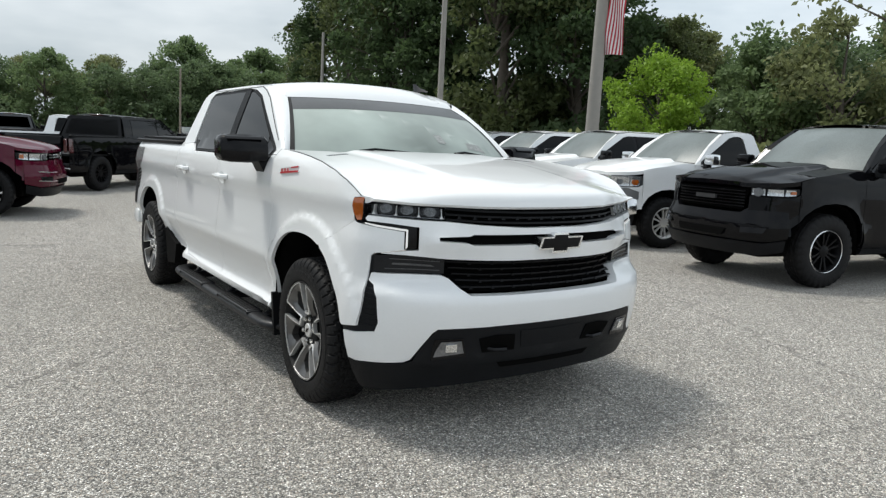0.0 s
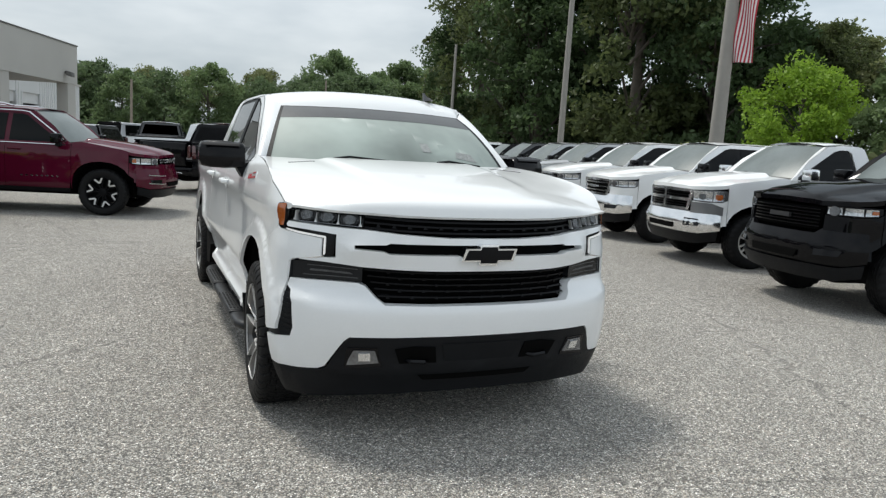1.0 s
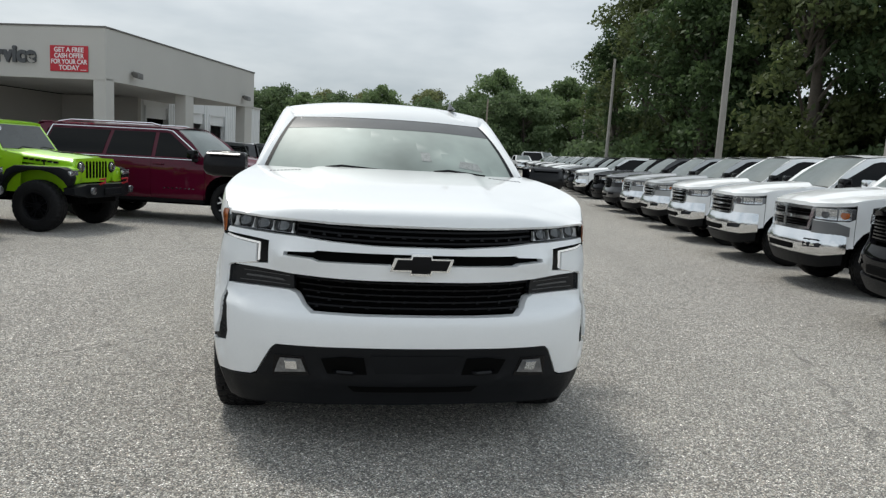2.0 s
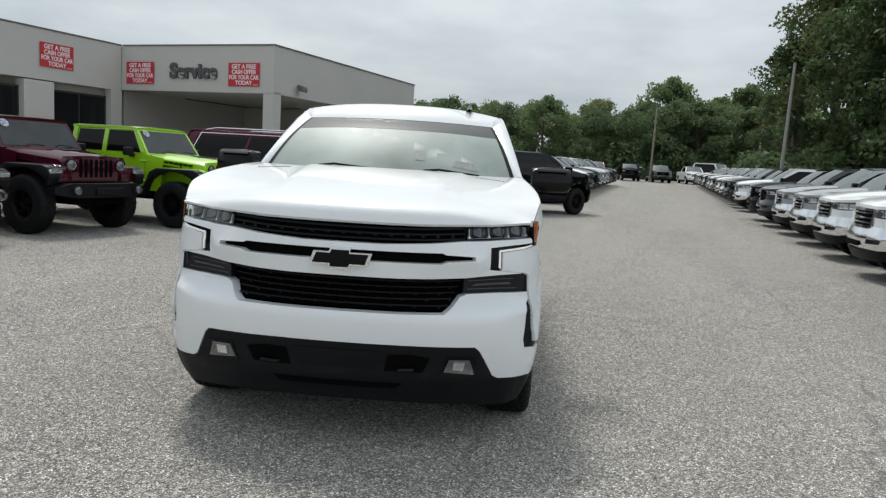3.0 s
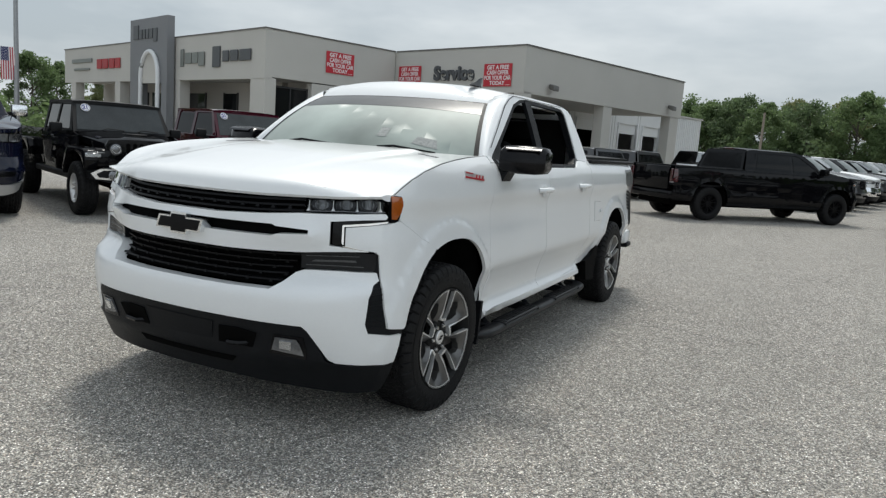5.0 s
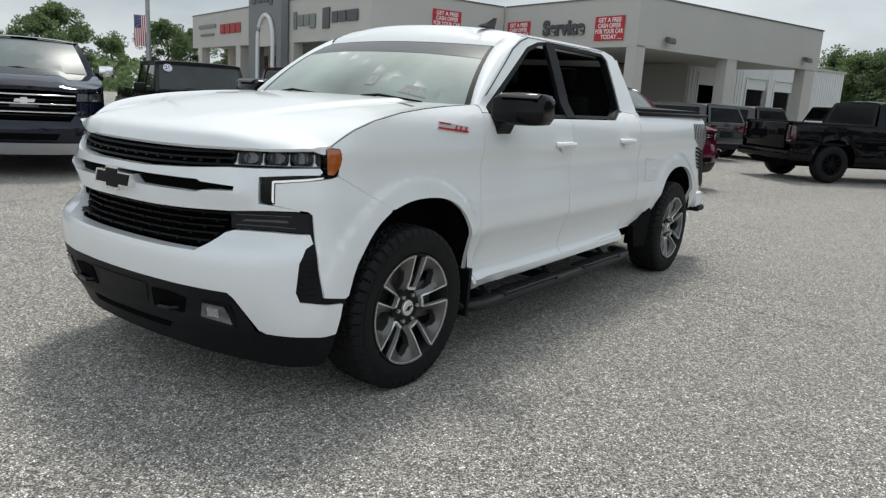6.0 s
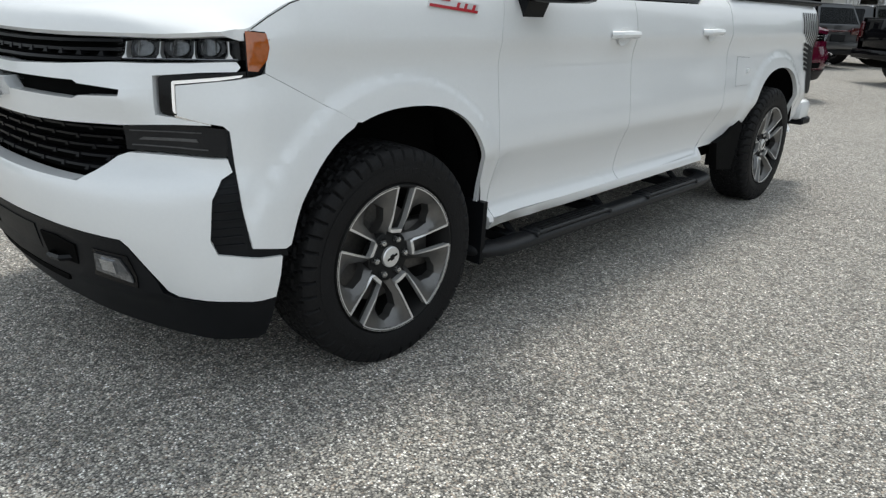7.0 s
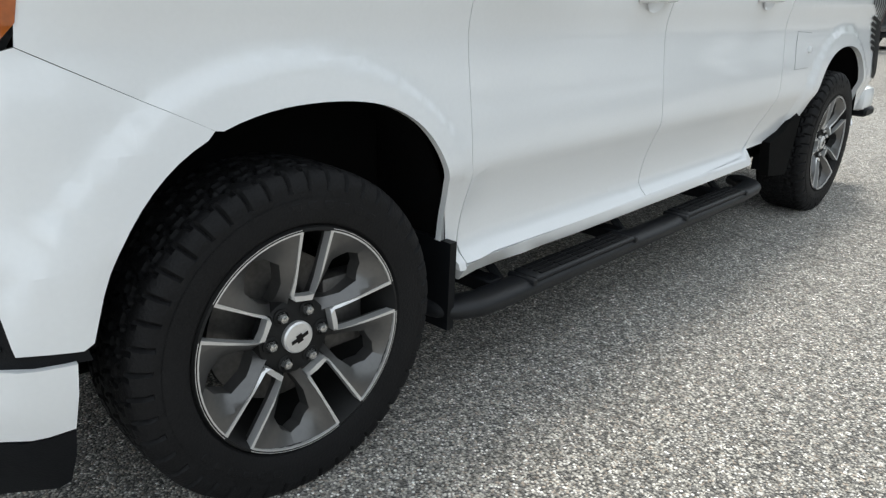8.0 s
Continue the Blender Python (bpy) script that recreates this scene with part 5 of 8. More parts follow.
    part("tow_hook", tube([FACE(sg * 0.29, 0.455, 0.0), FACE(sg * 0.31, 0.455, 0.03), FACE(sg * 0.38, 0.46, 0.03), FACE(sg * 0.40, 0.46, 0.0)], 0.012, 6), GLOSSB, hk)


def door_handle(sg, parent, y, z):
    f = body.side_fn(sg)
    h = part("door_handle", tube([f(y - 0.105, z + 0.004, 0.004), f(y - 0.08, z + 0.006, 0.038), f(y, z + 0.008, 0.046), f(y + 0.08, z + 0.007, 0.04), f(y + 0.105, z + 0.005, 0.004)], 0.018, 8), WHITE, parent)
    for v in h.data.vertices:
        v.co.x = sg * (abs(v.co.x) - 0.004)
    bm = bmesh.new()
    ring = []
    for r, d in ((1.0, 0.0025), (0.75, -0.004), (0.3, -0.008)):
        ring.append([bm.verts.new(f(y + 0.062 * r * math.cos(2 * math.pi * k / 20), z - 0.004 + 0.042 * r * math.sin(2 * math.pi * k / 20), d + 0.008)) for k in range(20)])
    for a, b in zip(ring, ring[1:]):
        for k in range(20):
            bm.faces.new((a[k], a[(k + 1) % 20], b[(k + 1) % 20], b[k]))
    bm.faces.new(ring[-1])
    part("handle_cup", bm, WHITE, h)


both(truck_side)

# hood
ey = np.array(smooth_curve([(-0.72, 1.188), (-0.64, 1.199), (-0.59, 1.207)] + EDGE[1:], 6))


def hood_edge(y):
    z = float(np.interp(y, ey[:, 0], ey[:, 1]))
    return abs(body.pos(body.sy(y), z).x), z


def nose_y(x):
    return body.pos(body.sx(min(abs(x), 0.93)), 1.2).y


HD = np.array(smooth_curve([(0, 1.178), (0.009, 1.208), (0.024, 1.236), (0.058, 1.258), (0.14, 1.281), (0.3, 1.310), (0.5, 1.338), (0.8, 1.374), (1.1, 1.402), (1.35, 1.418), (1.6, 1.43)], 6))


def hood_z(x, y):
    d = max(0.0, y - nose_y(x))
    z = float(np.interp(d, HD[:, 0], HD[:, 1]))
    xe, ze = hood_edge(max(y, -0.70))
    k = min(1.0, abs(x) / xe) ** 5
    z = z * (1 - k) + ze * k
    g = min(1.0, max(0.0, d - 0.12) / 0.5)
    ax = abs(x)
    wdt = 0.43 + 0.11 * min(1.2, d)
    q = min(1.0, max(0.0, (wdt - ax) / 0.07))
    return z + g * (0.011 * q * q * (3 - 2 * q) - 0.003 * math.exp(-((ax - wdt - 0.03) / 0.05) ** 2))


def hood_rear(x):
    return 0.37 + 0.17 * (x / 0.85) ** 2


def hood_at(u, v):
    e0 = hood_edge(-0.575)[0]
    y0, y1 = nose_y(u * e0), hood_rear(u * 0.85)
    y = y0 + (y1 - y0) * v**1.7
    x = u * (hood_edge(max(y, -0.575))[0] - 0.004)
    return Vector((x, y, hood_z(x, y)))


bm = bmesh.new()
rows = [[bm.verts.new(hood_at(-1 + 2 * i / 112, k / 48)) for i in range(113)] for k in range(49)]
for a, b in zip(rows, rows[1:]):
    for i in range(112):
        bm.faces.new((a[i], a[i + 1], b[i + 1], b[i]))
rim = [[bm.verts.new(v.co + Vector((0, 0.012, -0.012))) for v in rows[0]], [bm.verts.new(v.co + Vector((0, 0.05, -0.016))) for v in rows[0]]]
for a, b in zip([rows[0]] + rim, rim):
    for i in range(112):
        bm.faces.new((a[i], a[i + 1], b[i + 1], b[i]))
for c in (0, 112):
    low = [bm.verts.new(r[c].co + Vector((0, 0, -0.03 * min(1.0, k / 8) - 0.002))) for k, r in enumerate(rows)]
    for k in range(48):
        bm.faces.new((rows[k][c], rows[k + 1][c], low[k + 1], low[k]))
part("hood", bm, WHITE, truck)
for sg in (1, -1):
    for k in range(9):
        x0 = sg * 0.70 + 0.021 * (k - 4.5)
        y0 = 0.235 - 0.012 * sg * (k - 4.5)
        part("hood_lettering", drape([(x0, y0), (x0 + 0.014, y0 - 0.008 * sg), (x0 + 0.014, y0 + 0.030 - 0.008 * sg), (x0, y0 + 0.030)], lambda x, y, w: Vector((x, y, hood_z(x, y) + 0.002 + w)), 0.03, 0.003), LENS, truck, "small grey lettering bar on the hood")

# nose: white fascia with grilles and slot
UP = [(0, 1.165), (0.3, 1.166), (0.638, 1.172), (0.638, 1.106), (0.45, 1.092), (0.2, 1.08), (0, 1.078)]
gr = part("upper_grille", drape(mir(UP[1:-1]), lambda x, z, w: FACE(x, z, w - 0.06), 0.06, 0.0), DARK, truck, "black upper grille")
for k in range(3):
    lo = [(x, 1.092 + 0.026 * k + 0.012 * (x / 0.62) ** 2) for x in (0, 0.2, 0.4, 0.63)]
    part("grille_slat", drape(mir(lo)[::1] + [(x, z + 0.009) for x, z in reversed(mir(lo))], lambda x, z, w: FACE(x, z, w - 0.028), 0.08, 0.03), GRILB, gr)
for k in range(-7, 8):
    x = 0.08 * k
    part("grille_stud", drape([(x - 0.011, 1.113), (x + 0.011, 1.113), (x + 0.004, 1.128), (x - 0.004, 1.128)], lambda u, z, w: FACE(u, z, w - 0.026), 0.05, 0.03), GRILB, gr)
bar1 = [(0, 1.074), (0.2, 1.076), (0.45, 1.088), (0.618, 1.100), (0.75, 1.103), (0.88, 1.110), (0.95, 1.117), (0.965, 1.119), (0.968, 1.104), (0.964, 1.092), (0.90, 1.085), (0.80, 1.073), (0.768, 1.070), (0.768, 1.03), (0.672, 1.026), (0.52, 1.034), (0.50, 1.043), (0, 1.043)]
part("upper_fascia_bar", drape(mir(bar1[1:-1]), FACE, 0.05, 0.05), WHITE, truck)
bar2 = [(0, 0.987), (0.50, 0.989), (0.53, 1.000), (0.672, 1.007), (0.672, 1.026), (0.768, 1.030), (0.768, 0.956), (0.834, 0.951), (0.925, 0.938), (0.75, 0.925), (0.634, 0.916), (0.3, 0.910), (0, 0.908)]
part("lower_fascia_bar", drape(mir(bar2[1:-1]), FACE, 0.05, 0.05), WHITE, truck)
part("fascia_slot", drape(mir([(0.68, 0.98), (0.68, 1.05)]), lambda x, z, w: FACE(x, z, w - 0.045), 0.08, 0.0), DARK, truck, "black slot across the fascia")
LG = [(0.3, 0.745), (0.54, 0.752), (0.628, 0.83), (0.634, 0.912), (0.3, 0.908)]
lg = part("lower_grille", drape(mir(LG), lambda x, z, w: FACE(x, z, w - 0.07), 0.06, 0.0), DARK, truck, "black lower grille")
for k in range(5):
    z0 = 0.768 + 0.030 * k
    wd = 0.55 + 0.019 * k
    lo = [(x, z0 + 0.006 * (x / 0.6) ** 2) for x in (0.0001, 0.2, 0.4, wd)]
    part("grille_slat", drape(mir(lo) + [(x, z + 0.007) for x, z in reversed(mir(lo))], lambda x, z, w: FACE(x, z, w - 0.03), 0.08, 0.035), GRILB, lg)
    for q in range(-4, 5):
        x = 0.125 * q + (0.06 if k % 2 else 0.0)
        part("grille_stud", drape([(x - 0.009, z0 - 0.002), (x + 0.009, z0 - 0.002), (x + 0.003, z0 + 0.011), (x - 0.003, z0 + 0.011)], lambda u, z, w: FACE(u, z, w - 0.027), 0.06, 0.03), GRILB, lg)
# cross-shaped emblem
em = [(-0.150, 0.966), (-0.052, 0.966), (-0.052, 0.945), (0.048, 0.945), (0.055, 0.966), (0.138, 0.966), (0.158, 1.030), (0.052, 1.030), (0.052, 1.052), (-0.045, 1.052), (-0.052, 1.030), (-0.128, 1.030)]
eb = part("emblem", drape(em, lambda x, z, w: FACE(x, z, w + 0.030), 0.06, 0.075), CHROME, truck, "black cross emblem with bright rim")
part("emblem_face", drape([(x * 0.89 + 0.0005, 0.9985 + (z - 0.9985) * 0.78) for x, z in em], lambda x, z, w: FACE(x, z, w + 0.033), 0.06, 0.006), GRILB, eb)
# bumper, one piece round both corners
S, Y = body.sx, body.sy
half_b = [(S(0.3), 0.738), (S(0.515), 0.742), (S(0.565), 0.775), (S(0.612), 0.818), (S(0.65), 0.832), (Y(-0.632), 0.840), (Y(-0.622), 0.803), (S(0.937), 0.783), (S(0.921), 0.725), (S(0.914), 0.60), (S(0.925), 0.553), (Y(-0.56), 0.536), (Y(-0.498), 0.533), (Y(-0.503), 0.47), (Y(-0.515), 0.392), (Y(-0.56), 0.387), (S(0.82), 0.400), (S(0.79), 0.415), (S(0.70), 0.558), (S(0.675), 0.580), (S(0.3), 0.584)]
part("bumper", drape([(-s, z) for s, z in reversed(half_b)] + half_b, lambda s, z, w: body.pos(s, z, w), 0.047, 0.06, vstep=0.0225), WHITE, truck, "white painted front bumper")
half_v = [(S(0.3), 0.580), (S(0.672), 0.576), (S(0.696), 0.553), (S(0.785), 0.411), (S(0.82), 0.396), (Y(-0.56), 0.382), (Y(-0.515), 0.388), (Y(-0.52), 0.32), (Y(-0.535), 0.245), (Y(-0.56), 0.230), (S(0.85), 0.236), (S(0.6), 0.252), (S(0.3), 0.264)]


vl = part("lower_bumper", drape([(-s, z) for s, z in reversed(half_v)] + half_v, lower_lip, 0.045, 0.05), PLASTIC, truck, "black plastic lower bumper")
# near-black patch on the uncut lip, painted as a shaded slot
part("lower_slot", drape(mir([(0.30, 0.345), (0.33, 0.375)]), lambda x, z, w: FACE(x, z, w + 0.014), 0.08, 0.01), DARK, vl)
part("plate_panel", drape(mir([(0.19, 0.425), (0.22, 0.545)]), lambda x, z, w: FACE(x, z, w + 0.004), 0.08, 0.01), PLASTIC, vl)

# windshield, cowl, wipers
WB, WT = 0.862, 0.685


def shield(u, v, w=0.0):
    x = u * (WB + (WT - WB) * v)
    a = abs(u)
    y0, z0 = 0.40 + 0.20 * a**2.2, 1.415 - 0.02 * a * a
    y1, z1 = 0.985 + 0.10 * a * a, 1.775 - 0.015 * a * a
    b = 0.035 * 4 * v * (1 - v)
    return Vector((x, y0 + (y1 - y0) * v - 0.55 * (b + w), z0 + (z1 - z0) * v + 0.83 * (b + w)))


part("windshield", drape([(-1, 0), (1, 0), (1, 1), (-1, 1)], shield, 0.1, 0.0), SHIELD, truck, "windshield with the sky's reflection painted in pale grey")
part("shade_band", drape([(-0.98, 0.69), (-0.5, 0.72), (0.5, 0.72), (0.98, 0.69), (0.98, 0.99), (-0.98, 0.99)], lambda u, v, w: shield(u, v, w + 0.0015), 0.1, 0.0), BANDG, truck, "dark shade band at the top of the windshield")
part("windshield_seal", drape([(-1, 0), (-0.968, 0.0), (-0.972, 0.985), (0.972, 0.985), (0.968, 0.0), (1, 0), (1, 1), (-1, 1)], lambda u, v, w: shield(u, v, w + 0.002), 0.12, 0.0), PLASTIC, truck)
for sg in (1, -1):
    ws = [shield(sg, v) for v in np.linspace(0, 1, 12)]
    f = body.side_fn(sg)
    yy = np.interp(np.linspace(0, 1, 12), [0, 0.1, 0.35, 0.6, 0.8, 1.0], [0.612, 0.66, 0.82, 1.0, 1.14, 1.24])
    zz = np.interp(yy, [0.612, 0.66, 0.80, 0.95, 1.10, 1.22, 1.34], [1.408, 1.452, 1.555, 1.658, 1.752, 1.812, 1.842])
    rl = [f(a, b, 0.0) for a, b in zip(yy, zz)]
    part("a_pillar", bridge(ws, rl, 4, (sg * 0.006, -0.012, 0.012)), WHITE, truck)
cw = [(x, hood_rear(x) - 0.03) for x in np.linspace(-0.86, 0.86, 15)] + [(x, 0.42 + 0.21 * (abs(x) / 0.862) ** 2.2) for x in np.linspace(0.86, -0.86, 15)]
part("cowl", drape(cw, lambda x, y, w: Vector((x, y, 1.402 - 0.012 * (x / 0.86) ** 2 + w)), 0.08, 0.03), PLASTIC, truck, "black wiper cowl")
for x0 in (-0.45, 0.25):
    part("wiper", tube([shield((x0) / 0.85, -0.02, 0.02), shield((x0 + 0.1) / 0.85, 0.012, 0.02), shield((x0 + 0.36) / 0.85, -0.01, 0.012)], [0.011, 0.008, 0.005], 6), PLASTIC, truck, "black wiper")
part("tag", drape([(0.22, 0.16), (0.30, 0.16), (0.30, 0.30), (0.22, 0.30)], lambda u, v, w: shield(u, v, w + 0.002), 0.1, 0.0), TAGGREY, truck, "grey paper tag on the windshield")
part("tag", drape([(0.52, 0.10), (0.72, 0.05), (0.70, 0.17), (0.55, 0.2)], lambda u, v, w: shield(u, v, w + 0.002), 0.1, 0.0), TAGGREY, truck, "grey paper tag on the windshield")

# roof
def roof(u, v, w=0.0):
    a = abs(u)
    v = v**1.5
    yf, zf = 0.985 + 0.10 * a * a, 1.775 - 0.015 * a * a
    y = yf * (1 - v) + (2.70 - 0.05 * a * a) * v
    zr = zf + (1.853 - zf) * float(np.interp(y - yf, [0, 0.03, 0.07, 0.14, 0.22, 0.35, 0.6], [0, 0.30, 0.56, 0.77, 0.87, 0.94, 1.0]))
    zr += float(np.interp(y, [2.3, 2.55, 2.7], [0.0, -0.015, -0.063]))
    xe = float(np.interp(y, [0.98, 1.085, 1.15, 1.25, 1.4], [0.685, 0.685, 0.69, 0.722, 0.75])) if v < 0.5 else 0.75
    e = abs(body.pos(body.sy(y), zr).x) if y > 1.24 else xe
    c = 0.058 * min(1.0, v / 0.12) * (1 - a**2.6)
    return Vector((u * e, y, zr + c + w))


part("roof", drape([(-1, 0), (1, 0), (1, 1), (-1, 1)], roof, 0.08, 0.0, vstep=0.04), WHITE, truck)
for sg in (1, -1):
    part("roof_gap", drape([(sg * 0.955, 0.24), (sg * 0.968, 0.24), (sg * 0.968, 0.97), (sg * 0.955, 0.97)], lambda u, v, w: roof(u, v, w + 0.0025), 0.1, 0.0), PLASTIC, truck, "dark roof seam")
# strips between the roof panel and the door rails
for sg in (1, -1):
    f = body.side_fn(sg)
    a0, b0 = shield(sg, 1.0), f(1.24, float(np.interp(1.24, [1.22, 1.34], [1.812, 1.842])), 0.0)
    ca, cb = [], []
    for v in np.linspace(0, 1, 40):
        p = roof(sg * 0.985, float(v))
        ca.append(p)
        cb.append(a0.lerp(b0, max(0.0, (p.y - a0.y) / (b0.y - a0.y))) if p.y < 1.24 else f(p.y, float(np.interp(p.y, [1.22, 1.34, 1.6, 2.2, 2.5, 2.63, 2.7], [1.812, 1.842, 1.853, 1.853, 1.846, 1.82, 1.765])), 0.0))
    part("roof_edge", bridge(ca, cb, 2, (0, 0, 0.002)), WHITE, truck)
bm = bmesh.new()
rows = []
for t, wd, h in ((0, 0.004, 0.004), (0.2, 0.022, 0.018), (0.5, 0.026, 0.034), (0.8, 0.022, 0.066), (1.0, 0.006, 0.070)):
    y = 1.16 + 0.19 * t
    zb = 1.888
    rows.append([bm.verts.new((0.50 - wd, y, zb)), bm.verts.new((0.50 - wd * 0.35, y + 0.02 * t, zb + h * 0.75)), bm.verts.new((0.50, y + 0.03 * t, zb + h)), bm.verts.new((0.50 + wd * 0.35, y + 0.02 * t, zb + h * 0.75)), bm.verts.new((0.50 + wd, y, zb))])
for a, b in zip(rows, rows[1:]):
    for k in range(4):
        bm.faces.new((a[k], a[k + 1], b[k + 1], b[k]))
bm.faces.new(rows[-1])
part("roof_antenna", bm, GLOSSB, truck, "black shark fin antenna", smooth=60)

# cab rear, bed, tailgate, rear bumper, underside
part("cab_back", prism([(-0.88, 1.3), (0.88, 1.3), (0.76, 1.80), (-0.76, 1.80)], lambda x, z, w: Vector((x, 2.84 - 0.34 * (z - 1.40) - w, z)), 0.03), WHITE, truck)
part("rear_glass", prism([(-0.68, 1.43), (0.68, 1.43), (0.60, 1.74), (-0.60, 1.74)], lambda x, z, w: Vector((x, 2.856 - 0.34 * (z - 1.40) - w, z)), 0.01), DGLASS, truck)
part("bed_rail", box(-0.95, -0.86, 2.88, 4.62, 1.39, 1.422, 0.01, 1), PLASTIC, truck)
part("bed_rail", box(0.86, 0.95, 2.88, 4.62, 1.39, 1.422, 0.01, 1), PLASTIC, truck)
part("bed_cover", drape([(-0.90, 2.90), (0.90, 2.90), (0.90, 4.50), (-0.90, 4.50)], lambda x, y, w: Vector((x, y, 1.445 + 0.02 * (1 - (x / 0.9) ** 2) + w)), 0.2, 0.03), PLASTIC, truck, "folded dark bed cover")
part("tailgate", box(-0.86, 0.86, 4.62, 4.68, 0.66, 1.40, 0.02, 2), WHITE, truck)
part("rear_bumper", box(-0.95, 0.95, 4.62, 4.84, 0.50, 0.66, 0.04, 2), WHITE, truck)
part("hitch", box(-0.06, 0.06, 4.7, 4.9, 0.40, 0.50, 0.01, 1), PLASTIC, truck)
part("bumper_corner", box(0.80, 0.96, 4.66, 4.86, 0.46, 0.52, 0.015, 1), PLASTIC, truck)
# near-black boxes added to block the view through and read as shade
part("underbody", box(-0.72, 0.72, -0.72, 4.55, 0.34, 0.80, 0.03, 1), DARK, truck, "near-black filler box painted as the shaded underside")
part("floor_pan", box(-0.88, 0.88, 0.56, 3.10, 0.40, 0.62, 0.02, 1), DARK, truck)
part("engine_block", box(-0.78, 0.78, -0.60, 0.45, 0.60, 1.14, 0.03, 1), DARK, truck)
part("cabin", box(-0.89, 0.89, 0.62, 2.78, 0.60, 1.30, 0.05, 1), SEAT, truck, "dark cabin trim")
part("headliner", box(-0.66, 0.66, 1.18, 2.62, 1.785, 1.80, 0.004, 1), SEAT, truck, "dark headliner")
part("cab_trim", box(-0.78, 0.78, 2.60, 2.63, 1.25, 1.74, 0.004, 1), SEAT, truck)
part("dashboard", drape([(-0.85, 0.48), (0.85, 0.48), (0.82, 1.0), (-0.82, 1.0)], lambda x, y, w: Vector((x, y, 1.39 - 0.10 * (y - 0.48) + w)), 0.2, 0.06), SEAT, truck, "black dashboard")
for x in (-0.40, 0.40):
    for y in (1.55, 2.45):
        s = part("seat", box(x - 0.26, x + 0.26, y, y + 0.16, 1.0, 1.52, 0.05, 2), SEAT, truck, "black seat back")
        part("headrest", box(x - 0.13, x + 0.13, y + 0.03, y + 0.13, 1.55, 1.72, 0.04, 2), SEAT, s)
part("steering_wheel", lathe([(0.18, -0.012), (0.195, 0), (0.18, 0.012), (0.165, 0)], 28, axis="y", closed=True), SEAT, truck).matrix_basis = pose(0.40, 0.98, 1.33, -28, 0, 0)

w0 = truck_wheel(truck, pose(0.885, 0.0, 0.405, 0, 0, -2))
share(w0, pose(0.885, 3.745, 0.405, 25), truck)
share(w0, pose(-0.885, 0.0, 0.405, 10, 0, 178), truck)
share(w0, pose(-0.885, 3.745, 0.405, 40, 0, 180), truck)


# ---- other vehicles: front axle at y = 0, nose towards -y ----
def plain_wheel(parent, m, R, rim, half, material, spokes=6, lip=None, wide=0.062, blocks=30, spoke=None, vee=False):
    bm = lathe([(rim, half - 0.012), (rim - 0.012, half - 0.008), (rim - 0.03, half - 0.03), (rim - 0.05, 0.0)], 32, caps=False)
    w = part("wheel", bm, material, parent)
    w.matrix_basis = m
    part("tyre", tyre_mesh(R, rim, half, blocks, 40), RUBBER, w, "black tyre", smooth=35)
    f = ring_fn(half - 0.03, 0.10)
    bm = bmesh.new()
    for k in range(spokes):
        a = math.pi / 2 + 2 * math.pi * k / spokes
        for s in (1, -1):
            p = turn2([(0.05, s * 0.006), (0.12, s * 0.012), (rim - 0.02, s * wide * 0.55), (rim - 0.02, s * wide), (0.12, s * 0.034), (0.05, s * 0.03)], a)
            join(bm, drape(p, f, 0.09, 0.03))
    if vee:
        # black spokes whose outer ends carry bright machined forks
        part("spokes", bm, material, w)
        bm = bmesh.new()
        for k in range(6):
            a = math.pi / 2 + 2 * math.pi * k / 6
            for s in (1, -1):
                p = turn2([(0.185, 0.0), (rim - 0.022, s * 0.056), (rim - 0.014, s * 0.085), (rim - 0.045, s * 0.074), (0.168, s * 0.022), (0.160, 0.0)], a)
                join(bm, drape(p, lambda u, v, q: f(u, v, q + 0.008), 0.09, 0.02))
    part("forks" if vee else "spokes", bm, spoke or material, w)
    part("hub", lathe([(0.075, half - 0.07), (0.07, half - 0.045), (0.03, half - 0.036)], 16), material, w)
    part("disc", lathe([(rim - 0.05, 0.005), (rim - 0.05, 0.02), (0.05, 0.02)], 24), LINER, w)
    if lip:
        part("lip", lathe([(rim + 0.002, half - 0.012), (rim - 0.006, half - 0.004), (rim - 0.013, half - 0.011)], 40, caps=False), lip, w, "bright rim ring")
    return w


def set_wheels(r, L, x, R, rim, half, material, **k):
    w = plain_wheel(r, pose(x, 0, R), R, rim, half, material, **k)
    share(w, pose(x, L, R, 30), r)
    share(w, pose(-x, 0, R, 15, 0, 180), r)
    share(w, pose(-x, L, R, 50, 0, 180), r)


def arch_line(y, R, z0):
    """Wheel opening outline from front to back."""
    a = R + 0.11
    pts = [(y - a - 0.01, z0)]
    for k in range(13):
        t = math.pi * (1.0 - k / 12)
        pts.append((y + a * math.copysign(abs(math.cos(t)) ** 0.85, math.cos(t)), R + 0.02 + a * math.sin(t) ** 0.85))
    pts.append((y + a + 0.01, z0))
    return [p for p in pts if p[1] >= z0 - 1e-6]


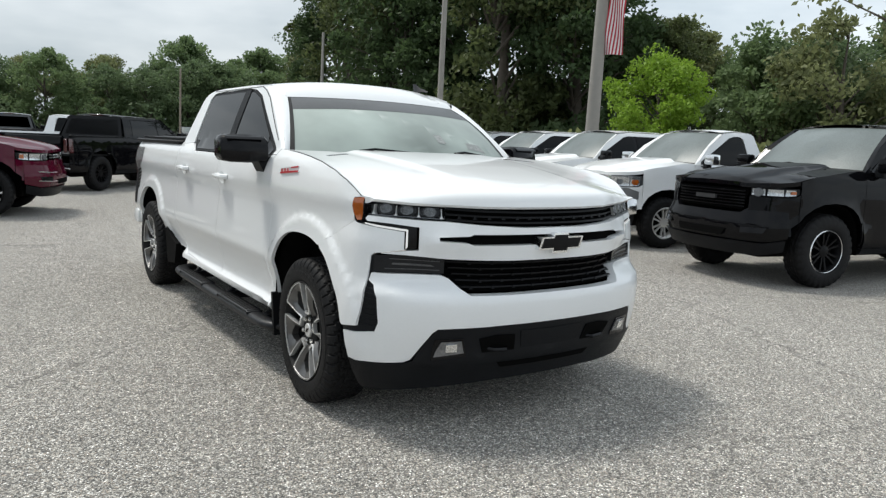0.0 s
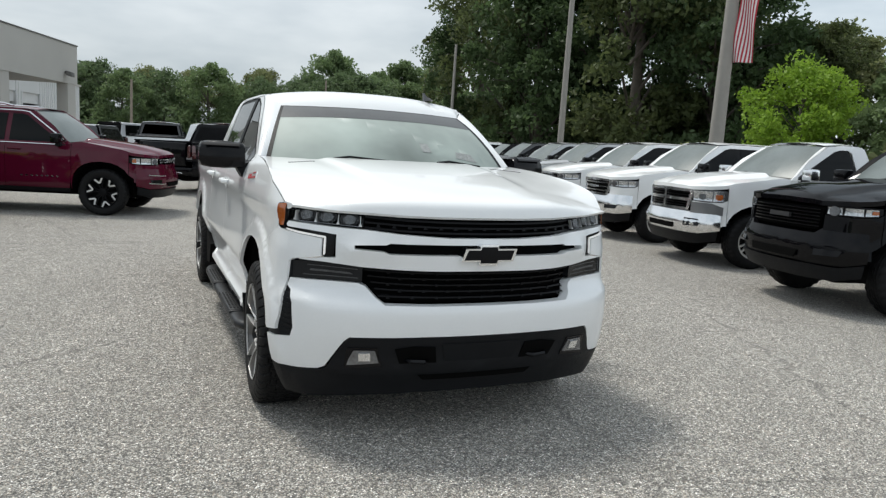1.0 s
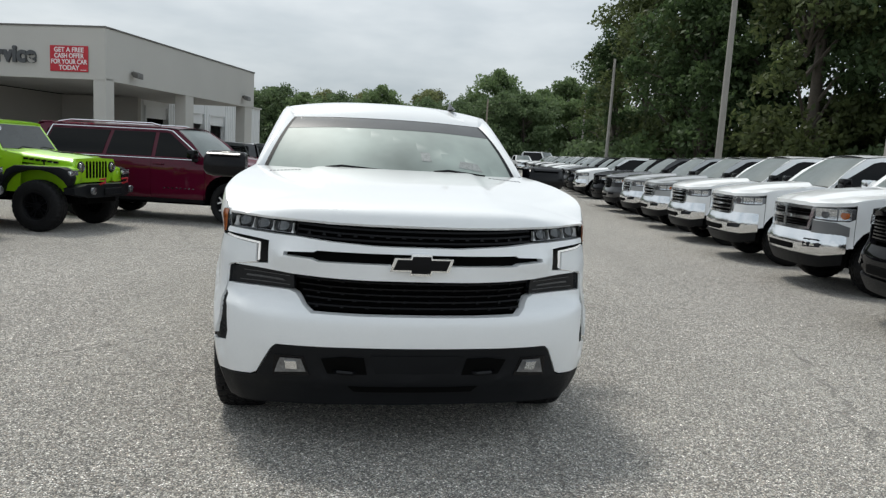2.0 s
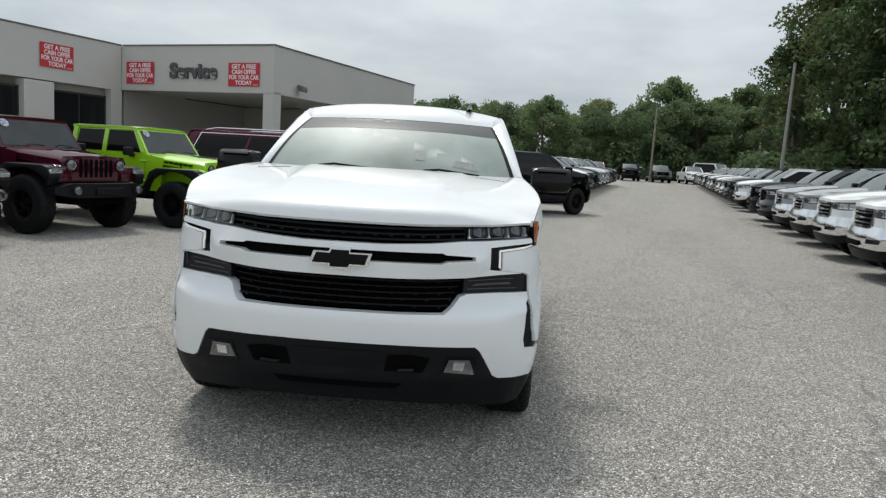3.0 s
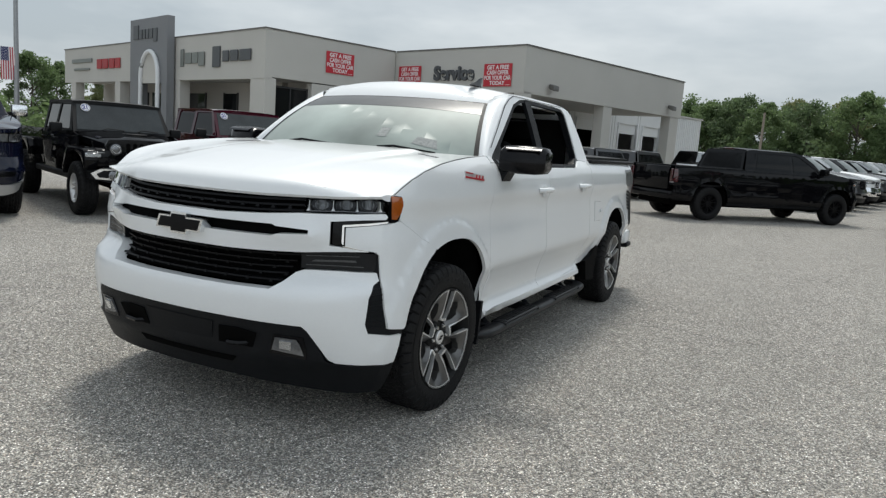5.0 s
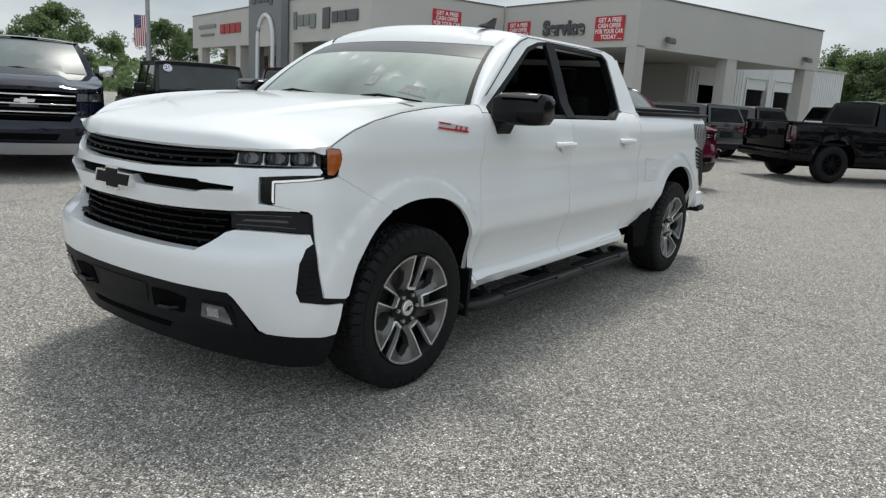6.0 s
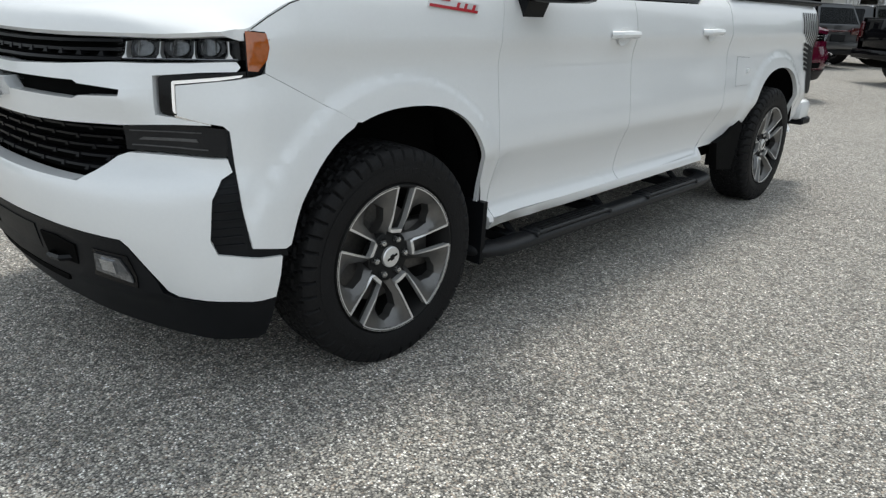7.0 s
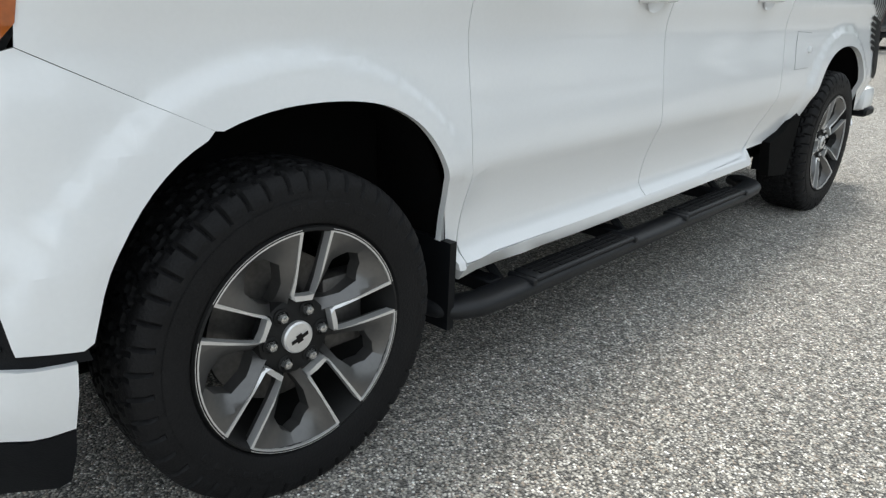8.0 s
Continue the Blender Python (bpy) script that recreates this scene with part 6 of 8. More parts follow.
def car(name, label, category, c, m=None, group=""):
    """A pickup or an SUV from its main sizes and trim."""
    g = dict(W=1.02, nose=0.98, L=3.67, tail=1.2, zb=0.47, zh=1.19, zbelt=1.36, zroof=1.96, R=0.41, cowl=0.45, wtop=1.12, cab=2.72, pickup=True, paint=WHITE, grille="bars", trim=CHROME, bumper=CHROME, wheel=SATIN, lip=None, rim=0.255, mirror=None, lower=PLASTIC, rise=0.0, hoodrise=0.19, lamp=HLENS, head="modern", amber=True, corner=None, spoke=None, winframe=None, band=None, roofrail=False, gw=0.60, gz0=0.86, regular=False, bz1=0.89, wide=0.062, vee=False)
    g.update(c)
    W, n, L, R, zb, zh, zt, zr = g["W"], g["nose"], g["L"], g["R"], g["zb"], g["zh"], g["zbelt"], g["zroof"]
    E = L + g["tail"]
    paint, up = g["paint"], g["rise"]
    r = root(name, label, category, m, group)
    plan = [(0, -n), (0.3 * W, -n + 0.015), (0.58 * W, -n + 0.07), (0.78 * W, -n + 0.16), (0.90 * W, -n + 0.28), (0.965 * W, -n + 0.46), (0.99 * W, -n + 0.62), (W, -0.15), (W, L * 0.5), (0.995 * W, L), (0.975 * W, E - 0.25), (0.93 * W, E - 0.04), (0.88 * W, E)]
    side = [(0.2, -0.1), (zb - 0.06, -0.07), (zb + 0.05, -0.01), (0.65, 0.0), (0.8, -0.008), (0.95, 0.004), (1.1, 0.0), (zt - 0.1, -0.012), (zt - 0.02, -0.035), (zt + 0.03, -0.07), (zt + 0.25, -0.14), (zr - 0.1, -0.235), (zr - 0.03, -0.275), (zr + 0.06, -0.34)]
    front = [(0.2, -0.14), (0.35, -0.06), (0.5, 0.01), (0.62, 0.02), (0.72, 0.0), (0.85, -0.015), (1.0, -0.02), (zh, -0.03), (zh + 0.08, -0.08), (zh + 0.3, -0.2)]
    sh = Shell(plan, side, front, (-n + 0.2, -n + 0.62), [(0.0, R + 0.02, R + 0.11, 0.1, 0.022), (L, R + 0.02, R + 0.11, 0.1, 0.022)])
    face = sh.face_fn()
    S, Y = sh.sx, sh.sy
    st = 0.11
    ydoor, ymid, yend = g["cowl"] + 0.06, g["cowl"] + 1.16, g["cab"] - 0.02
    if g["regular"]:
        ymid = yend
    ztop = lambda y: float(np.interp(y, [-n, -n + 0.45, -n + 0.6, g["cowl"] - 0.1, g["cowl"] + 0.2], [zh - 0.035, zh + 0.015, zh + 0.075, zh + g["hoodrise"] - 0.01, zt]))

    def bottom(y0, y1):
        pts = []
        for ya in (0.0, L):
            a = arch_line(ya, R, zb)
            if a[0][0] < y1 and a[-1][0] > y0:
                pts += [p for p in a if y0 < p[0] < y1]
        pts = [(y0, zb)] + pts + [(y1, zb)]
        if len(pts) > 2 and pts[1][1] > zb + 0.05 and pts[1][0] - y0 < 0.1:
            a = arch_line(0.0, R, zb)
            pts[0] = (y0, float(np.interp(y0, [p[0] for p in a], [p[1] for p in a])))
        return pts

    for sg in (1, -1):
        f = sh.side_fn(sg)
        cuts = [(-n + 0.50, ydoor, "front_wing"), (ydoor, ymid, "front_door"), (ymid, yend, "rear_door"), (yend, E - 0.03, "bed_side" if g["pickup"] else "rear_wing")]
        for a, b, nm in cuts:
            if b - a < 0.05:
                continue
            tops = [(b - 0.003, ztop(b))] + [(y, ztop(y)) for y in np.linspace(b, a, 7)[1:-1]] + [(a + 0.003, ztop(a))]
            p = bottom(a + 0.003, b - 0.003) + tops
            o = part(nm, drape(p, f, st, 0.025), paint, r)
            if "door" in nm:
                y = b - 0.16
                part("door_handle", tube([f(y - 0.1, zt - 0.13, 0.0), f(y - 0.08, zt - 0.125, 0.035), f(y + 0.08, zt - 0.125, 0.035), f(y + 0.1, zt - 0.13, 0.0)], 0.017, 6), paint, o)
        part("sill", drape([(R + 0.13, zb - 0.07), (L - R - 0.13, zb - 0.07), (L - R - 0.13, zb - 0.004), (R + 0.13, zb - 0.004)], f, 0.3, 0.06), g["lower"], r)
        # window band and pillars
        w0, w1, ce, zq = g["cowl"] + 0.18, g["wtop"] + 0.28, g["cab"], zr - 0.12
        end = E - 0.10 if not g["pickup"] else ce
        sl = (zq - zt) * (0.30 if g["pickup"] else 0.42)
        out = [(w0 - 0.14, zt - 0.01), (w0 - 0.02, zt + 0.06), ((w0 + w1) / 2 - 0.17, (zt + zq) / 2 + 0.05), (w1 - 0.2, zq + 0.035), (w1 + 0.05, zq + 0.07), (end - sl - 0.1, zq + 0.07), (end - sl, zq + 0.03), (end - 0.01, zt + 0.05), (end, zt - 0.01)]
        inn = [(end - 0.30, zt - 0.01), (end - 0.31 - sl * 0.45, zq - 0.04), (end - 0.37 - sl * 0.5, zq), (w1 + 0.02, zq), (w1 - 0.1, zq - 0.03), (w0 + 0.02, zt + 0.05), (w0 - 0.02, zt - 0.01)]
        part("roof_rail", drape(out + inn, f, st, 0.02, vstep=0.05), g["band"] or paint, r)
        win = [(w0 - 0.03, zt - 0.02), (end - 0.28, zt - 0.02), (end - 0.35 - sl * 0.5, zq + 0.012), (w1, zq + 0.012), (w1 - 0.12, zq - 0.01)]
        part("window_frame", drape(win, lambda u, v, w: f(u, v, w - 0.014), 0.3, 0.0, vstep=0.05), g["winframe"] or GLOSSB, r)
        q = 0.05
        panes = [((w0 + 0.06, zt + 0.012), (min(ymid - 0.05, end - 0.33), zt + 0.012), (min(ymid - 0.07, end - 0.38 - sl * 0.45), zq - 0.02), (w1 - 0.02, zq - 0.02), (w1 - 0.1, zq - 0.045)), ((ymid + 0.03, zt + 0.012), (min(yend, end - 0.33) - 0.02, zt + 0.012), (min(yend - 0.12, end - 0.4 - sl * 0.45), zq - 0.02), (ymid + 0.01, zq - 0.02))]
        if not g["pickup"]:
            panes.append(((yend + 0.06, zt + 0.012), (end - 0.36, zt + 0.012), (end - 0.42 - sl * 0.45, zq - 0.02), (yend - 0.04, zq - 0.02)))
        if g["regular"]:
            panes = panes[:1]
        for pn in panes:
            part("side_window", drape(list(pn), lambda u, v, w: f(u, v, w - 0.006), 0.25, 0.004, vstep=0.05), DGLASS, r, "dark side window")
        part("window_trim", drape([(w0 - 0.02, zt - 0.03), (end - 0.28, zt - 0.03), (end - 0.28, zt - 0.018), (w0 - 0.02, zt - 0.018)], lambda u, v, w: f(u, v, w + 0.004), 0.3, 0.01), g["trim"], r)
        if g["winframe"]:
            part("window_trim", drape([(w1 - 0.12, zq + 0.012), (w1, zq + 0.03), (end - 0.4 - sl * 0.5, zq + 0.03), (end - 0.3, zt - 0.02), (end - 0.28, zt - 0.02), (end - 0.38 - sl * 0.5, zq + 0.044), (w1, zq + 0.044), (w1 - 0.14, zq + 0.024), (w0 - 0.04, zt + 0.035), (w0 - 0.02, zt + 0.03)], lambda u, v, w: f(u, v, w + 0.005), 0.2, 0.008), g["trim"], r)
        # wheel housings
        for ya in (0.0, L):
            bm = bmesh.new()
            rows = [[bm.verts.new((sg * x, y, z)) for x in (W - 0.075, 0.4)] for y, z in arch_line(ya, R, 0.38)]
            for a, b in zip(rows, rows[1:]):
                bm.faces.new((a[0], a[1], b[1], b[0]))
            bm.faces.new([q[1] for q in rows])
            part("wheel_housing", bm, LINER, r)
        # mirror
        mx = [sg * (W - 0.05), sg * (W + 0.22)]
        mi = part("mirror", box(min(mx[0] + sg * 0.05, mx[1]), max(mx[0] + sg * 0.05, mx[1]), ydoor + 0.12, ydoor + 0.27, zt + 0.0, zt + 0.17, 0.03, 2), g["mirror"] or GLOSSB, r)
        part("mirror_arm", box(min(mx[0], mx[0] + sg * 0.12), max(mx[0], mx[0] + sg * 0.12), ydoor + 0.15, ydoor + 0.24, zt - 0.06, zt + 0.06, 0.015, 1), PLASTIC, mi)
        # headlamp
        gw = g["gw"]
        wr = lambda s, z, w: sh.pos(sg * s, z, w)
        tall = g["head"] == "classic"
        z0 = zh - (0.225 if tall else 0.185) + up
        hi = zh - 0.05
        ye = -n + 0.492
        hl = [(S(gw + 0.035), z0 + 0.012), (S(0.86 * W), z0), (Y(ye - 0.06), z0 + 0.012), (Y(ye), z0 + 0.045), (Y(ye), hi), (S(0.86 * W), hi + 0.004), (S(gw + 0.03), hi)]
        h = part("headlamp", drape(hl, lambda s, z, w: wr(s, z, w - 0.018), 0.08, 0.04), LENS if paint in (WHITE, SILVER) else GLOSSB, r, "headlamp with bright reflector")
        sa, sb = S(gw + 0.05), Y(ye - 0.03)
        k = lambda q: sa + q * (sb - sa)
        zl = lambda q: z0 + 0.018 + 0.012 * max(0.0, q - 0.7) / 0.3
        lens = [(0.0, 0.30), (0.34, 0.70), (0.73, 0.97)] if not tall else [(0.0, 0.62), (0.65, 0.97)]
        for i, (qa, qb) in enumerate(lens):
            last = i == len(lens) - 1
            part("reflector", drape([(k(qa), zl(qa)), (k(qb), zl(qb)), (k(qb - 0.01), hi - 0.014), (k(qa + 0.01), hi - 0.014)], lambda s, z, w: wr(s, z, w + 0.003 - 0.012 * math.sin((z - z0) * 30)), 0.04, 0.02), g["lamp"], h)
            if i == 0 or tall:
                cx, cz = k((qa + qb) / 2), (z0 + hi) / 2
                part("lamp_bowl", drape([(cx + 0.055 * math.cos(t), cz + 0.052 * math.sin(t)) for t in np.linspace(0, 2 * math.pi, 13)[:-1]], lambda s, z, w: wr(s, z, w + 0.008), 0.05, 0.01), LENS if not (tall and last) else AMBER, h, "round lamp bowl")
            if last and not tall and g["amber"]:
                part("corner_lamp", drape([(k(qb - 0.13), zl(qb) + 0.012), (k(qb - 0.01), zl(qb) + 0.016), (k(qb - 0.015), hi - 0.03), (k(qb - 0.12), hi - 0.03)], lambda s, z, w: wr(s, z, w + 0.01), 0.05, 0.01), AMBER, h, "amber corner lamp")
        # front corner below the lamp
        yc = -n + 0.494
        za = max([p[1] for p in arch_line(0.0, R, zb) if p[0] < yc + 0.01] + [0.62])
        cp = [(S(gw + 0.03), 0.62), (Y(-R - 0.125), 0.62), (Y(-R - 0.125), max(0.63, za - 0.05)), (Y(yc), za + 0.012), (Y(yc), z0 + 0.04), (Y(ye - 0.06), z0 + 0.007), (S(0.86 * W), z0 - 0.005), (S(gw + 0.03), z0 + 0.006)]
        part("corner_panel", drape(cp, wr, 0.07, 0.03), paint, r)
        if g["corner"]:
            part("bumper_cover", drape([(S(gw + 0.03), 0.78), (Y(-R - 0.13), 0.78), (Y(-R - 0.13), 0.90), (S(0.90 * W), z0 - 0.012), (S(gw + 0.03), z0 - 0.006)], lambda s, z, w: wr(s, z, w + 0.008), 0.07, 0.03), g["corner"], r, "grey bumper cover")
        # tail lamp
        part("tail_lamp", drape([(E - 0.12, zt - 0.40), (E - 0.02, zt - 0.40), (E - 0.02, zt - 0.08), (E - 0.10, zt - 0.08)], lambda u, v, w: f(u, v, w + 0.008), 0.1, 0.03), TAIL, r, "red tail lamp")
        part("tail_lamp", box(*sorted((sg * W * 0.79, sg * W * 0.875)), E - 0.04, E + 0.005, zt - 0.40, zt - 0.08, 0.015, 1), TAIL, r)
        part("fog_lamp", drape([(S(0.58 * W), 0.60 + up), (S(0.80 * W), 0.61 + up), (S(0.83 * W), 0.68 + up), (S(0.78 * W), 0.715 + up), (S(0.58 * W), 0.715 + up)], lambda s, z, w: wr(s, z, w + 0.038), 0.1, 0.02), GLOSSB if g["bumper"] is not CHROME else SMOKE, r)
    # hood
    he = lambda y: abs(sh.pos(Y(y), ztop(y)).x) - 0.006
    pl = [(x, sh.pos(S(x), zh).y) for x in np.linspace(0, 0.88 * W, 12)] + [(he(y), y) for y in np.linspace(-n + 0.55, g["cowl"] + 0.02, 6)] + [(0.5, g["cowl"] - 0.02), (0, g["cowl"] - 0.06)]

    def hz(x, y):
        d = max(0.0, y + n - 0.07 * (x / 0.6) ** 2)
        z = zh + (g["hoodrise"] + 0.02) * min(1.0, d / (n + g["cowl"])) ** 0.6 - 0.045 * max(0.0, 1 - d / 0.11) ** 2
        e = min(1.0, abs(x) / W) ** 3
        q = min(1.0, max(0.0, (0.55 - abs(x)) / 0.1))
        return z * (1 - e) + min(z, ztop(y)) * e + 0.045 * q * q * (3 - 2 * q) * min(1, 0.25 + 1.5 * d)

    part("hood", drape([(-x, y) for x, y in reversed(pl[1:-1])] + pl, lambda x, y, w: Vector((x, y, hz(x, y) + w)), 0.09, 0.05), paint, r)
    # grille
    gw, g0 = g["gw"], g["gz0"] + up
    top = zh - 0.075
    G = mir([(gw - 0.06, g0), (gw + 0.01, top)])
    gr = part("grille", drape(G, lambda x, z, w: face(x, z, w - 0.035), 0.15, 0.0), DARK, r, "dark grille")
    tm = g["trim"]
    if g["grille"] in ("bars", "cross"):
        for e0, e1 in (((-gw + 0.06, g0 - 0.03), (gw - 0.06, g0 + 0.012)), ((-gw - 0.01, top - 0.012), (gw + 0.01, top + 0.03))):
            part("grille_surround", drape([(e0[0], e0[1]), (e1[0], e0[1]), (e1[0], e1[1]), (e0[0], e1[1])], lambda x, z, w: face(x, z, w + 0.014), 0.12, 0.04), tm, gr)
        for s in (1, -1):
            part("grille_surround", drape([(s * (gw - 0.06), g0 - 0.02), (s * (gw - 0.01), g0 - 0.02), (s * (gw + 0.055), top + 0.02), (s * (gw + 0.0), top + 0.02)], lambda x, z, w: face(x, z, w + 0.012), 0.08, 0.04), tm, gr)
    if g["grille"] == "cross":
        part("grille_bar", drape(mir([(gw, (g0 + top) / 2 - 0.022), (gw, (g0 + top) / 2 + 0.022)]), lambda x, z, w: face(x, z, w + 0.01), 0.12, 0.04), tm, gr)
        part("grille_bar", drape([(-0.035, g0), (0.035, g0), (0.035, top), (-0.035, top)], lambda x, z, w: face(x, z, w + 0.012), 0.12, 0.04), tm, gr)
    k = 3 if g["grille"] == "bars" else 6
    for i in range(k):
        z = g0 + 0.02 + (top - g0 - 0.03) * (i + 0.5) / k
        hgt = 0.012 if g["grille"] == "bars" else 0.007
        if g["grille"] == "seven":
            break
        part("grille_slat", drape(mir([(gw - 0.03, z - hgt), (gw - 0.03, z + hgt)]), lambda x, zz, w: face(x, zz, w - 0.01), 0.15, 0.02), tm if g["grille"] == "bars" else GLOSSB, gr)
    if g["grille"] == "seven":
        for i in range(-3, 4):
            x = i * 2 * gw / 7.2
            part("grille_frame", drape([(x - 0.065, g0), (x + 0.065, g0), (x + 0.065, top), (x - 0.065, top)], lambda u, z, w: face(u, z, w - 0.012), 0.1, 0.02), CHROME, gr)
            part("grille_slot", drape([(x - 0.05, g0 + 0.02), (x + 0.05, g0 + 0.02), (x + 0.05, top - 0.02), (x - 0.05, top - 0.02)], lambda u, z, w: face(u, z, w - 0.006), 0.1, 0.02), DARK, gr)
    part("nameplate", drape([(-0.17, (g0 + top) / 2 - 0.02), (0.17, (g0 + top) / 2 - 0.02), (0.17, (g0 + top) / 2 + 0.03), (-0.17, (g0 + top) / 2 + 0.03)], lambda x, z, w: face(x, z, w + 0.018), 0.2, 0.03), GREY if tm is not CHROME else CHROME, gr)
    # fascia under the grille, bumper, lower lip
    part("fascia", drape(mir([(gw + 0.03, 0.74 + up), (gw + 0.03, g0 - 0.03)]), face, 0.12, 0.03), g["corner"] or paint, r)
    bz0, bz1 = 0.48 + up, g["bz1"] + up
    gb = min(bz1, g0 - 0.035)
    bp = [(S(0.4), bz0 + 0.02), (S(0.8 * W), bz0 + 0.02), (Y(-R - 0.16), bz0 + 0.08), (Y(-R - 0.16), bz1 - 0.03), (S(0.9 * W), bz1), (S(gw + 0.02), bz1 - 0.005), (S(gw - 0.06), gb), (S(0.4), gb)]
    part("bumper", drape([(-s, z) for s, z in reversed(bp)] + bp, lambda s, z, w: sh.pos(s, z, w + 0.048 - 0.30 * abs(z - (bz0 * 0.45 + bz1 * 0.55))), 0.07, 0.06), g["bumper"], r, "front bumper")
    # slot painted as a near-black patch on the bumper's surface
    part("bumper_slot", drape(mir([(0.36, bz0 + 0.06), (0.40, bz0 + 0.14)]), lambda x, z, w: face(x, z, w + 0.036), 0.15, 0.02), DARK, r)
    lp = [(S(0.4), 0.33 + up), (S(0.75 * W), 0.34 + up), (Y(-R - 0.18), 0.40 + up), (Y(-R - 0.18), bz0 + 0.06), (S(0.8 * W), bz0 + 0.01), (S(0.4), bz0 + 0.01)]
    part("lower_lip", drape([(-s, z) for s, z in reversed(lp)] + lp, lambda s, z, w: sh.pos(s, z, w + 0.01), 0.12, 0.05), g["lower"], r)
    # windshield, pillars, roof
    wb, wt = W - 0.16, W - 0.33
    zq = zr - 0.11

    def ws(u, v, w=0.0):
        a = abs(u)
        y0, z0 = g["cowl"] - 0.06 + 0.2 * a**2.2, zt + 0.02 - 0.02 * a * a
        y1, z1 = g["wtop"] + 0.08 * a * a, zq + 0.05 - 0.02 * a * a
        b = 0.035 * 4 * v * (1 - v)
        return Vector((u * (wb + (wt - wb) * v), y0 + (y1 - y0) * v - 0.55 * (b + w), z0 + (z1 - z0) * v + 0.83 * (b + w)))

    part("windshield", drape([(-1, 0), (1, 0), (1, 1), (-1, 1)], ws, 0.2, 0.0), PGLASS, r, "windshield with the sky's reflection painted in pale grey")
    part("windshield_seal", drape([(-1.0, -0.05), (1.0, -0.05), (1.0, 0.03), (-1.0, 0.03)], lambda u, v, w: ws(u, v, w + 0.003), 0.25, 0.0), PLASTIC, r)
    part("wiper", tube([ws(-0.5, 0.02, 0.02), ws(-0.1, 0.07, 0.02), ws(0.1, 0.05, 0.015)], 0.009, 5), PLASTIC, r)
    for sg in (1, -1):
        f = sh.side_fn(sg)
        w0, w1 = g["cowl"] + 0.18, g["wtop"] + 0.28
        oy = [w0 - 0.14, w0 - 0.02, (w0 + w1) / 2 - 0.17, w1 - 0.2, w1 + 0.05]
        oz = [zt - 0.01, zt + 0.06, (zt + zq) / 2 + 0.05, zq + 0.035, zq + 0.07]
        t = np.linspace(0, 1, 9)
        part("a_pillar", bridge([ws(sg, v) for v in t], [f(float(np.interp(q, np.linspace(0, 1, 5), oy)), float(np.interp(q, np.linspace(0, 1, 5), oz)), 0.0) for q in t], 2), paint, r)
    end = g["cab"] if g["pickup"] else E - 0.10
    sl = (zq - zt) * (0.30 if g["pickup"] else 0.42)
    e1 = end - sl - 0.05

    def top_fn(u, v, w=0.0):
        a = abs(u)
        y = (g["wtop"] + 0.08 * a * a) * (1 - v) + e1 * v
        zz = float(np.interp(y, [g["wtop"], g["wtop"] + 0.3, e1 - 0.15, e1], [zq + 0.045, zq + 0.07, zq + 0.07, zq + 0.045]))
        x = abs(sh.pos(Y(max(y, g["wtop"] + 0.1)), zz).x) + 0.004
        if v < 0.12:
            x = wt + (x - wt) * v / 0.12
        return Vector((u * x, y, zz + 0.045 * (1 - a**2.4) + w))

    part("roof", drape([(-1, 0), (1, 0), (1, 1), (-1, 1)], top_fn, 0.16, 0.0, vstep=0.06), g["band"] or paint, r)
    if g["roofrail"]:
        for s in (1, -1):
            part("roof_rack", tube([top_fn(s * 0.9, 0.14, 0.02), top_fn(s * 0.9, 0.2, 0.06), top_fn(s * 0.9, 0.8, 0.06), top_fn(s * 0.9, 0.9, 0.01)], 0.02, 6), g["trim"], r)
    # back
    if g["pickup"]:
        part("cab_back", prism([(-W + 0.12, zt - 0.1), (W - 0.12, zt - 0.1), (W - 0.29, zq + 0.05), (-W + 0.29, zq + 0.05)], lambda x, z, w: Vector((x, g["cab"] - 0.01 - 0.3 * (z - zt) - w, z)), 0.03), paint, r)
        part("rear_glass", prism([(-W + 0.25, zt + 0.04), (W - 0.25, zt + 0.04), (W - 0.36, zq - 0.03), (-W + 0.36, zq - 0.03)], lambda x, z, w: Vector((x, g["cab"] + 0.01 - 0.3 * (z - zt) - w, z)), 0.01), DGLASS, r)
        part("brake_lamp", box(-0.2, 0.2, g["cab"] - 0.26, g["cab"] - 0.2, zq + 0.06, zq + 0.1, 0.01, 1), TAIL, r)
        part("bed_floor", box(-W + 0.1, W - 0.1, g["cab"] + 0.02, E - 0.06, 0.85, 0.9), PLASTIC, r)
        for s in (1, -1):
            part("bed_rail", box(*sorted((s * (W - 0.14), s * (W - 0.04))), g["cab"] + 0.03, E - 0.08, zt - 0.03, zt + 0.012, 0.008, 1), PLASTIC, r)
        part("tailgate", box(-W * 0.72, W * 0.72, E - 0.07, E - 0.005, 0.72, zt - 0.02, 0.02, 2), paint, r)
    else:
        part("tailgate", prism([(-W * 0.87, 0.62), (W * 0.87, 0.62), (W * 0.9, zt), (-W * 0.9, zt)], lambda x, z, w: Vector((x, E - 0.075 - w, z)), 0.06), paint, r)
        part("rear_glass", prism([(-W * 0.80, zt + 0.03), (W * 0.80, zt + 0.03), (W * 0.66, zq - 0.01), (-W * 0.66, zq - 0.01)], lambda x, z, w: Vector((x, E - 0.03 - (z - zt) * 0.40 - w, z)), 0.01), DGLASS, r)
        part("tail_panel", prism([(-W * 0.88, zt - 0.02), (W * 0.88, zt - 0.02), (W * 0.70, zq + 0.07), (-W * 0.70, zq + 0.07)], lambda x, z, w: Vector((x, E - 0.05 - (z - zt) * 0.40 - w, z)), 0.03), paint, r)
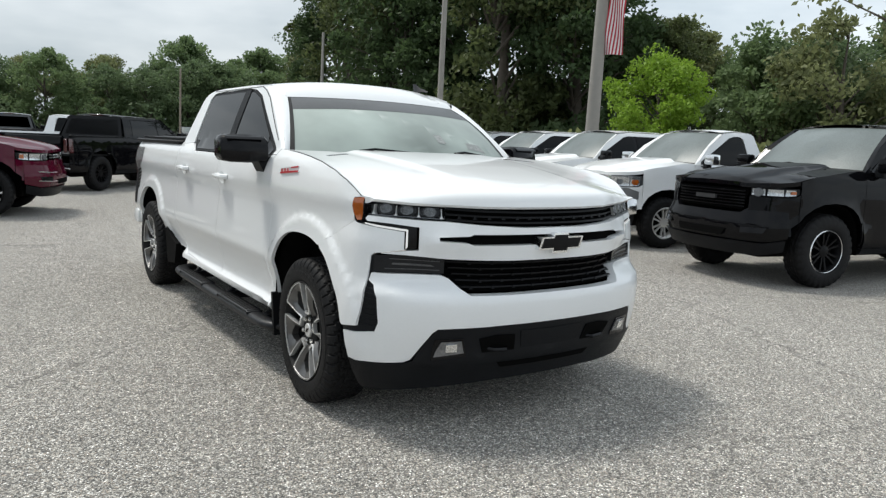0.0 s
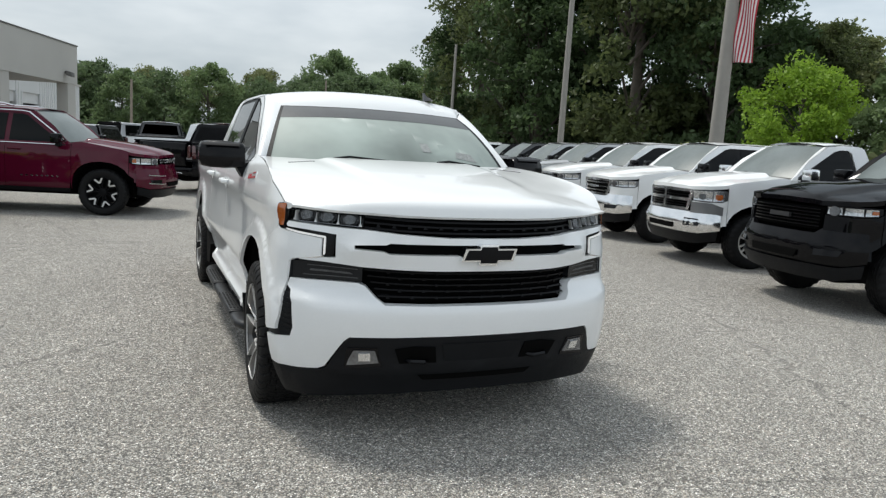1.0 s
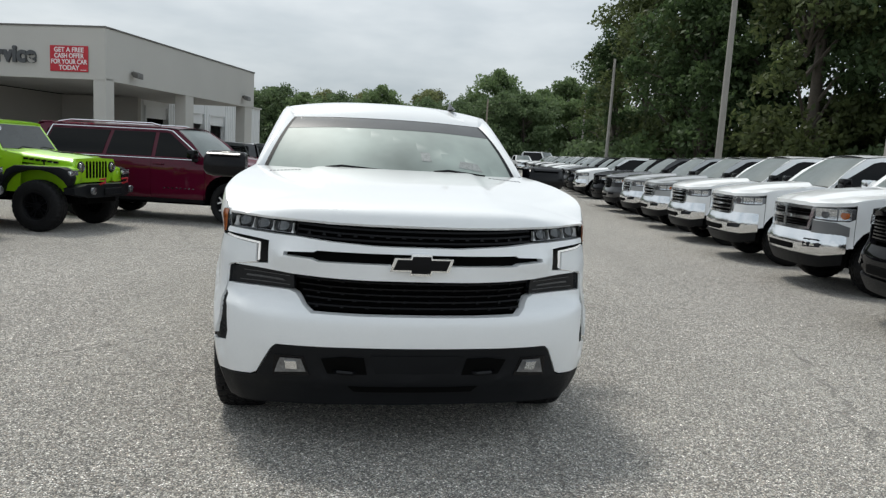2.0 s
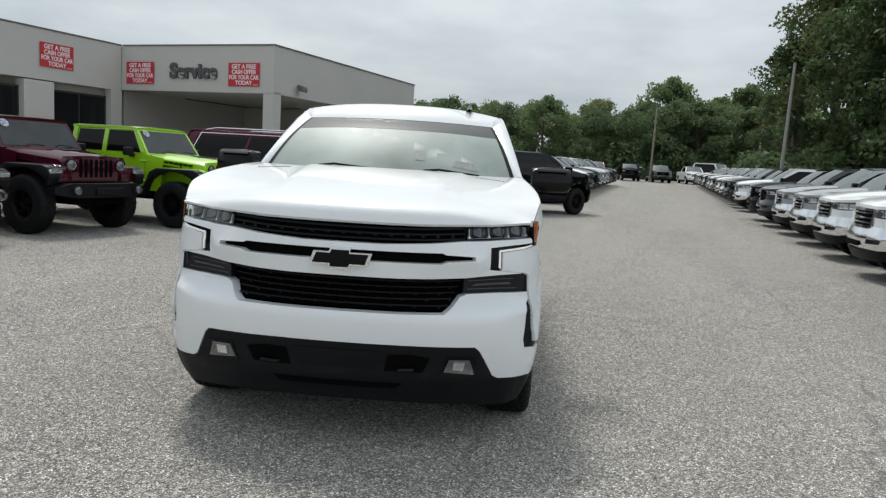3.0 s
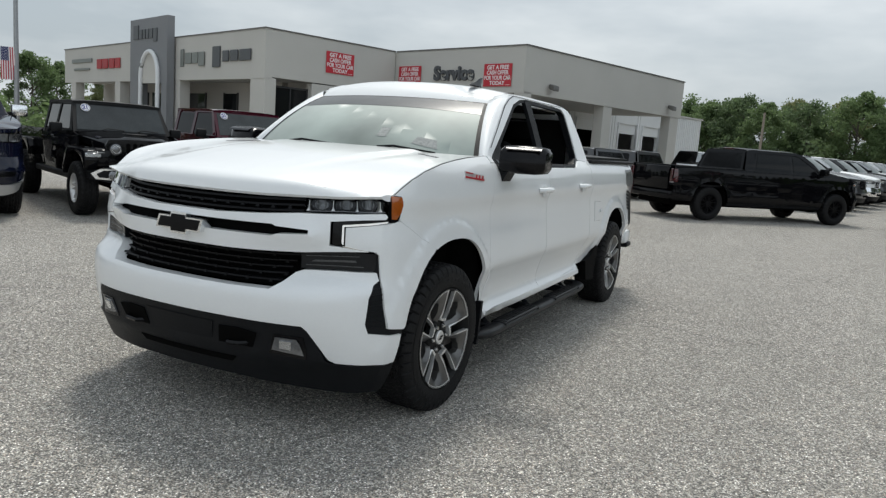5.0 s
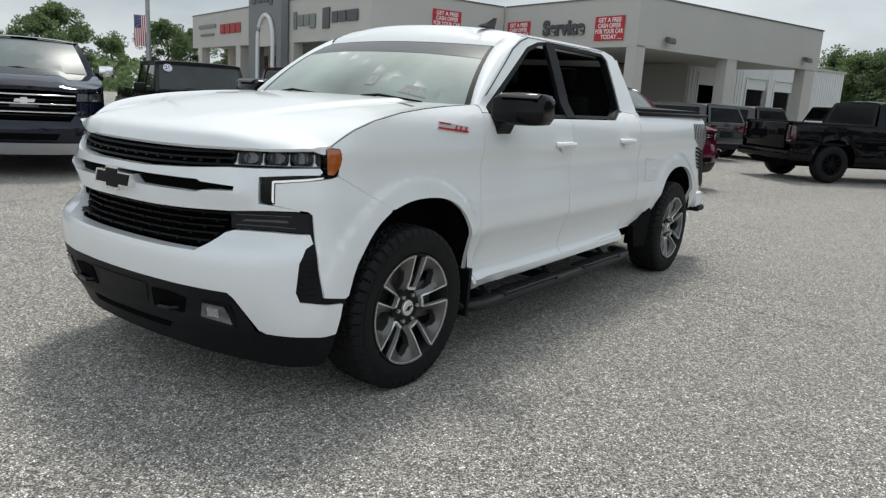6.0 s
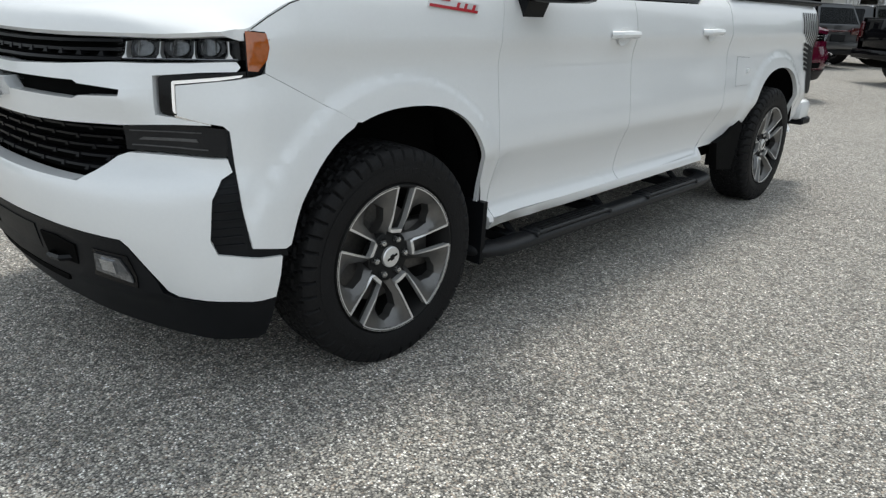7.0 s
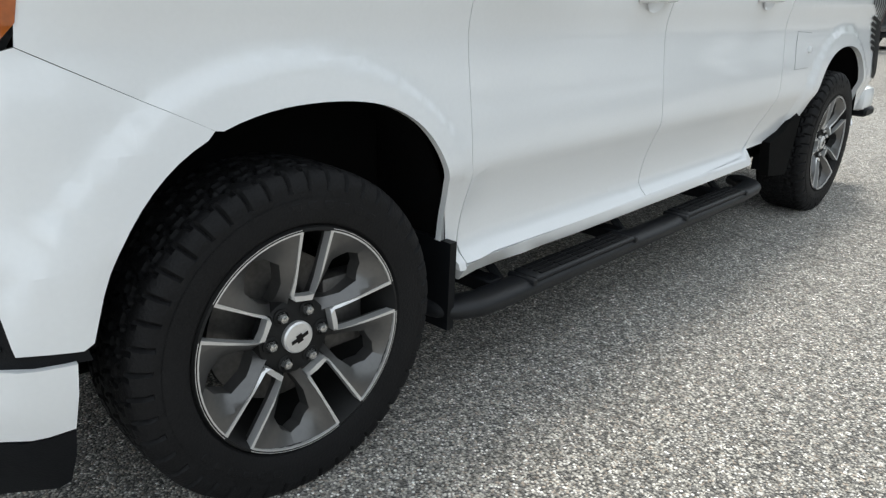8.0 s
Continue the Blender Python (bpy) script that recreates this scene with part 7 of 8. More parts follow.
        part("spoiler", box(-W * 0.62, W * 0.62, e1 - 0.05, e1 + 0.12, zq + 0.06, zq + 0.10, 0.015, 1), paint, r)
        part("tail_bar", box(-W * 0.7, W * 0.7, E - 0.04, E + 0.010, zt - 0.17, zt - 0.12, 0.01, 1), TAIL, r)
        for s in (1, -1):
            part("tail_lamp", box(*sorted((s * W * 0.50, s * W * 0.90)), E - 0.06, E + 0.02, zt - 0.24, zt - 0.06, 0.03, 2), TAIL, r, "wide red tail lamp")
        part("plate_recess", box(-0.28, 0.28, E - 0.04, E + 0.006, zt - 0.42, zt - 0.23, 0.01, 1), PLASTIC, r)
        part("lower_valance", box(-W * 0.86, W * 0.86, E - 0.06, E + 0.07, 0.36, 0.50, 0.03, 1), g["lower"], r)
        part("rear_wiper", tube([(0.02, E - 0.03, zt + 0.05), (0.24, E - 0.05, zt + 0.09), (0.40, E - 0.06, zt + 0.08)], 0.008, 5), PLASTIC, r)
    part("rear_bumper", box(-W * 0.92, W * 0.92, E - 0.10, E + 0.10, 0.50, 0.70, 0.04, 2), g["bumper"] if g["pickup"] else paint, r)
    # near-black filler boxes close the body and stand in for inner shade
    part("underbody", box(-0.7, 0.7, -n + 0.25, E - 0.15, 0.34, 0.80, 0.03, 1), DARK, r)
    part("engine_block", box(-0.75, 0.75, -n + 0.22, 0.5, 0.6, zh - 0.04, 0.02, 1), DARK, r)
    part("cabin", box(-W + 0.12, W - 0.12, g["cowl"] + 0.15, (g["cab"] if g["pickup"] else E) - 0.15, 0.5, zt - 0.03, 0.04, 1), DARK, r)
    set_wheels(r, L, W - 0.145, R, g["rim"], 0.135, g["wheel"], lip=g["lip"], spoke=g["spoke"], wide=g["wide"], vee=g["vee"])
    return r


def heading(x, y, deg):
    """Pose of a vehicle whose front axle stands at (x, y) and whose nose points deg degrees from +x."""
    return pose(x, y, gz(x, y), 0, 0, deg + 90)


LANE = Vector((0.22, 0.975, 0))
ROWDEG = math.degrees(math.atan2(0.22, -0.975))
NEAR = "trucks in the facing row"
GREYF = mat("grey_bumper_fascia", (0.15, 0.153, 0.158), 0.35, var=0.06)
car("pickup_truck", "black lifted pickup with black wheels edged in bright metal", "pickup truck", dict(paint=BLACKP, grille="black", trim=GLOSSB, bumper=BLACKP, wheel=BLKWHEEL, lip=CHROME, R=0.44, zh=1.21, zbelt=1.38, zroof=2.0, rise=0.03, mirror=BLACKP), heading(6.06, 1.66, ROWDEG))
classic = car("pickup_truck", "white pickup with chrome cross-bar grille and chrome bumper", "pickup truck", dict(grille="cross", gw=0.62, W=1.01, lower=PLASTIC, corner=GREYF, head="classic", regular=True, cab=1.98, gz0=0.85, bz1=0.81, mirror=CHROME), heading(7.02, 4.75, ROWDEG), NEAR)
white_truck = car("pickup_truck", "white pickup with chrome grille bars and chrome bumper", "pickup truck", dict(amber=False), heading(7.62, 7.6, ROWDEG), NEAR)
silver_truck = car("pickup_truck", "silver pickup with chrome grille bars and chrome bumper", "pickup truck", dict(paint=SILVER), heading(8.95, 13.4, ROWDEG), NEAR)
dark_truck = car("pickup_truck", "dark grey pickup with black grille", "pickup truck", dict(paint=GREY, grille="black", trim=GLOSSB, bumper=GREY, wheel=GUNMETAL), heading(10.2, 19.2, ROWDEG), NEAR)
black_suv = car("suv", "black full-size sport utility vehicle", "suv", dict(pickup=False, L=3.07, tail=1.15, cab=2.55, W=1.02, paint=BLACKP, grille="black", trim=GLOSSB, bumper=BLACKP, wheel=SATIN, zroof=1.92, zbelt=1.25), heading(10.85, 22.0, ROWDEG), NEAR)
copy_thing(white_truck, heading(8.28, 10.5, ROWDEG))

far = [silver_truck, None, None, None, white_truck, black_suv, dark_truck, silver_truck, white_truck, dark_truck, white_truck, silver_truck, black_suv, white_truck, dark_truck, silver_truck, white_truck, white_truck, dark_truck]
for k, p in enumerate(far):
    if p:
        q = Vector((8.95, 13.4, 0)) + LANE * 2.95 * (k + 1)
        copy_thing(p, heading(q.x, q.y, ROWDEG))

car("pickup_truck", "black long-cab pickup with black wheels, parked at an angle", "pickup truck", dict(L=4.18, tail=1.12, cab=3.15, W=1.03, paint=BLACKP, grille="black", trim=GLOSSB, bumper=BLACKP, wheel=BLKWHEEL, R=0.43, zh=1.22, zbelt=1.33, zroof=1.91, rise=0.03, mirror=BLACKP, nose=1.0), heading(2.71, 19.6, 45.6))
LEFT = ROWDEG - 180
lrow = [white_truck, dark_truck, white_truck, dark_truck, black_suv, silver_truck, white_truck, silver_truck, dark_truck, black_suv, dark_truck]
for k, p in enumerate(lrow):
    q = Vector((3.0, 25.2, 0)) + LANE * 3.0 * k
    copy_thing(p, heading(q.x, q.y, LEFT))

burgundy = car("suv", "burgundy full-size sport utility vehicle with chrome window line", "suv", dict(pickup=False, L=3.12, tail=1.28, cab=2.62, W=1.04, nose=0.96, vee=True, paint=RED, grille="seven", bumper=RED, trim=CHROME, wheel=BLKWHEEL, spoke=SATIN, winframe=RED, zroof=1.88, zbelt=1.26, zh=1.12, roofrail=True, R=0.42, rim=0.285, wide=0.115, gw=0.58, gz0=0.98, lower=PLASTIC), heading(-1.9, 11.1, -16.0))
grey_suv = car("suv", "dark grey sport utility vehicle with red tail lamps", "suv", dict(pickup=False, L=3.04, tail=1.15, cab=2.5, W=0.97, paint=GREY, grille="black", trim=GLOSSB, bumper=GREY, wheel=GUNMETAL, zroof=1.68, zbelt=1.12, zh=1.05, gz0=0.8, amber=False), heading(-6.94, 21.74, 158))
copy_thing(grey_suv, heading(-6.1, 24.0, 158))
copy_thing(dark_truck, heading(-0.2, 33.0, 82))
copy_thing(grey_suv, heading(-9.8, 21.5, 76))
navy = car("pickup_truck", "navy blue pickup with black grille and chrome mirror caps", "pickup truck", dict(paint=NAVY, grille="black", trim=GLOSSB, bumper=NAVY, amber=False, lamp=LENS, mirror=CHROME, zh=1.24, zbelt=1.42, zroof=1.98, gz0=0.82, lower=SILVER, wheel=BLKWHEEL), heading(-8.1, 2.3, -25))
copy_thing(black_suv, heading(-12.2, 0.6, 155))
far_end = Vector((8.95, 13.4, 0)) + LANE * 62
for k, (p, d) in enumerate(((black_suv, -5.5), (dark_truck, -2.2), (white_truck, 1.4))):
    q = far_end + Vector((d - 1.5, 2.0, 0))
    copy_thing(p, heading(q.x, q.y, -92))

# thin bright bars and a cross emblem on the navy nose
for z in (1.13, 1.01, 0.90):
    part("chrome_bar", box(-0.62, 0.62, -1.0, -0.975, z, z + 0.018, 0.004, 1), CHROME, navy, "thin chrome grille bar")
part("emblem", prism([(-0.12, 1.04), (-0.04, 1.04), (-0.04, 1.02), (0.04, 1.02), (0.04, 1.04), (0.12, 1.04), (0.136, 1.082), (0.04, 1.082), (0.04, 1.102), (-0.04, 1.102), (-0.04, 1.082), (-0.104, 1.082)], lambda x, z, w: Vector((x, -1.03 - w, z)), 0.02), CHROME, navy, "chrome cross emblem")
# chrome rims round the lower openings and small letters of the burgundy wagon
for sg in (1, -1):
    for q in ((0.60, 0.60, 0.90, 0.612), (0.62, 0.75, 0.90, 0.762)):
        part("chrome_trim", tube([(sg * q[0], -1.005, q[1]), (sg * 0.75, -0.95, q[1]), (sg * q[2], -0.78, q[3])], 0.009, 5), CHROME, burgundy)
    for k in range(8):
        part("letter_bar", box(*sorted((sg * 1.035, sg * 1.043)), 0.72 + 0.085 * k, 0.76 + 0.085 * k, 0.66, 0.685, 0.0), CHROME, burgundy)
hatch = car("suv", "black sport utility vehicle with silver roof and an added blue box", "suv", dict(pickup=False, L=2.9, tail=1.0, cab=2.4, W=0.95, paint=BLACKP, band=SILVER, grille="black", trim=GLOSSB, bumper=PLASTIC, wheel=BLKWHEEL, zroof=1.85, zbelt=1.2, zh=1.1, gz0=0.85), heading(-0.2, 36.0, 46))
# box added to fit a blue patch in the camera's view; kind unknown
part("side_panel", box(-0.985, -0.80, 1.05, 1.42, 1.18, 1.74, 0.02, 2), BLUE, hatch, "added bright blue box of unknown kind")

van = car("van", "tall white cargo van at the end of the lot", "van", dict(pickup=False, L=3.6, tail=1.1, cab=2.4, W=1.0, bumper=PLASTIC, grille="black", trim=GLOSSB, zroof=2.45, zbelt=1.4, amber=False), heading(far_end.x + 3.6, far_end.y + 3.0, -60))
car("pickup_truck", "bright red pickup at the end of the lot", "pickup truck", dict(paint=BRED, grille="black", trim=GLOSSB, bumper=CHROME, amber=False), heading(far_end.x - 10.5, far_end.y + 4.0, -100))


# ---- boxy off-road pickups ----
STICK = mat("blue_sticker", (0.03, 0.06, 0.25), 0.5, var=0.05)
CANVAS = mat("black_hardtop", (0.009, 0.009, 0.010), 0.6, var=0.15, fine=250, bump=0.1, spec=0.25)


def offroader(label, paint, top, m, R=0.41, up=0.0, bumper=CHROME, flare=PLASTIC, wheel=SATIN, sticker=True, hooks=False):
    r = root("off_road_truck", label, "off-road truck", m, "off-road trucks in a row")
    L, E = 3.49, 4.55

    def X(z):
        return float(np.interp(z, [0.5, 1.0, 1.2, 1.28, 1.88], [0.775, 0.80, 0.795, 0.78, 0.675]))

    Z = up
    for sg in (1, -1):
        f = lambda y, z, w: Vector((sg * (X(z - Z) + w), y, z))
        part("cowl_side", drape([(0.36, 0.60 + Z), (0.68, 0.60 + Z), (0.68, 1.26 + Z), (0.30, 1.20 + Z)], f, 0.2, 0.03), paint, r)
        for y0, y1, nm in ((0.69, 1.62, "front_door"), (1.63, 2.38, "rear_door")):
            cut = [(y0, 0.60 + Z), (y1 - (0.0 if nm == "front_door" else 0.12), 0.60 + Z), (y1, 0.82 + Z), (y1, 1.26 + Z), (y0, 1.26 + Z)]
            d = part(nm, drape(cut, lambda y, z, w: f(y, z, w + 0.012), 0.2, 0.03), paint, r)
            part("door_handle", tube([f(y1 - 0.24, 1.12 + Z, 0.01), f(y1 - 0.22, 1.12 + Z, 0.045), f(y1 - 0.10, 1.12 + Z, 0.045), f(y1 - 0.08, 1.12 + Z, 0.01)], 0.014, 6), CANVAS, d)
            for z in (0.78, 1.14):
                part("hinge", tube([f(y0 - 0.05, z + Z, 0.015), f(y0 + 0.06, z + Z, 0.03)], 0.022, 6), paint, d)
        # upper cab
        q = 0.80
        fr = [(0.70, 1.26), (2.40, 1.26), (2.40, 1.84), (0.98, 1.84)]
        part("door_frame", drape([(y, z + Z) for y, z in fr], lambda y, z, w: f(y, z, w - 0.02), 0.3, 0.0), top if top is not paint else paint, r)
        part("side_window", drape([(0.80, 1.29 + Z), (1.57, 1.29 + Z), (1.57, 1.78 + Z), (1.03, 1.78 + Z)], lambda y, z, w: f(y, z, w - 0.008), 0.3, 0.01), DGLASS, r, "dark side window")
        part("side_window", drape([(1.68, 1.29 + Z), (2.30, 1.29 + Z), (2.26, 1.78 + Z), (1.68, 1.78 + Z)], lambda y, z, w: f(y, z, w - 0.008), 0.3, 0.01), DGLASS, r, "dark side window")
        for y0, y1 in ((1.58, 1.67), (2.30, 2.40)):
            part("window_pillar", drape([(y0, 1.26 + Z), (y1, 1.26 + Z), (y1, 1.84 + Z), (y0, 1.84 + Z)], lambda y, z, w: f(y, z, w + 0.004), 0.3, 0.02), paint if top is paint else CANVAS, r)
        part("door_edge", drape([(0.70, 1.27 + Z), (0.78, 1.27 + Z), (1.03, 1.80 + Z), (1.58, 1.80 + Z), (1.58, 1.85 + Z), (0.97, 1.85 + Z)], lambda y, z, w: f(y, z, w + 0.006), 0.3, 0.02), paint if top is paint else CANVAS, r)
        # bed
        part("bed_side", drape([(2.44, 0.64 + Z), (2.90, 0.64 + Z)] + [(3.49 + 0.56 * math.cos(a), 0.52 + Z * 0.5 + 0.52 * math.sin(a)) for a in np.linspace(math.pi * 0.95, math.pi * 0.05, 9)] + [(4.08, 0.66 + Z), (E, 0.70 + Z), (E, 1.24 + Z), (2.44, 1.24 + Z)], f, 0.25, 0.04), paint, r)
        part("tail_lamp", box(*sorted((sg * 0.66, sg * 0.80)), E - 0.02, E + 0.04, 0.9 + Z, 1.14 + Z, 0.015, 1), TAIL, r)
        # wing flares
        for y0, zt in ((0.0, 1.03 + Z), (L, 1.06 + Z)):
            prof = [(y0 - 0.62, zt - 0.20), (y0 - 0.54, zt - 0.03), (y0 - 0.44, zt), (y0 + 0.36, zt), (y0 + 0.50, zt - 0.06), (y0 + 0.64, zt - 0.34)]
            low = [(y, z - 0.055) for y, z in reversed(prof)]
            inner = 0.745 if y0 == 0 else 0.76
            arc = [(y0 + 0.60 * math.cos(t), R + 0.03 + (zt - R - 0.085) * math.sin(t) ** 0.7) for t in np.linspace(0.16, math.pi - 0.42, 11)]
            fl = part("wing_flare", prism([(y0 - 0.60, zt - 0.16), (y0 - 0.53, zt - 0.03), (y0 - 0.44, zt), (y0 + 0.34, zt), (y0 + 0.48, zt - 0.07), (y0 + 0.63, zt - 0.36)] + arc, lambda y, z, w: Vector((sg * (0.93 + w), y, z)), 0.93 - inner), flare, r, "arched wing flare")
            bmesh_round(fl, 0.014)
            if y0 == 0.0:
                wg = part("front_wing", prism([(-0.54, zt - 0.26), (-0.52, zt - 0.02), (-0.45, zt + 0.012), (0.38, zt + 0.012), (0.52, zt - 0.05), (0.52, zt - 0.20), (0.40, zt - 0.07), (-0.40, zt - 0.07)], lambda y, z, w: Vector((sg * (0.75 + w), y, z)), 0.27), paint, r)
                bmesh_round(wg, 0.012)
            if y0 == 0.0:
                part("turn_lamp", box(*sorted((sg * 0.70, sg * 0.92)), -0.60, -0.545, zt - 0.125, zt - 0.06, 0.012, 1), HLENS, fl, "clear lamp in the wing")
                part("marker_strip", box(*sorted((sg * 0.66, sg * 0.90)), -0.612, -0.59, zt - 0.06, zt - 0.04, 0.004, 1), LENS, fl)
        # inner wing and arch
        part("inner_wing", box(*sorted((sg * 0.40, sg * 0.60)), -0.46, 0.5, 0.62 + Z, 1.06 + Z, 0.02, 1), paint, r)
        part("hood_latch", tube([(sg * 0.63, 0.02, 1.02 + Z), (sg * 0.66, 0.02, 1.12 + Z), (sg * 0.62, 0.02, 1.16 + Z)], 0.015, 6), CANVAS, r)
        mi = part("mirror", box(*sorted((sg * 0.86, sg * 1.04)), 0.86, 0.98, 1.22 + Z, 1.40 + Z, 0.03, 2), CANVAS, r)
        part("mirror_arm", box(*sorted((sg * 0.78, sg * 0.90)), 0.90, 0.96, 1.20 + Z, 1.26 + Z, 0.01, 1), CANVAS, mi)
        part("sill", box(*sorted((sg * 0.70, sg * 0.83)), 0.62, 2.85, 0.50 + Z, 0.60 + Z, 0.02, 1), PLASTIC, r)
        # lamps on the grille
        hl = part("headlamp", lathe([(0.094, 0.03), (0.098, -0.012), (0.086, -0.018)], 28, axis="y"), GLOSSB, r, "round headlamp")
        hl.matrix_basis = pose(sg * 0.475, -0.50, 1.03 + Z)
        part("lamp_glass", lathe([(0.085, -0.012), (0.082, -0.024), (0.05, -0.038), (0.0, -0.043)], 28, axis="y"), LENS, hl)
        part("lamp_ring", lathe([(0.060, -0.034), (0.060, -0.044), (0.052, -0.044), (0.052, -0.036)], 24, axis="y", caps=False), CHROME, hl)
        fg = part("fog_lamp", lathe([(0.062, 0.02), (0.062, -0.012), (0.05, -0.018), (0.0, -0.022)], 20, axis="y"), LENS, r)
        fg.matrix_basis = pose(sg * 0.60, -0.80, 0.66 + Z)
        if hooks:
            part("tow_hook", tube([(sg * 0.36, -0.76, 0.76 + Z), (sg * 0.36, -0.86, 0.80 + Z), (sg * 0.36, -0.86, 0.86 + Z), (sg * 0.36, -0.76, 0.84 + Z)], 0.018, 6), REDM, r, "red tow hook")
    # hood
    bm = bmesh.new()
    rows = []
    for k in range(9):
        t = k / 8
        y = -0.50 + 1.13 * t
        hw = 0.585 + 0.13 * t
        zc = 1.165 + 0.10 * t + Z
        sec = [(-hw, zc - 0.16), (-hw - 0.005, zc - 0.06), (-hw + 0.05, zc - 0.01), (-0.33, zc + 0.012), (-0.28, zc + 0.035), (0.28, zc + 0.035), (0.33, zc + 0.012), (hw - 0.05, zc - 0.01), (hw + 0.005, zc - 0.06), (hw, zc - 0.16)]
        rows.append([bm.verts.new((x, y + (0.03 * (1 - abs(x) / 0.6) if k == 0 else 0), z - (0.035 if k == 0 else 0.0))) for x, z in sec])
    for a, b in zip(rows, rows[1:]):
        for i in range(9):
            bm.faces.new((a[i], a[i + 1], b[i + 1], b[i]))
    bm.faces.new(rows[0])
    h = part("hood", bm, paint, r)
    part("hood_vent", box(-0.16, 0.16, 0.0, 0.24, 1.235 + Z, 1.265 + Z, 0.008, 1), CANVAS, h)
    # grille with seven slots
    fg = lambda x, z, w: Vector((x, -0.505 - w + 0.10 * (z - 1.0 - Z) ** 2 + 0.05 * x * x, z))
    gr = part("grille", drape([(-0.60, 0.84 + Z), (-0.54, 0.78 + Z), (0.54, 0.78 + Z), (0.60, 0.84 + Z), (0.615, 1.08 + Z), (0.57, 1.17 + Z), (0.2, 1.185 + Z), (-0.2, 1.185 + Z), (-0.57, 1.17 + Z), (-0.615, 1.08 + Z)], fg, 0.12, 0.05), paint, r, "body-coloured upright grille")
    for i in range(-3, 4):
        x = 0.098 * i
        # near-black patches on the grille paint the shade of its slots
        part("grille_slot", drape([(x - 0.027, 0.86 + Z), (x, 0.845 + Z), (x + 0.027, 0.86 + Z), (x + 0.027, 1.12 + Z), (x, 1.135 + Z), (x - 0.027, 1.12 + Z)], lambda u, z, w: fg(u, z, w + 0.006), 0.1, 0.02), DARK, gr, "near-black patch painted as a grille slot")
    # bumper
    bp = [(-0.86, 0.60), (-0.60, 0.545), (0.60, 0.545), (0.86, 0.60), (0.87, 0.70), (0.62, 0.765), (-0.62, 0.765), (-0.87, 0.70)]
    part("bumper", drape([(x, z + Z) for x, z in bp], lambda x, z, w: Vector((x, -0.79 - w + 0.16 * (abs(x) / 0.86) ** 2.5, z)), 0.1, 0.18), PLASTIC, r, "dark front bumper")
    if bumper is CHROME:
        for sg in (1, -1):
            part("bumper_trim", drape([(sg * 0.42, 0.58 + Z), (sg * 0.80, 0.60 + Z), (sg * 0.86, 0.68 + Z), (sg * 0.74, 0.75 + Z), (sg * 0.36, 0.765 + Z), (sg * 0.34, 0.74 + Z), (sg * 0.70, 0.725 + Z), (sg * 0.79, 0.675 + Z), (sg * 0.76, 0.625 + Z), (sg * 0.45, 0.605 + Z)], lambda x, z, w: Vector((x, -0.798 - w + 0.16 * (abs(x) / 0.86) ** 2.5, z)), 0.1, 0.02), CHROME, r, "bright bumper trim")
    part("plate_bar", box(-0.26, 0.26, -0.815, -0.79, 0.58 + Z, 0.70 + Z, 0.01, 1), PLASTIC, r)
    # windshield and roof
    ws = lambda x, z, w: Vector((x, 0.665 + (z - 1.26 - Z) * 0.52 - w, z))
    part("windshield_frame", drape([(-0.76, 1.25 + Z), (0.76, 1.25 + Z), (0.70, 1.85 + Z), (-0.70, 1.85 + Z)], ws, 0.3, 0.05), paint if top is paint else CANVAS, r)
    wd = part("windshield", drape([(-0.70, 1.29 + Z), (0.70, 1.29 + Z), (0.645, 1.795 + Z), (-0.645, 1.795 + Z)], lambda x, z, w: ws(x, z, w + 0.006), 0.3, 0.01), JGLASS, r, "upright dark windshield")
    for x in (-0.35, 0.2):
        part("wiper", tube([(x, 0.655, 1.28 + Z), (x + 0.1, 0.655, 1.32 + Z), (x + 0.36, 0.65, 1.30 + Z)], 0.008, 5), CANVAS, wd)
    if sticker:
        sk = part("sticker", lathe([(0.072, 0.0), (0.072, -0.004), (0.0, -0.0045)], 28, axis="y"), SIGNW, wd, "round white windshield sticker")
        sk.matrix_basis = pose(-0.52, 0.895, 1.633 + Z, -33.7, 0, 0)
        part("sticker_ring", lathe([(0.062, -0.004), (0.062, -0.006), (0.054, -0.006), (0.054, -0.004)], 28, axis="y", caps=False), STICK, sk)
        b = words("21", 0.085, 0.001, "sticker_number", 0.004)
        for v in b.verts:
            v.co = Vector((v.co.x, -0.0065 - v.co.z, v.co.y))
        part("sticker_number", b, STICK, sk, smooth=0)
    rf = [(-0.69, 0.95), (0.69, 0.95), (0.69, 2.42), (-0.69, 2.42)]
    part("roof", drape(rf, lambda x, y, w: Vector((x, y, 1.875 + Z + 0.03 * (1 - (x / 0.69) ** 4) - 0.02 * max(0, (1.1 - y) / 0.15) + w)), 0.14, 0.06), top, r, "hard roof")
    part("cab_back", box(-0.70, 0.70, 2.36, 2.42, 1.2 + Z, 1.86 + Z, 0.02, 1), top, r)
    part("tailgate", box(-0.66, 0.66, E - 0.05, E + 0.01, 0.74 + Z, 1.22 + Z, 0.02, 1), paint, r)
    part("bed_floor", box(-0.74, 0.74, 2.44, E - 0.05, 0.82 + Z, 0.86 + Z), CANVAS, r)
    # chassis, cabin and engine are near-black fillers in place of inner shade
    part("chassis", box(-0.45, 0.45, -0.6, E, 0.42 + Z, 0.62 + Z, 0.02, 1), DARK, r)
    part("cabin", box(-0.72, 0.72, 0.55, 2.36, 0.6 + Z, 1.22 + Z, 0.02, 1), DARK, r)
    part("engine", box(-0.5, 0.5, -0.44, 0.55, 0.6 + Z, 1.1 + Z, 0.02, 1), DARK, r)
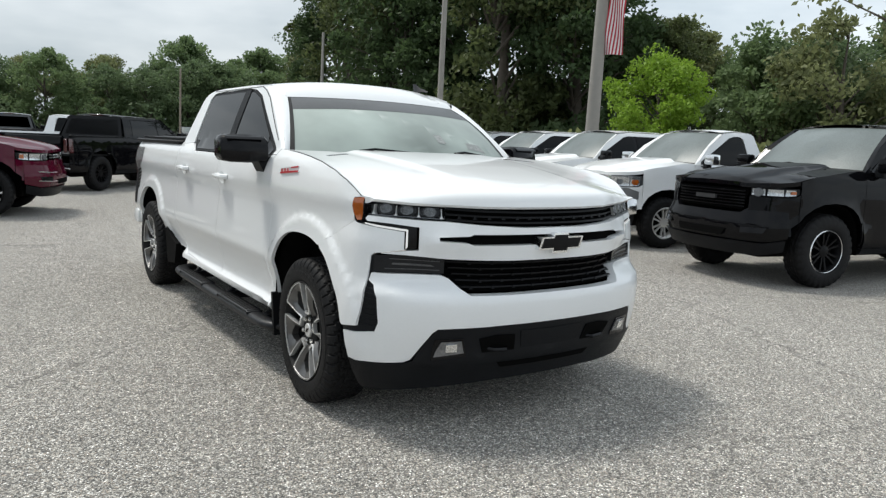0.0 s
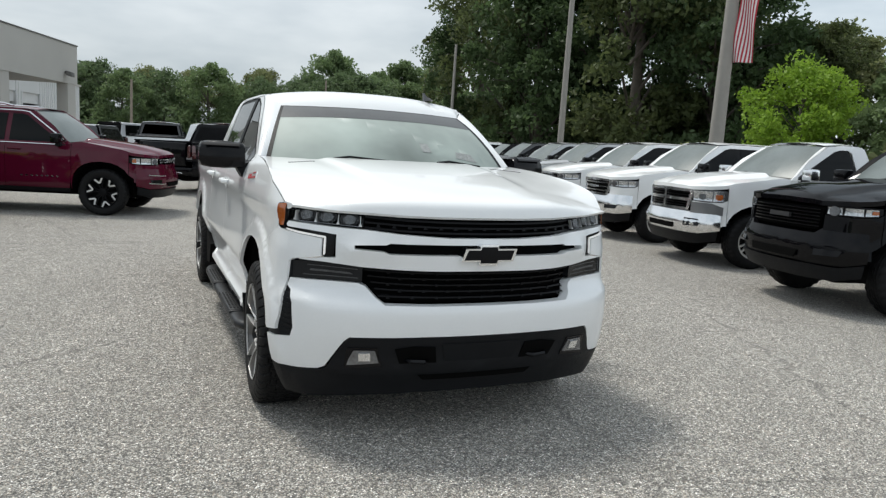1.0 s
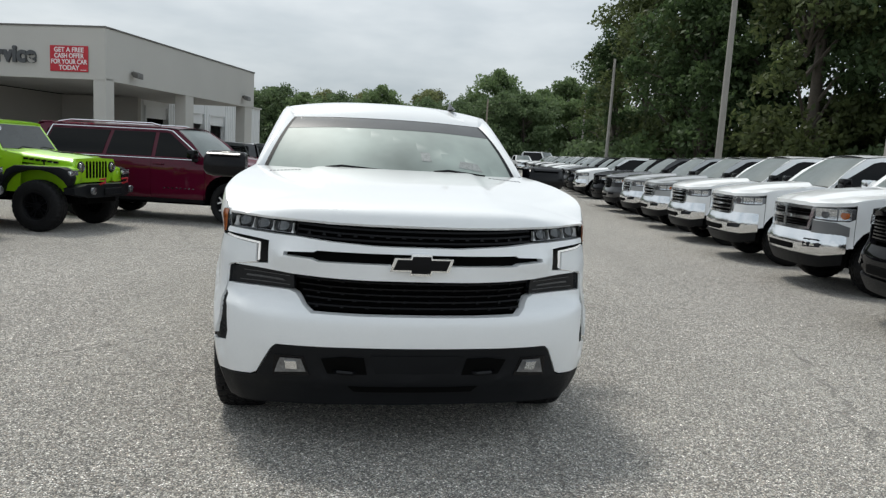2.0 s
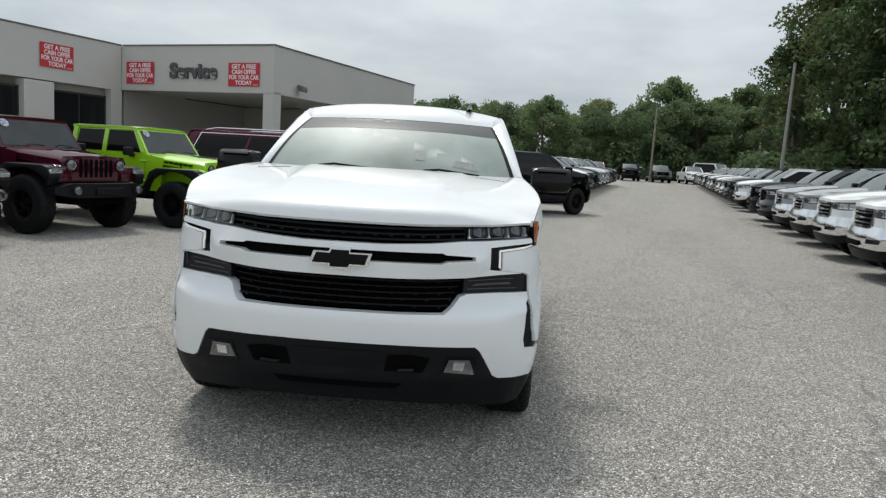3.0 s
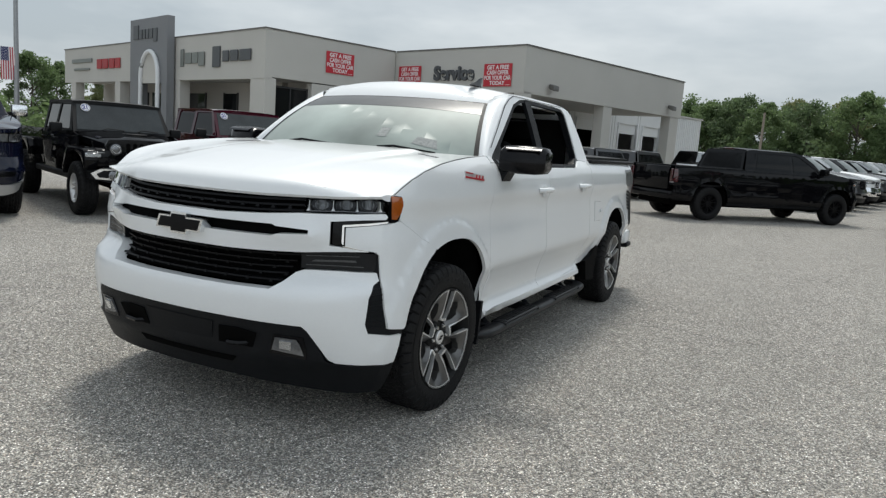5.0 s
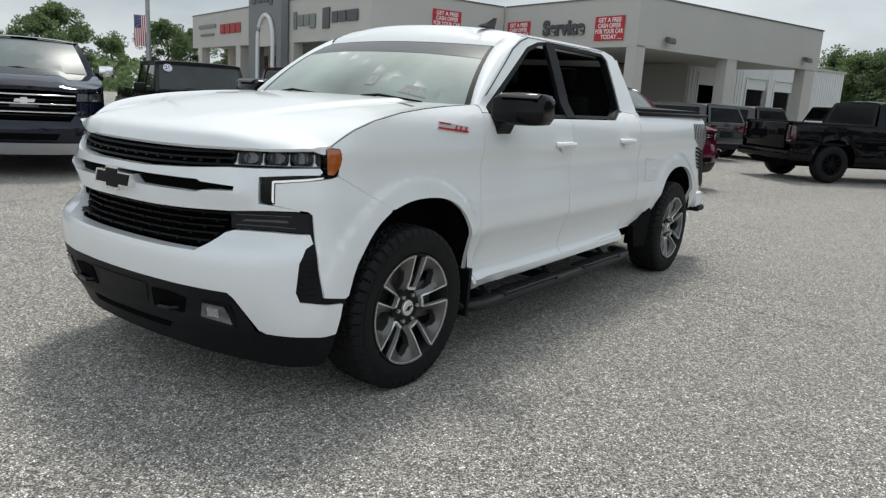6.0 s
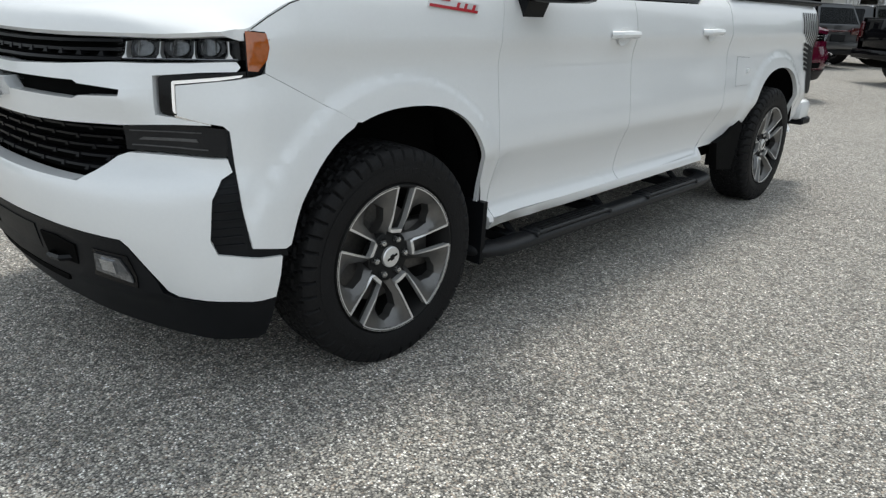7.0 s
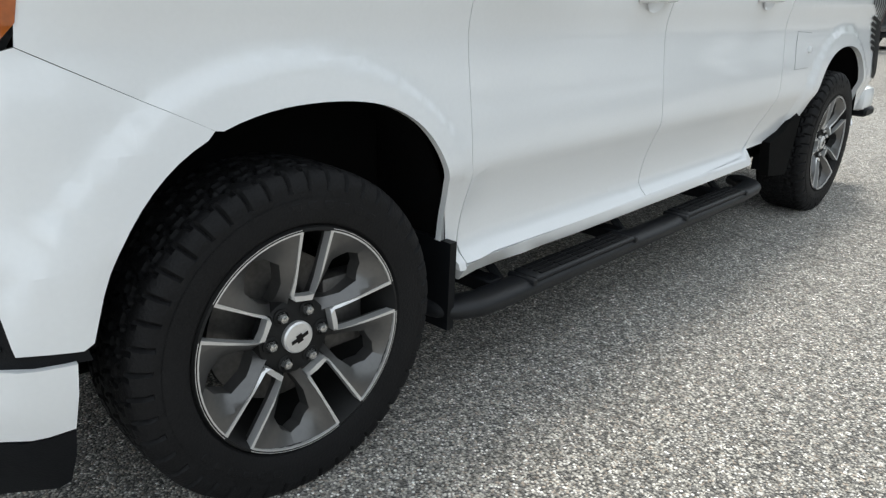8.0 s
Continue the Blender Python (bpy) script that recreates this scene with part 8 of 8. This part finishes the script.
    set_wheels(r, L, 0.80, R, 0.225, 0.135, wheel, spokes=5, wide=0.05)
    # everything above the belt is flattened to fit the camera's view
    for o in r.children:
        if o.type == "MESH" and o.matrix_basis.is_identity:
            for v in o.data.vertices:
                if v.co.z > 1.27 + Z:
                    v.co.z = 1.27 + Z + (v.co.z - 1.27 - Z) * 0.78
    return r


def bmesh_round(ob, width):
    """Rounds a part's edges."""
    bm = bmesh.new()
    bm.from_mesh(ob.data)
    bmesh.ops.bevel(bm, geom=bm.edges[:], offset=width, segments=2, profile=0.5, affect="EDGES")
    bm.to_mesh(ob.data)
    bm.free()
    ob.data.shade_smooth()
    ob.data.set_sharp_from_angle(angle=radians(40))


offroader("black off-road truck with bright bumper trim and windshield sticker", BLACKP, CANVAS, heading(-6.85, 4.62, -22), flare=BLACKP)
offroader("maroon lifted off-road truck with maroon hard top and oversized tyres", MAROON, MAROON, heading(-6.1, 7.0, -18), R=0.46, up=0.05, bumper=PLASTIC, wheel=BLKWHEEL)
lime = offroader("lime green off-road truck with black wings and black wheels", LIME, LIME, heading(-4.75, 9.05, -14), R=0.42, up=0.03, bumper=PLASTIC, wheel=BLKWHEEL, hooks=True)

for k in range(6):
    y = -0.22 + 0.095 * k
    part("letter_bar", box(-0.632 - 0.115 * (y + 0.5), -0.60 - 0.115 * (y + 0.5), y, y + 0.07, 1.085 + 0.088 * (y + 0.5), 1.118 + 0.088 * (y + 0.5), 0.0), GRILB, lime, "dark decal lettering on the hood side")


# ---- trees ----
BARK = mat("grey_bark", (0.10, 0.085, 0.07), 0.9, var=0.25, scale=5, bump=0.4)


def leaf_mat(name, c, var=0.45):
    m = bpy.data.materials.new(name)
    m.use_nodes = True
    n, l = m.node_tree.nodes, m.node_tree.links
    b = n["Principled BSDF"]
    b.inputs["Roughness"].default_value = 0.55
    b.inputs["Specular IOR Level"].default_value = 0.3
    g = n.new("ShaderNodeNewGeometry")
    oi = n.new("ShaderNodeObjectInfo")
    tc = n.new("ShaderNodeTexCoord")
    no = n.new("ShaderNodeTexNoise")
    no.inputs["Scale"].default_value = 0.5
    l.new(tc.outputs["Object"], no.inputs["Vector"])
    a = n.new("ShaderNodeMath")
    a.operation = "MULTIPLY_ADD"
    l.new(g.outputs["Random Per Island"], a.inputs[0])
    a.inputs[1].default_value = 0.5
    l.new(no.outputs[0], a.inputs[2])
    a2 = n.new("ShaderNodeMath")
    a2.operation = "MULTIPLY_ADD"
    l.new(oi.outputs["Random"], a2.inputs[0])
    a2.inputs[1].default_value = 0.35
    l.new(a.outputs[0], a2.inputs[2])
    r = n.new("ShaderNodeValToRGB")
    r.color_ramp.elements[0].position = 0.35
    r.color_ramp.elements[0].color = (c[0] * (1 - var), c[1] * (1 - var), c[2] * (1 - var), 1)
    r.color_ramp.elements[1].position = 1.2 / 1.35
    r.color_ramp.elements[1].color = (min(1, c[0] * (1.1 + var)), min(1, c[1] * (1 + var)), c[2] * (1 + var), 1)
    l.new(a2.outputs[0], r.inputs[0])
    l.new(r.outputs[0], b.inputs["Base Color"])
    t = n.new("ShaderNodeBsdfTranslucent")
    l.new(r.outputs[0], t.inputs[0])
    mx = n.new("ShaderNodeMixShader")
    mx.inputs[0].default_value = 0.48
    l.new(b.outputs[0], mx.inputs[1])
    l.new(t.outputs[0], mx.inputs[2])
    l.new(mx.outputs[0], n["Material Output"].inputs[0])
    return m


# the far woods' greens are lightened and greyed in place of distance haze
LEAF = leaf_mat("leaf_green", (0.112, 0.170, 0.075))
LEAFD = leaf_mat("leaf_dark_green", (0.09, 0.138, 0.066))
LEAFB = leaf_mat("leaf_deep_green", (0.052, 0.088, 0.036))
LEAFC = leaf_mat("leaf_deep_olive", (0.068, 0.092, 0.036))
LEAFY = leaf_mat("leaf_bright_green", (0.17, 0.29, 0.035), 0.3)
LEAFO = leaf_mat("leaf_olive", (0.14, 0.168, 0.076))


def leaf_mesh(name, pts, size, rng, material):
    """Small pointed leaves, each a bent quad, at the given places."""
    n = len(pts)
    a = rng.normal(size=(n, 3))
    a /= np.linalg.norm(a, axis=1)[:, None]
    b = np.cross(a, rng.normal(size=(n, 3)))
    b /= np.linalg.norm(b, axis=1)[:, None]
    s = size * rng.uniform(0.6, 1.3, (n, 1))
    c = np.cross(a, b) * s * 0.18
    v = np.stack([pts - a * s, pts + b * s * 0.55 + c, pts + a * s, pts - b * s * 0.55 + c], 1).reshape(-1, 3)
    me = bpy.data.meshes.new(name)
    me.vertices.add(4 * n)
    me.vertices.foreach_set("co", v.astype(np.float32).ravel())
    me.loops.add(4 * n)
    me.loops.foreach_set("vertex_index", np.arange(4 * n, dtype=np.int32))
    me.polygons.add(n)
    me.polygons.foreach_set("loop_start", np.arange(0, 4 * n, 4, dtype=np.int32))
    me.polygons.foreach_set("loop_total", np.full(n, 4, dtype=np.int32))
    me.update(calc_edges=True)
    me.materials.append(material)
    return me


def tree(seed, h, spread, leaves, size, material, base=0.18, label="", m=None, trunk_r=None, lumps=34):
    rng = np.random.default_rng(seed)
    t = root("tree", label, "tree", m)
    bm = bmesh.new()
    tr = trunk_r or h * 0.018
    bend = rng.normal(0, 0.03 * h, (4, 2))
    spine = [Vector((0, 0, -0.3))] + [Vector((bend[k][0] * (k + 1) / 4, bend[k][1] * (k + 1) / 4, h * 0.86 * (k + 1) / 4)) for k in range(4)]
    tube(spine, [tr * 1.25, tr, tr * 0.75, tr * 0.5, tr * 0.15], 7, bm)
    cl = []
    for k in range(lumps):
        f = base + (1 - base) * rng.uniform(0.0, 1.0) ** 0.8
        i = min(3, int(f / 0.86 * 4)) if f < 0.86 else 3
        q = spine[i + 1] if i + 1 < len(spine) else spine[-1]
        z = h * f * 0.93
        rad = spread * (math.sin(math.pi * min(1.0, (f - base) / (1 - base) * 0.78 + 0.2))) ** 0.7
        ang = rng.uniform(0, 2 * math.pi)
        rr = rad * rng.uniform(0.35, 1.0)
        c = Vector((q.x + rr * math.cos(ang), q.y + rr * math.sin(ang), z))
        s0 = Vector((q.x * 0.8, q.y * 0.8, max(h * base * 0.6, z - 0.75 * rr)))
        mid = s0.lerp(c, 0.55) + Vector((0, 0, 0.06 * h))
        tube([s0, mid, c], [tr * 0.33, tr * 0.2, tr * 0.06], 5, bm)
        cl.append((c, spread * rng.uniform(0.22, 0.46)))
    part("trunk", bm, BARK, t, "grey bark trunk and limbs", smooth=60)
    pts = []
    per = leaves // len(cl)
    for c, r in cl:
        sub = rng.normal(size=(7, 3))
        sub /= np.linalg.norm(sub, axis=1)[:, None]
        sub = np.array(c) + sub * r * np.array([1, 1, 0.7]) * rng.uniform(0.4, 1.0, (7, 1))
        k = rng.integers(0, 7, per)
        d = rng.normal(size=(per, 3))
        d /= np.linalg.norm(d, axis=1)[:, None]
        pts.append(sub[k] + d * (r * 0.52 * rng.uniform(0.3, 1.0, (per, 1)) ** 0.5) * np.array([1, 1, 0.75]))
    me = leaf_mesh("crown", np.concatenate(pts), size, rng, material)
    o = new("crown", me)
    o.parent = t
    return t


WOODS = "tall broadleaf tree with dense dark green crown"
protos = [
    tree(1, 12.2, 4.7, 12000, 0.2, LEAF, 0.02, WOODS),
    tree(2, 11.0, 5.0, 12000, 0.2, LEAFD, 0.02, WOODS),
    tree(3, 13.0, 4.4, 12000, 0.2, LEAFO, 0.03, WOODS),
    tree(4, 10.0, 4.6, 11000, 0.2, LEAF, 0.0, WOODS),
]
big = [
    tree(11, 22.0, 6.2, 15000, 0.24, LEAFB, 0.05, "large spreading oak with dark foliage behind the parked trucks", lumps=44),
    tree(12, 24.0, 5.8, 15000, 0.24, LEAFC, 0.06, "large spreading oak with dark foliage behind the parked trucks", lumps=44),
    tree(13, 20.0, 6.0, 14000, 0.24, LEAFB, 0.04, "large oak with olive green foliage behind the parked trucks", lumps=44),
]
rng = np.random.default_rng(5)
spots = []
for k in range(34):
    x = -78 + 4.0 * k
    spots.append((x + rng.uniform(-1.5, 1.5), 94 + 0.06 * abs(x) + rng.uniform(-4, 4), rng.uniform(0.85, 1.1), int(rng.integers(0, 4))))
    spots.append((x + rng.uniform(-1.5, 1.5), 104 + rng.uniform(-4, 4), rng.uniform(0.95, 1.2), int(rng.integers(0, 4))))
for k in range(16):
    spots.append((-58 - 1.5 * k + rng.uniform(-2, 2), 10 + 5.4 * k + rng.uniform(-2, 2), rng.uniform(0.5, 0.68), int(rng.integers(0, 4))))
for k in range(9):
    spots.append((-70 + rng.uniform(-3, 3), -34 + 5.5 * k, rng.uniform(0.8, 1.0), int(rng.integers(0, 4))))
for k in range(9):
    spots.append((40 + 2.0 * k + rng.uniform(-1, 1), 24 - 5.5 * k + rng.uniform(-2, 2), rng.uniform(0.78, 0.98), int(rng.integers(0, 4))))
for x, y, s, k in ((37, 39, 0.95, 1), (41, 36, 0.95, 0), (45, 33, 1.0, 2), (47, 29, 0.92, 3), (49, 25, 0.95, 1), (52, 20, 0.95, 0)):
    spots.append((x, y, s, k))
for i, (x, y, s, k) in enumerate(spots):
    if y > 85:
        s *= float(np.interp(x, [-20, 0, 10, 18, 25], [0.88, 0.78, 0.78, 0.82, 1.0]))
    m = pose(x, y, gz(x, min(y, 110)), 0, 0, float(rng.uniform(0, 360))) @ Matrix.Diagonal((s, s, s * float(rng.uniform(0.92, 1.08)), 1))
    if i < 4:
        protos[i].matrix_basis = m
    else:
        o = copy_thing(protos[k], m)
        o.matrix_basis = m
bigspots = [(25.5, 58, 0.62, 0), (29.0, 52, 1.0, 1), (27.0, 46, 0.9, 2), (31.5, 43, 1.0, 0), (29.5, 37, 0.95, 1), (34, 34, 0.95, 2), (33, 48, 1.0, 2), (30, 62, 0.9, 1), (36, 40, 1.0, 1), (41, 31, 0.5, 1)]
for i, (x, y, s, k) in enumerate(bigspots):
    m = pose(x, y, gz(x, y), 0, 0, float(rng.uniform(0, 360))) @ Matrix.Diagonal((s, s, s, 1))
    if i < 3:
        big[i].matrix_basis = m
    else:
        o = copy_thing(big[k], m)
        o.matrix_basis = m
tree(31, 6.3, 2.5, 13000, 0.10, LEAFY, 0.30, "young tree with bright yellow-green leaves", pose(25.6, 19.8, gz(24, 20)), lumps=30)


# low growth under the woods
def thicket(name, a, b, n, h, depth, seed, material):
    rng = np.random.default_rng(seed)
    t = rng.uniform(0, 1, (n, 1))
    p = np.array(a) * (1 - t) + np.array(b) * t
    d = np.array([b[1] - a[1], a[0] - b[0]]) / math.hypot(b[0] - a[0], b[1] - a[1])
    p = p + d * rng.uniform(-depth, depth, (n, 1))
    top = h * (0.6 + 0.4 * np.sin(p[:, :1] * 0.9 + 2 * np.sin(p[:, 1:] * 0.7)))
    z = np.array([[gz(x, min(y, 110))] for x, y in p]) + top * rng.uniform(0, 1, (n, 1)) ** 0.8
    ob = new(name, leaf_mesh(name, np.hstack([p, z]), 0.3, rng, material))
    tagged(ob, "dense green undergrowth below the trees", "undergrowth", kind="stuff")


thicket("undergrowth", (-80, 93), (52, 91), 16000, 4.5, 3.5, 41, LEAFD)
thicket("undergrowth", (22, 62), (34, 26), 9000, 3.5, 2.5, 42, LEAFD)
thicket("undergrowth", (26, 27), (52, -18), 9000, 2.6, 2.5, 43, LEAFO)
thicket("undergrowth", (-60, -36), (-62, 90), 12000, 3.0, 3.0, 44, LEAF)

tree(51, 15.0, 5.5, 2600, 0.16, LEAFO, 0.45, "tall oak with thin foliage and hanging grey moss", pose(33.0, 11.0, gz(33, 11)), lumps=26)
tree(52, 10.0, 4.2, 5500, 0.18, LEAFO, 0.25, "tall thin-crowned tree at the lot edge", pose(38.0, 17.5, gz(38, 17)), lumps=24)
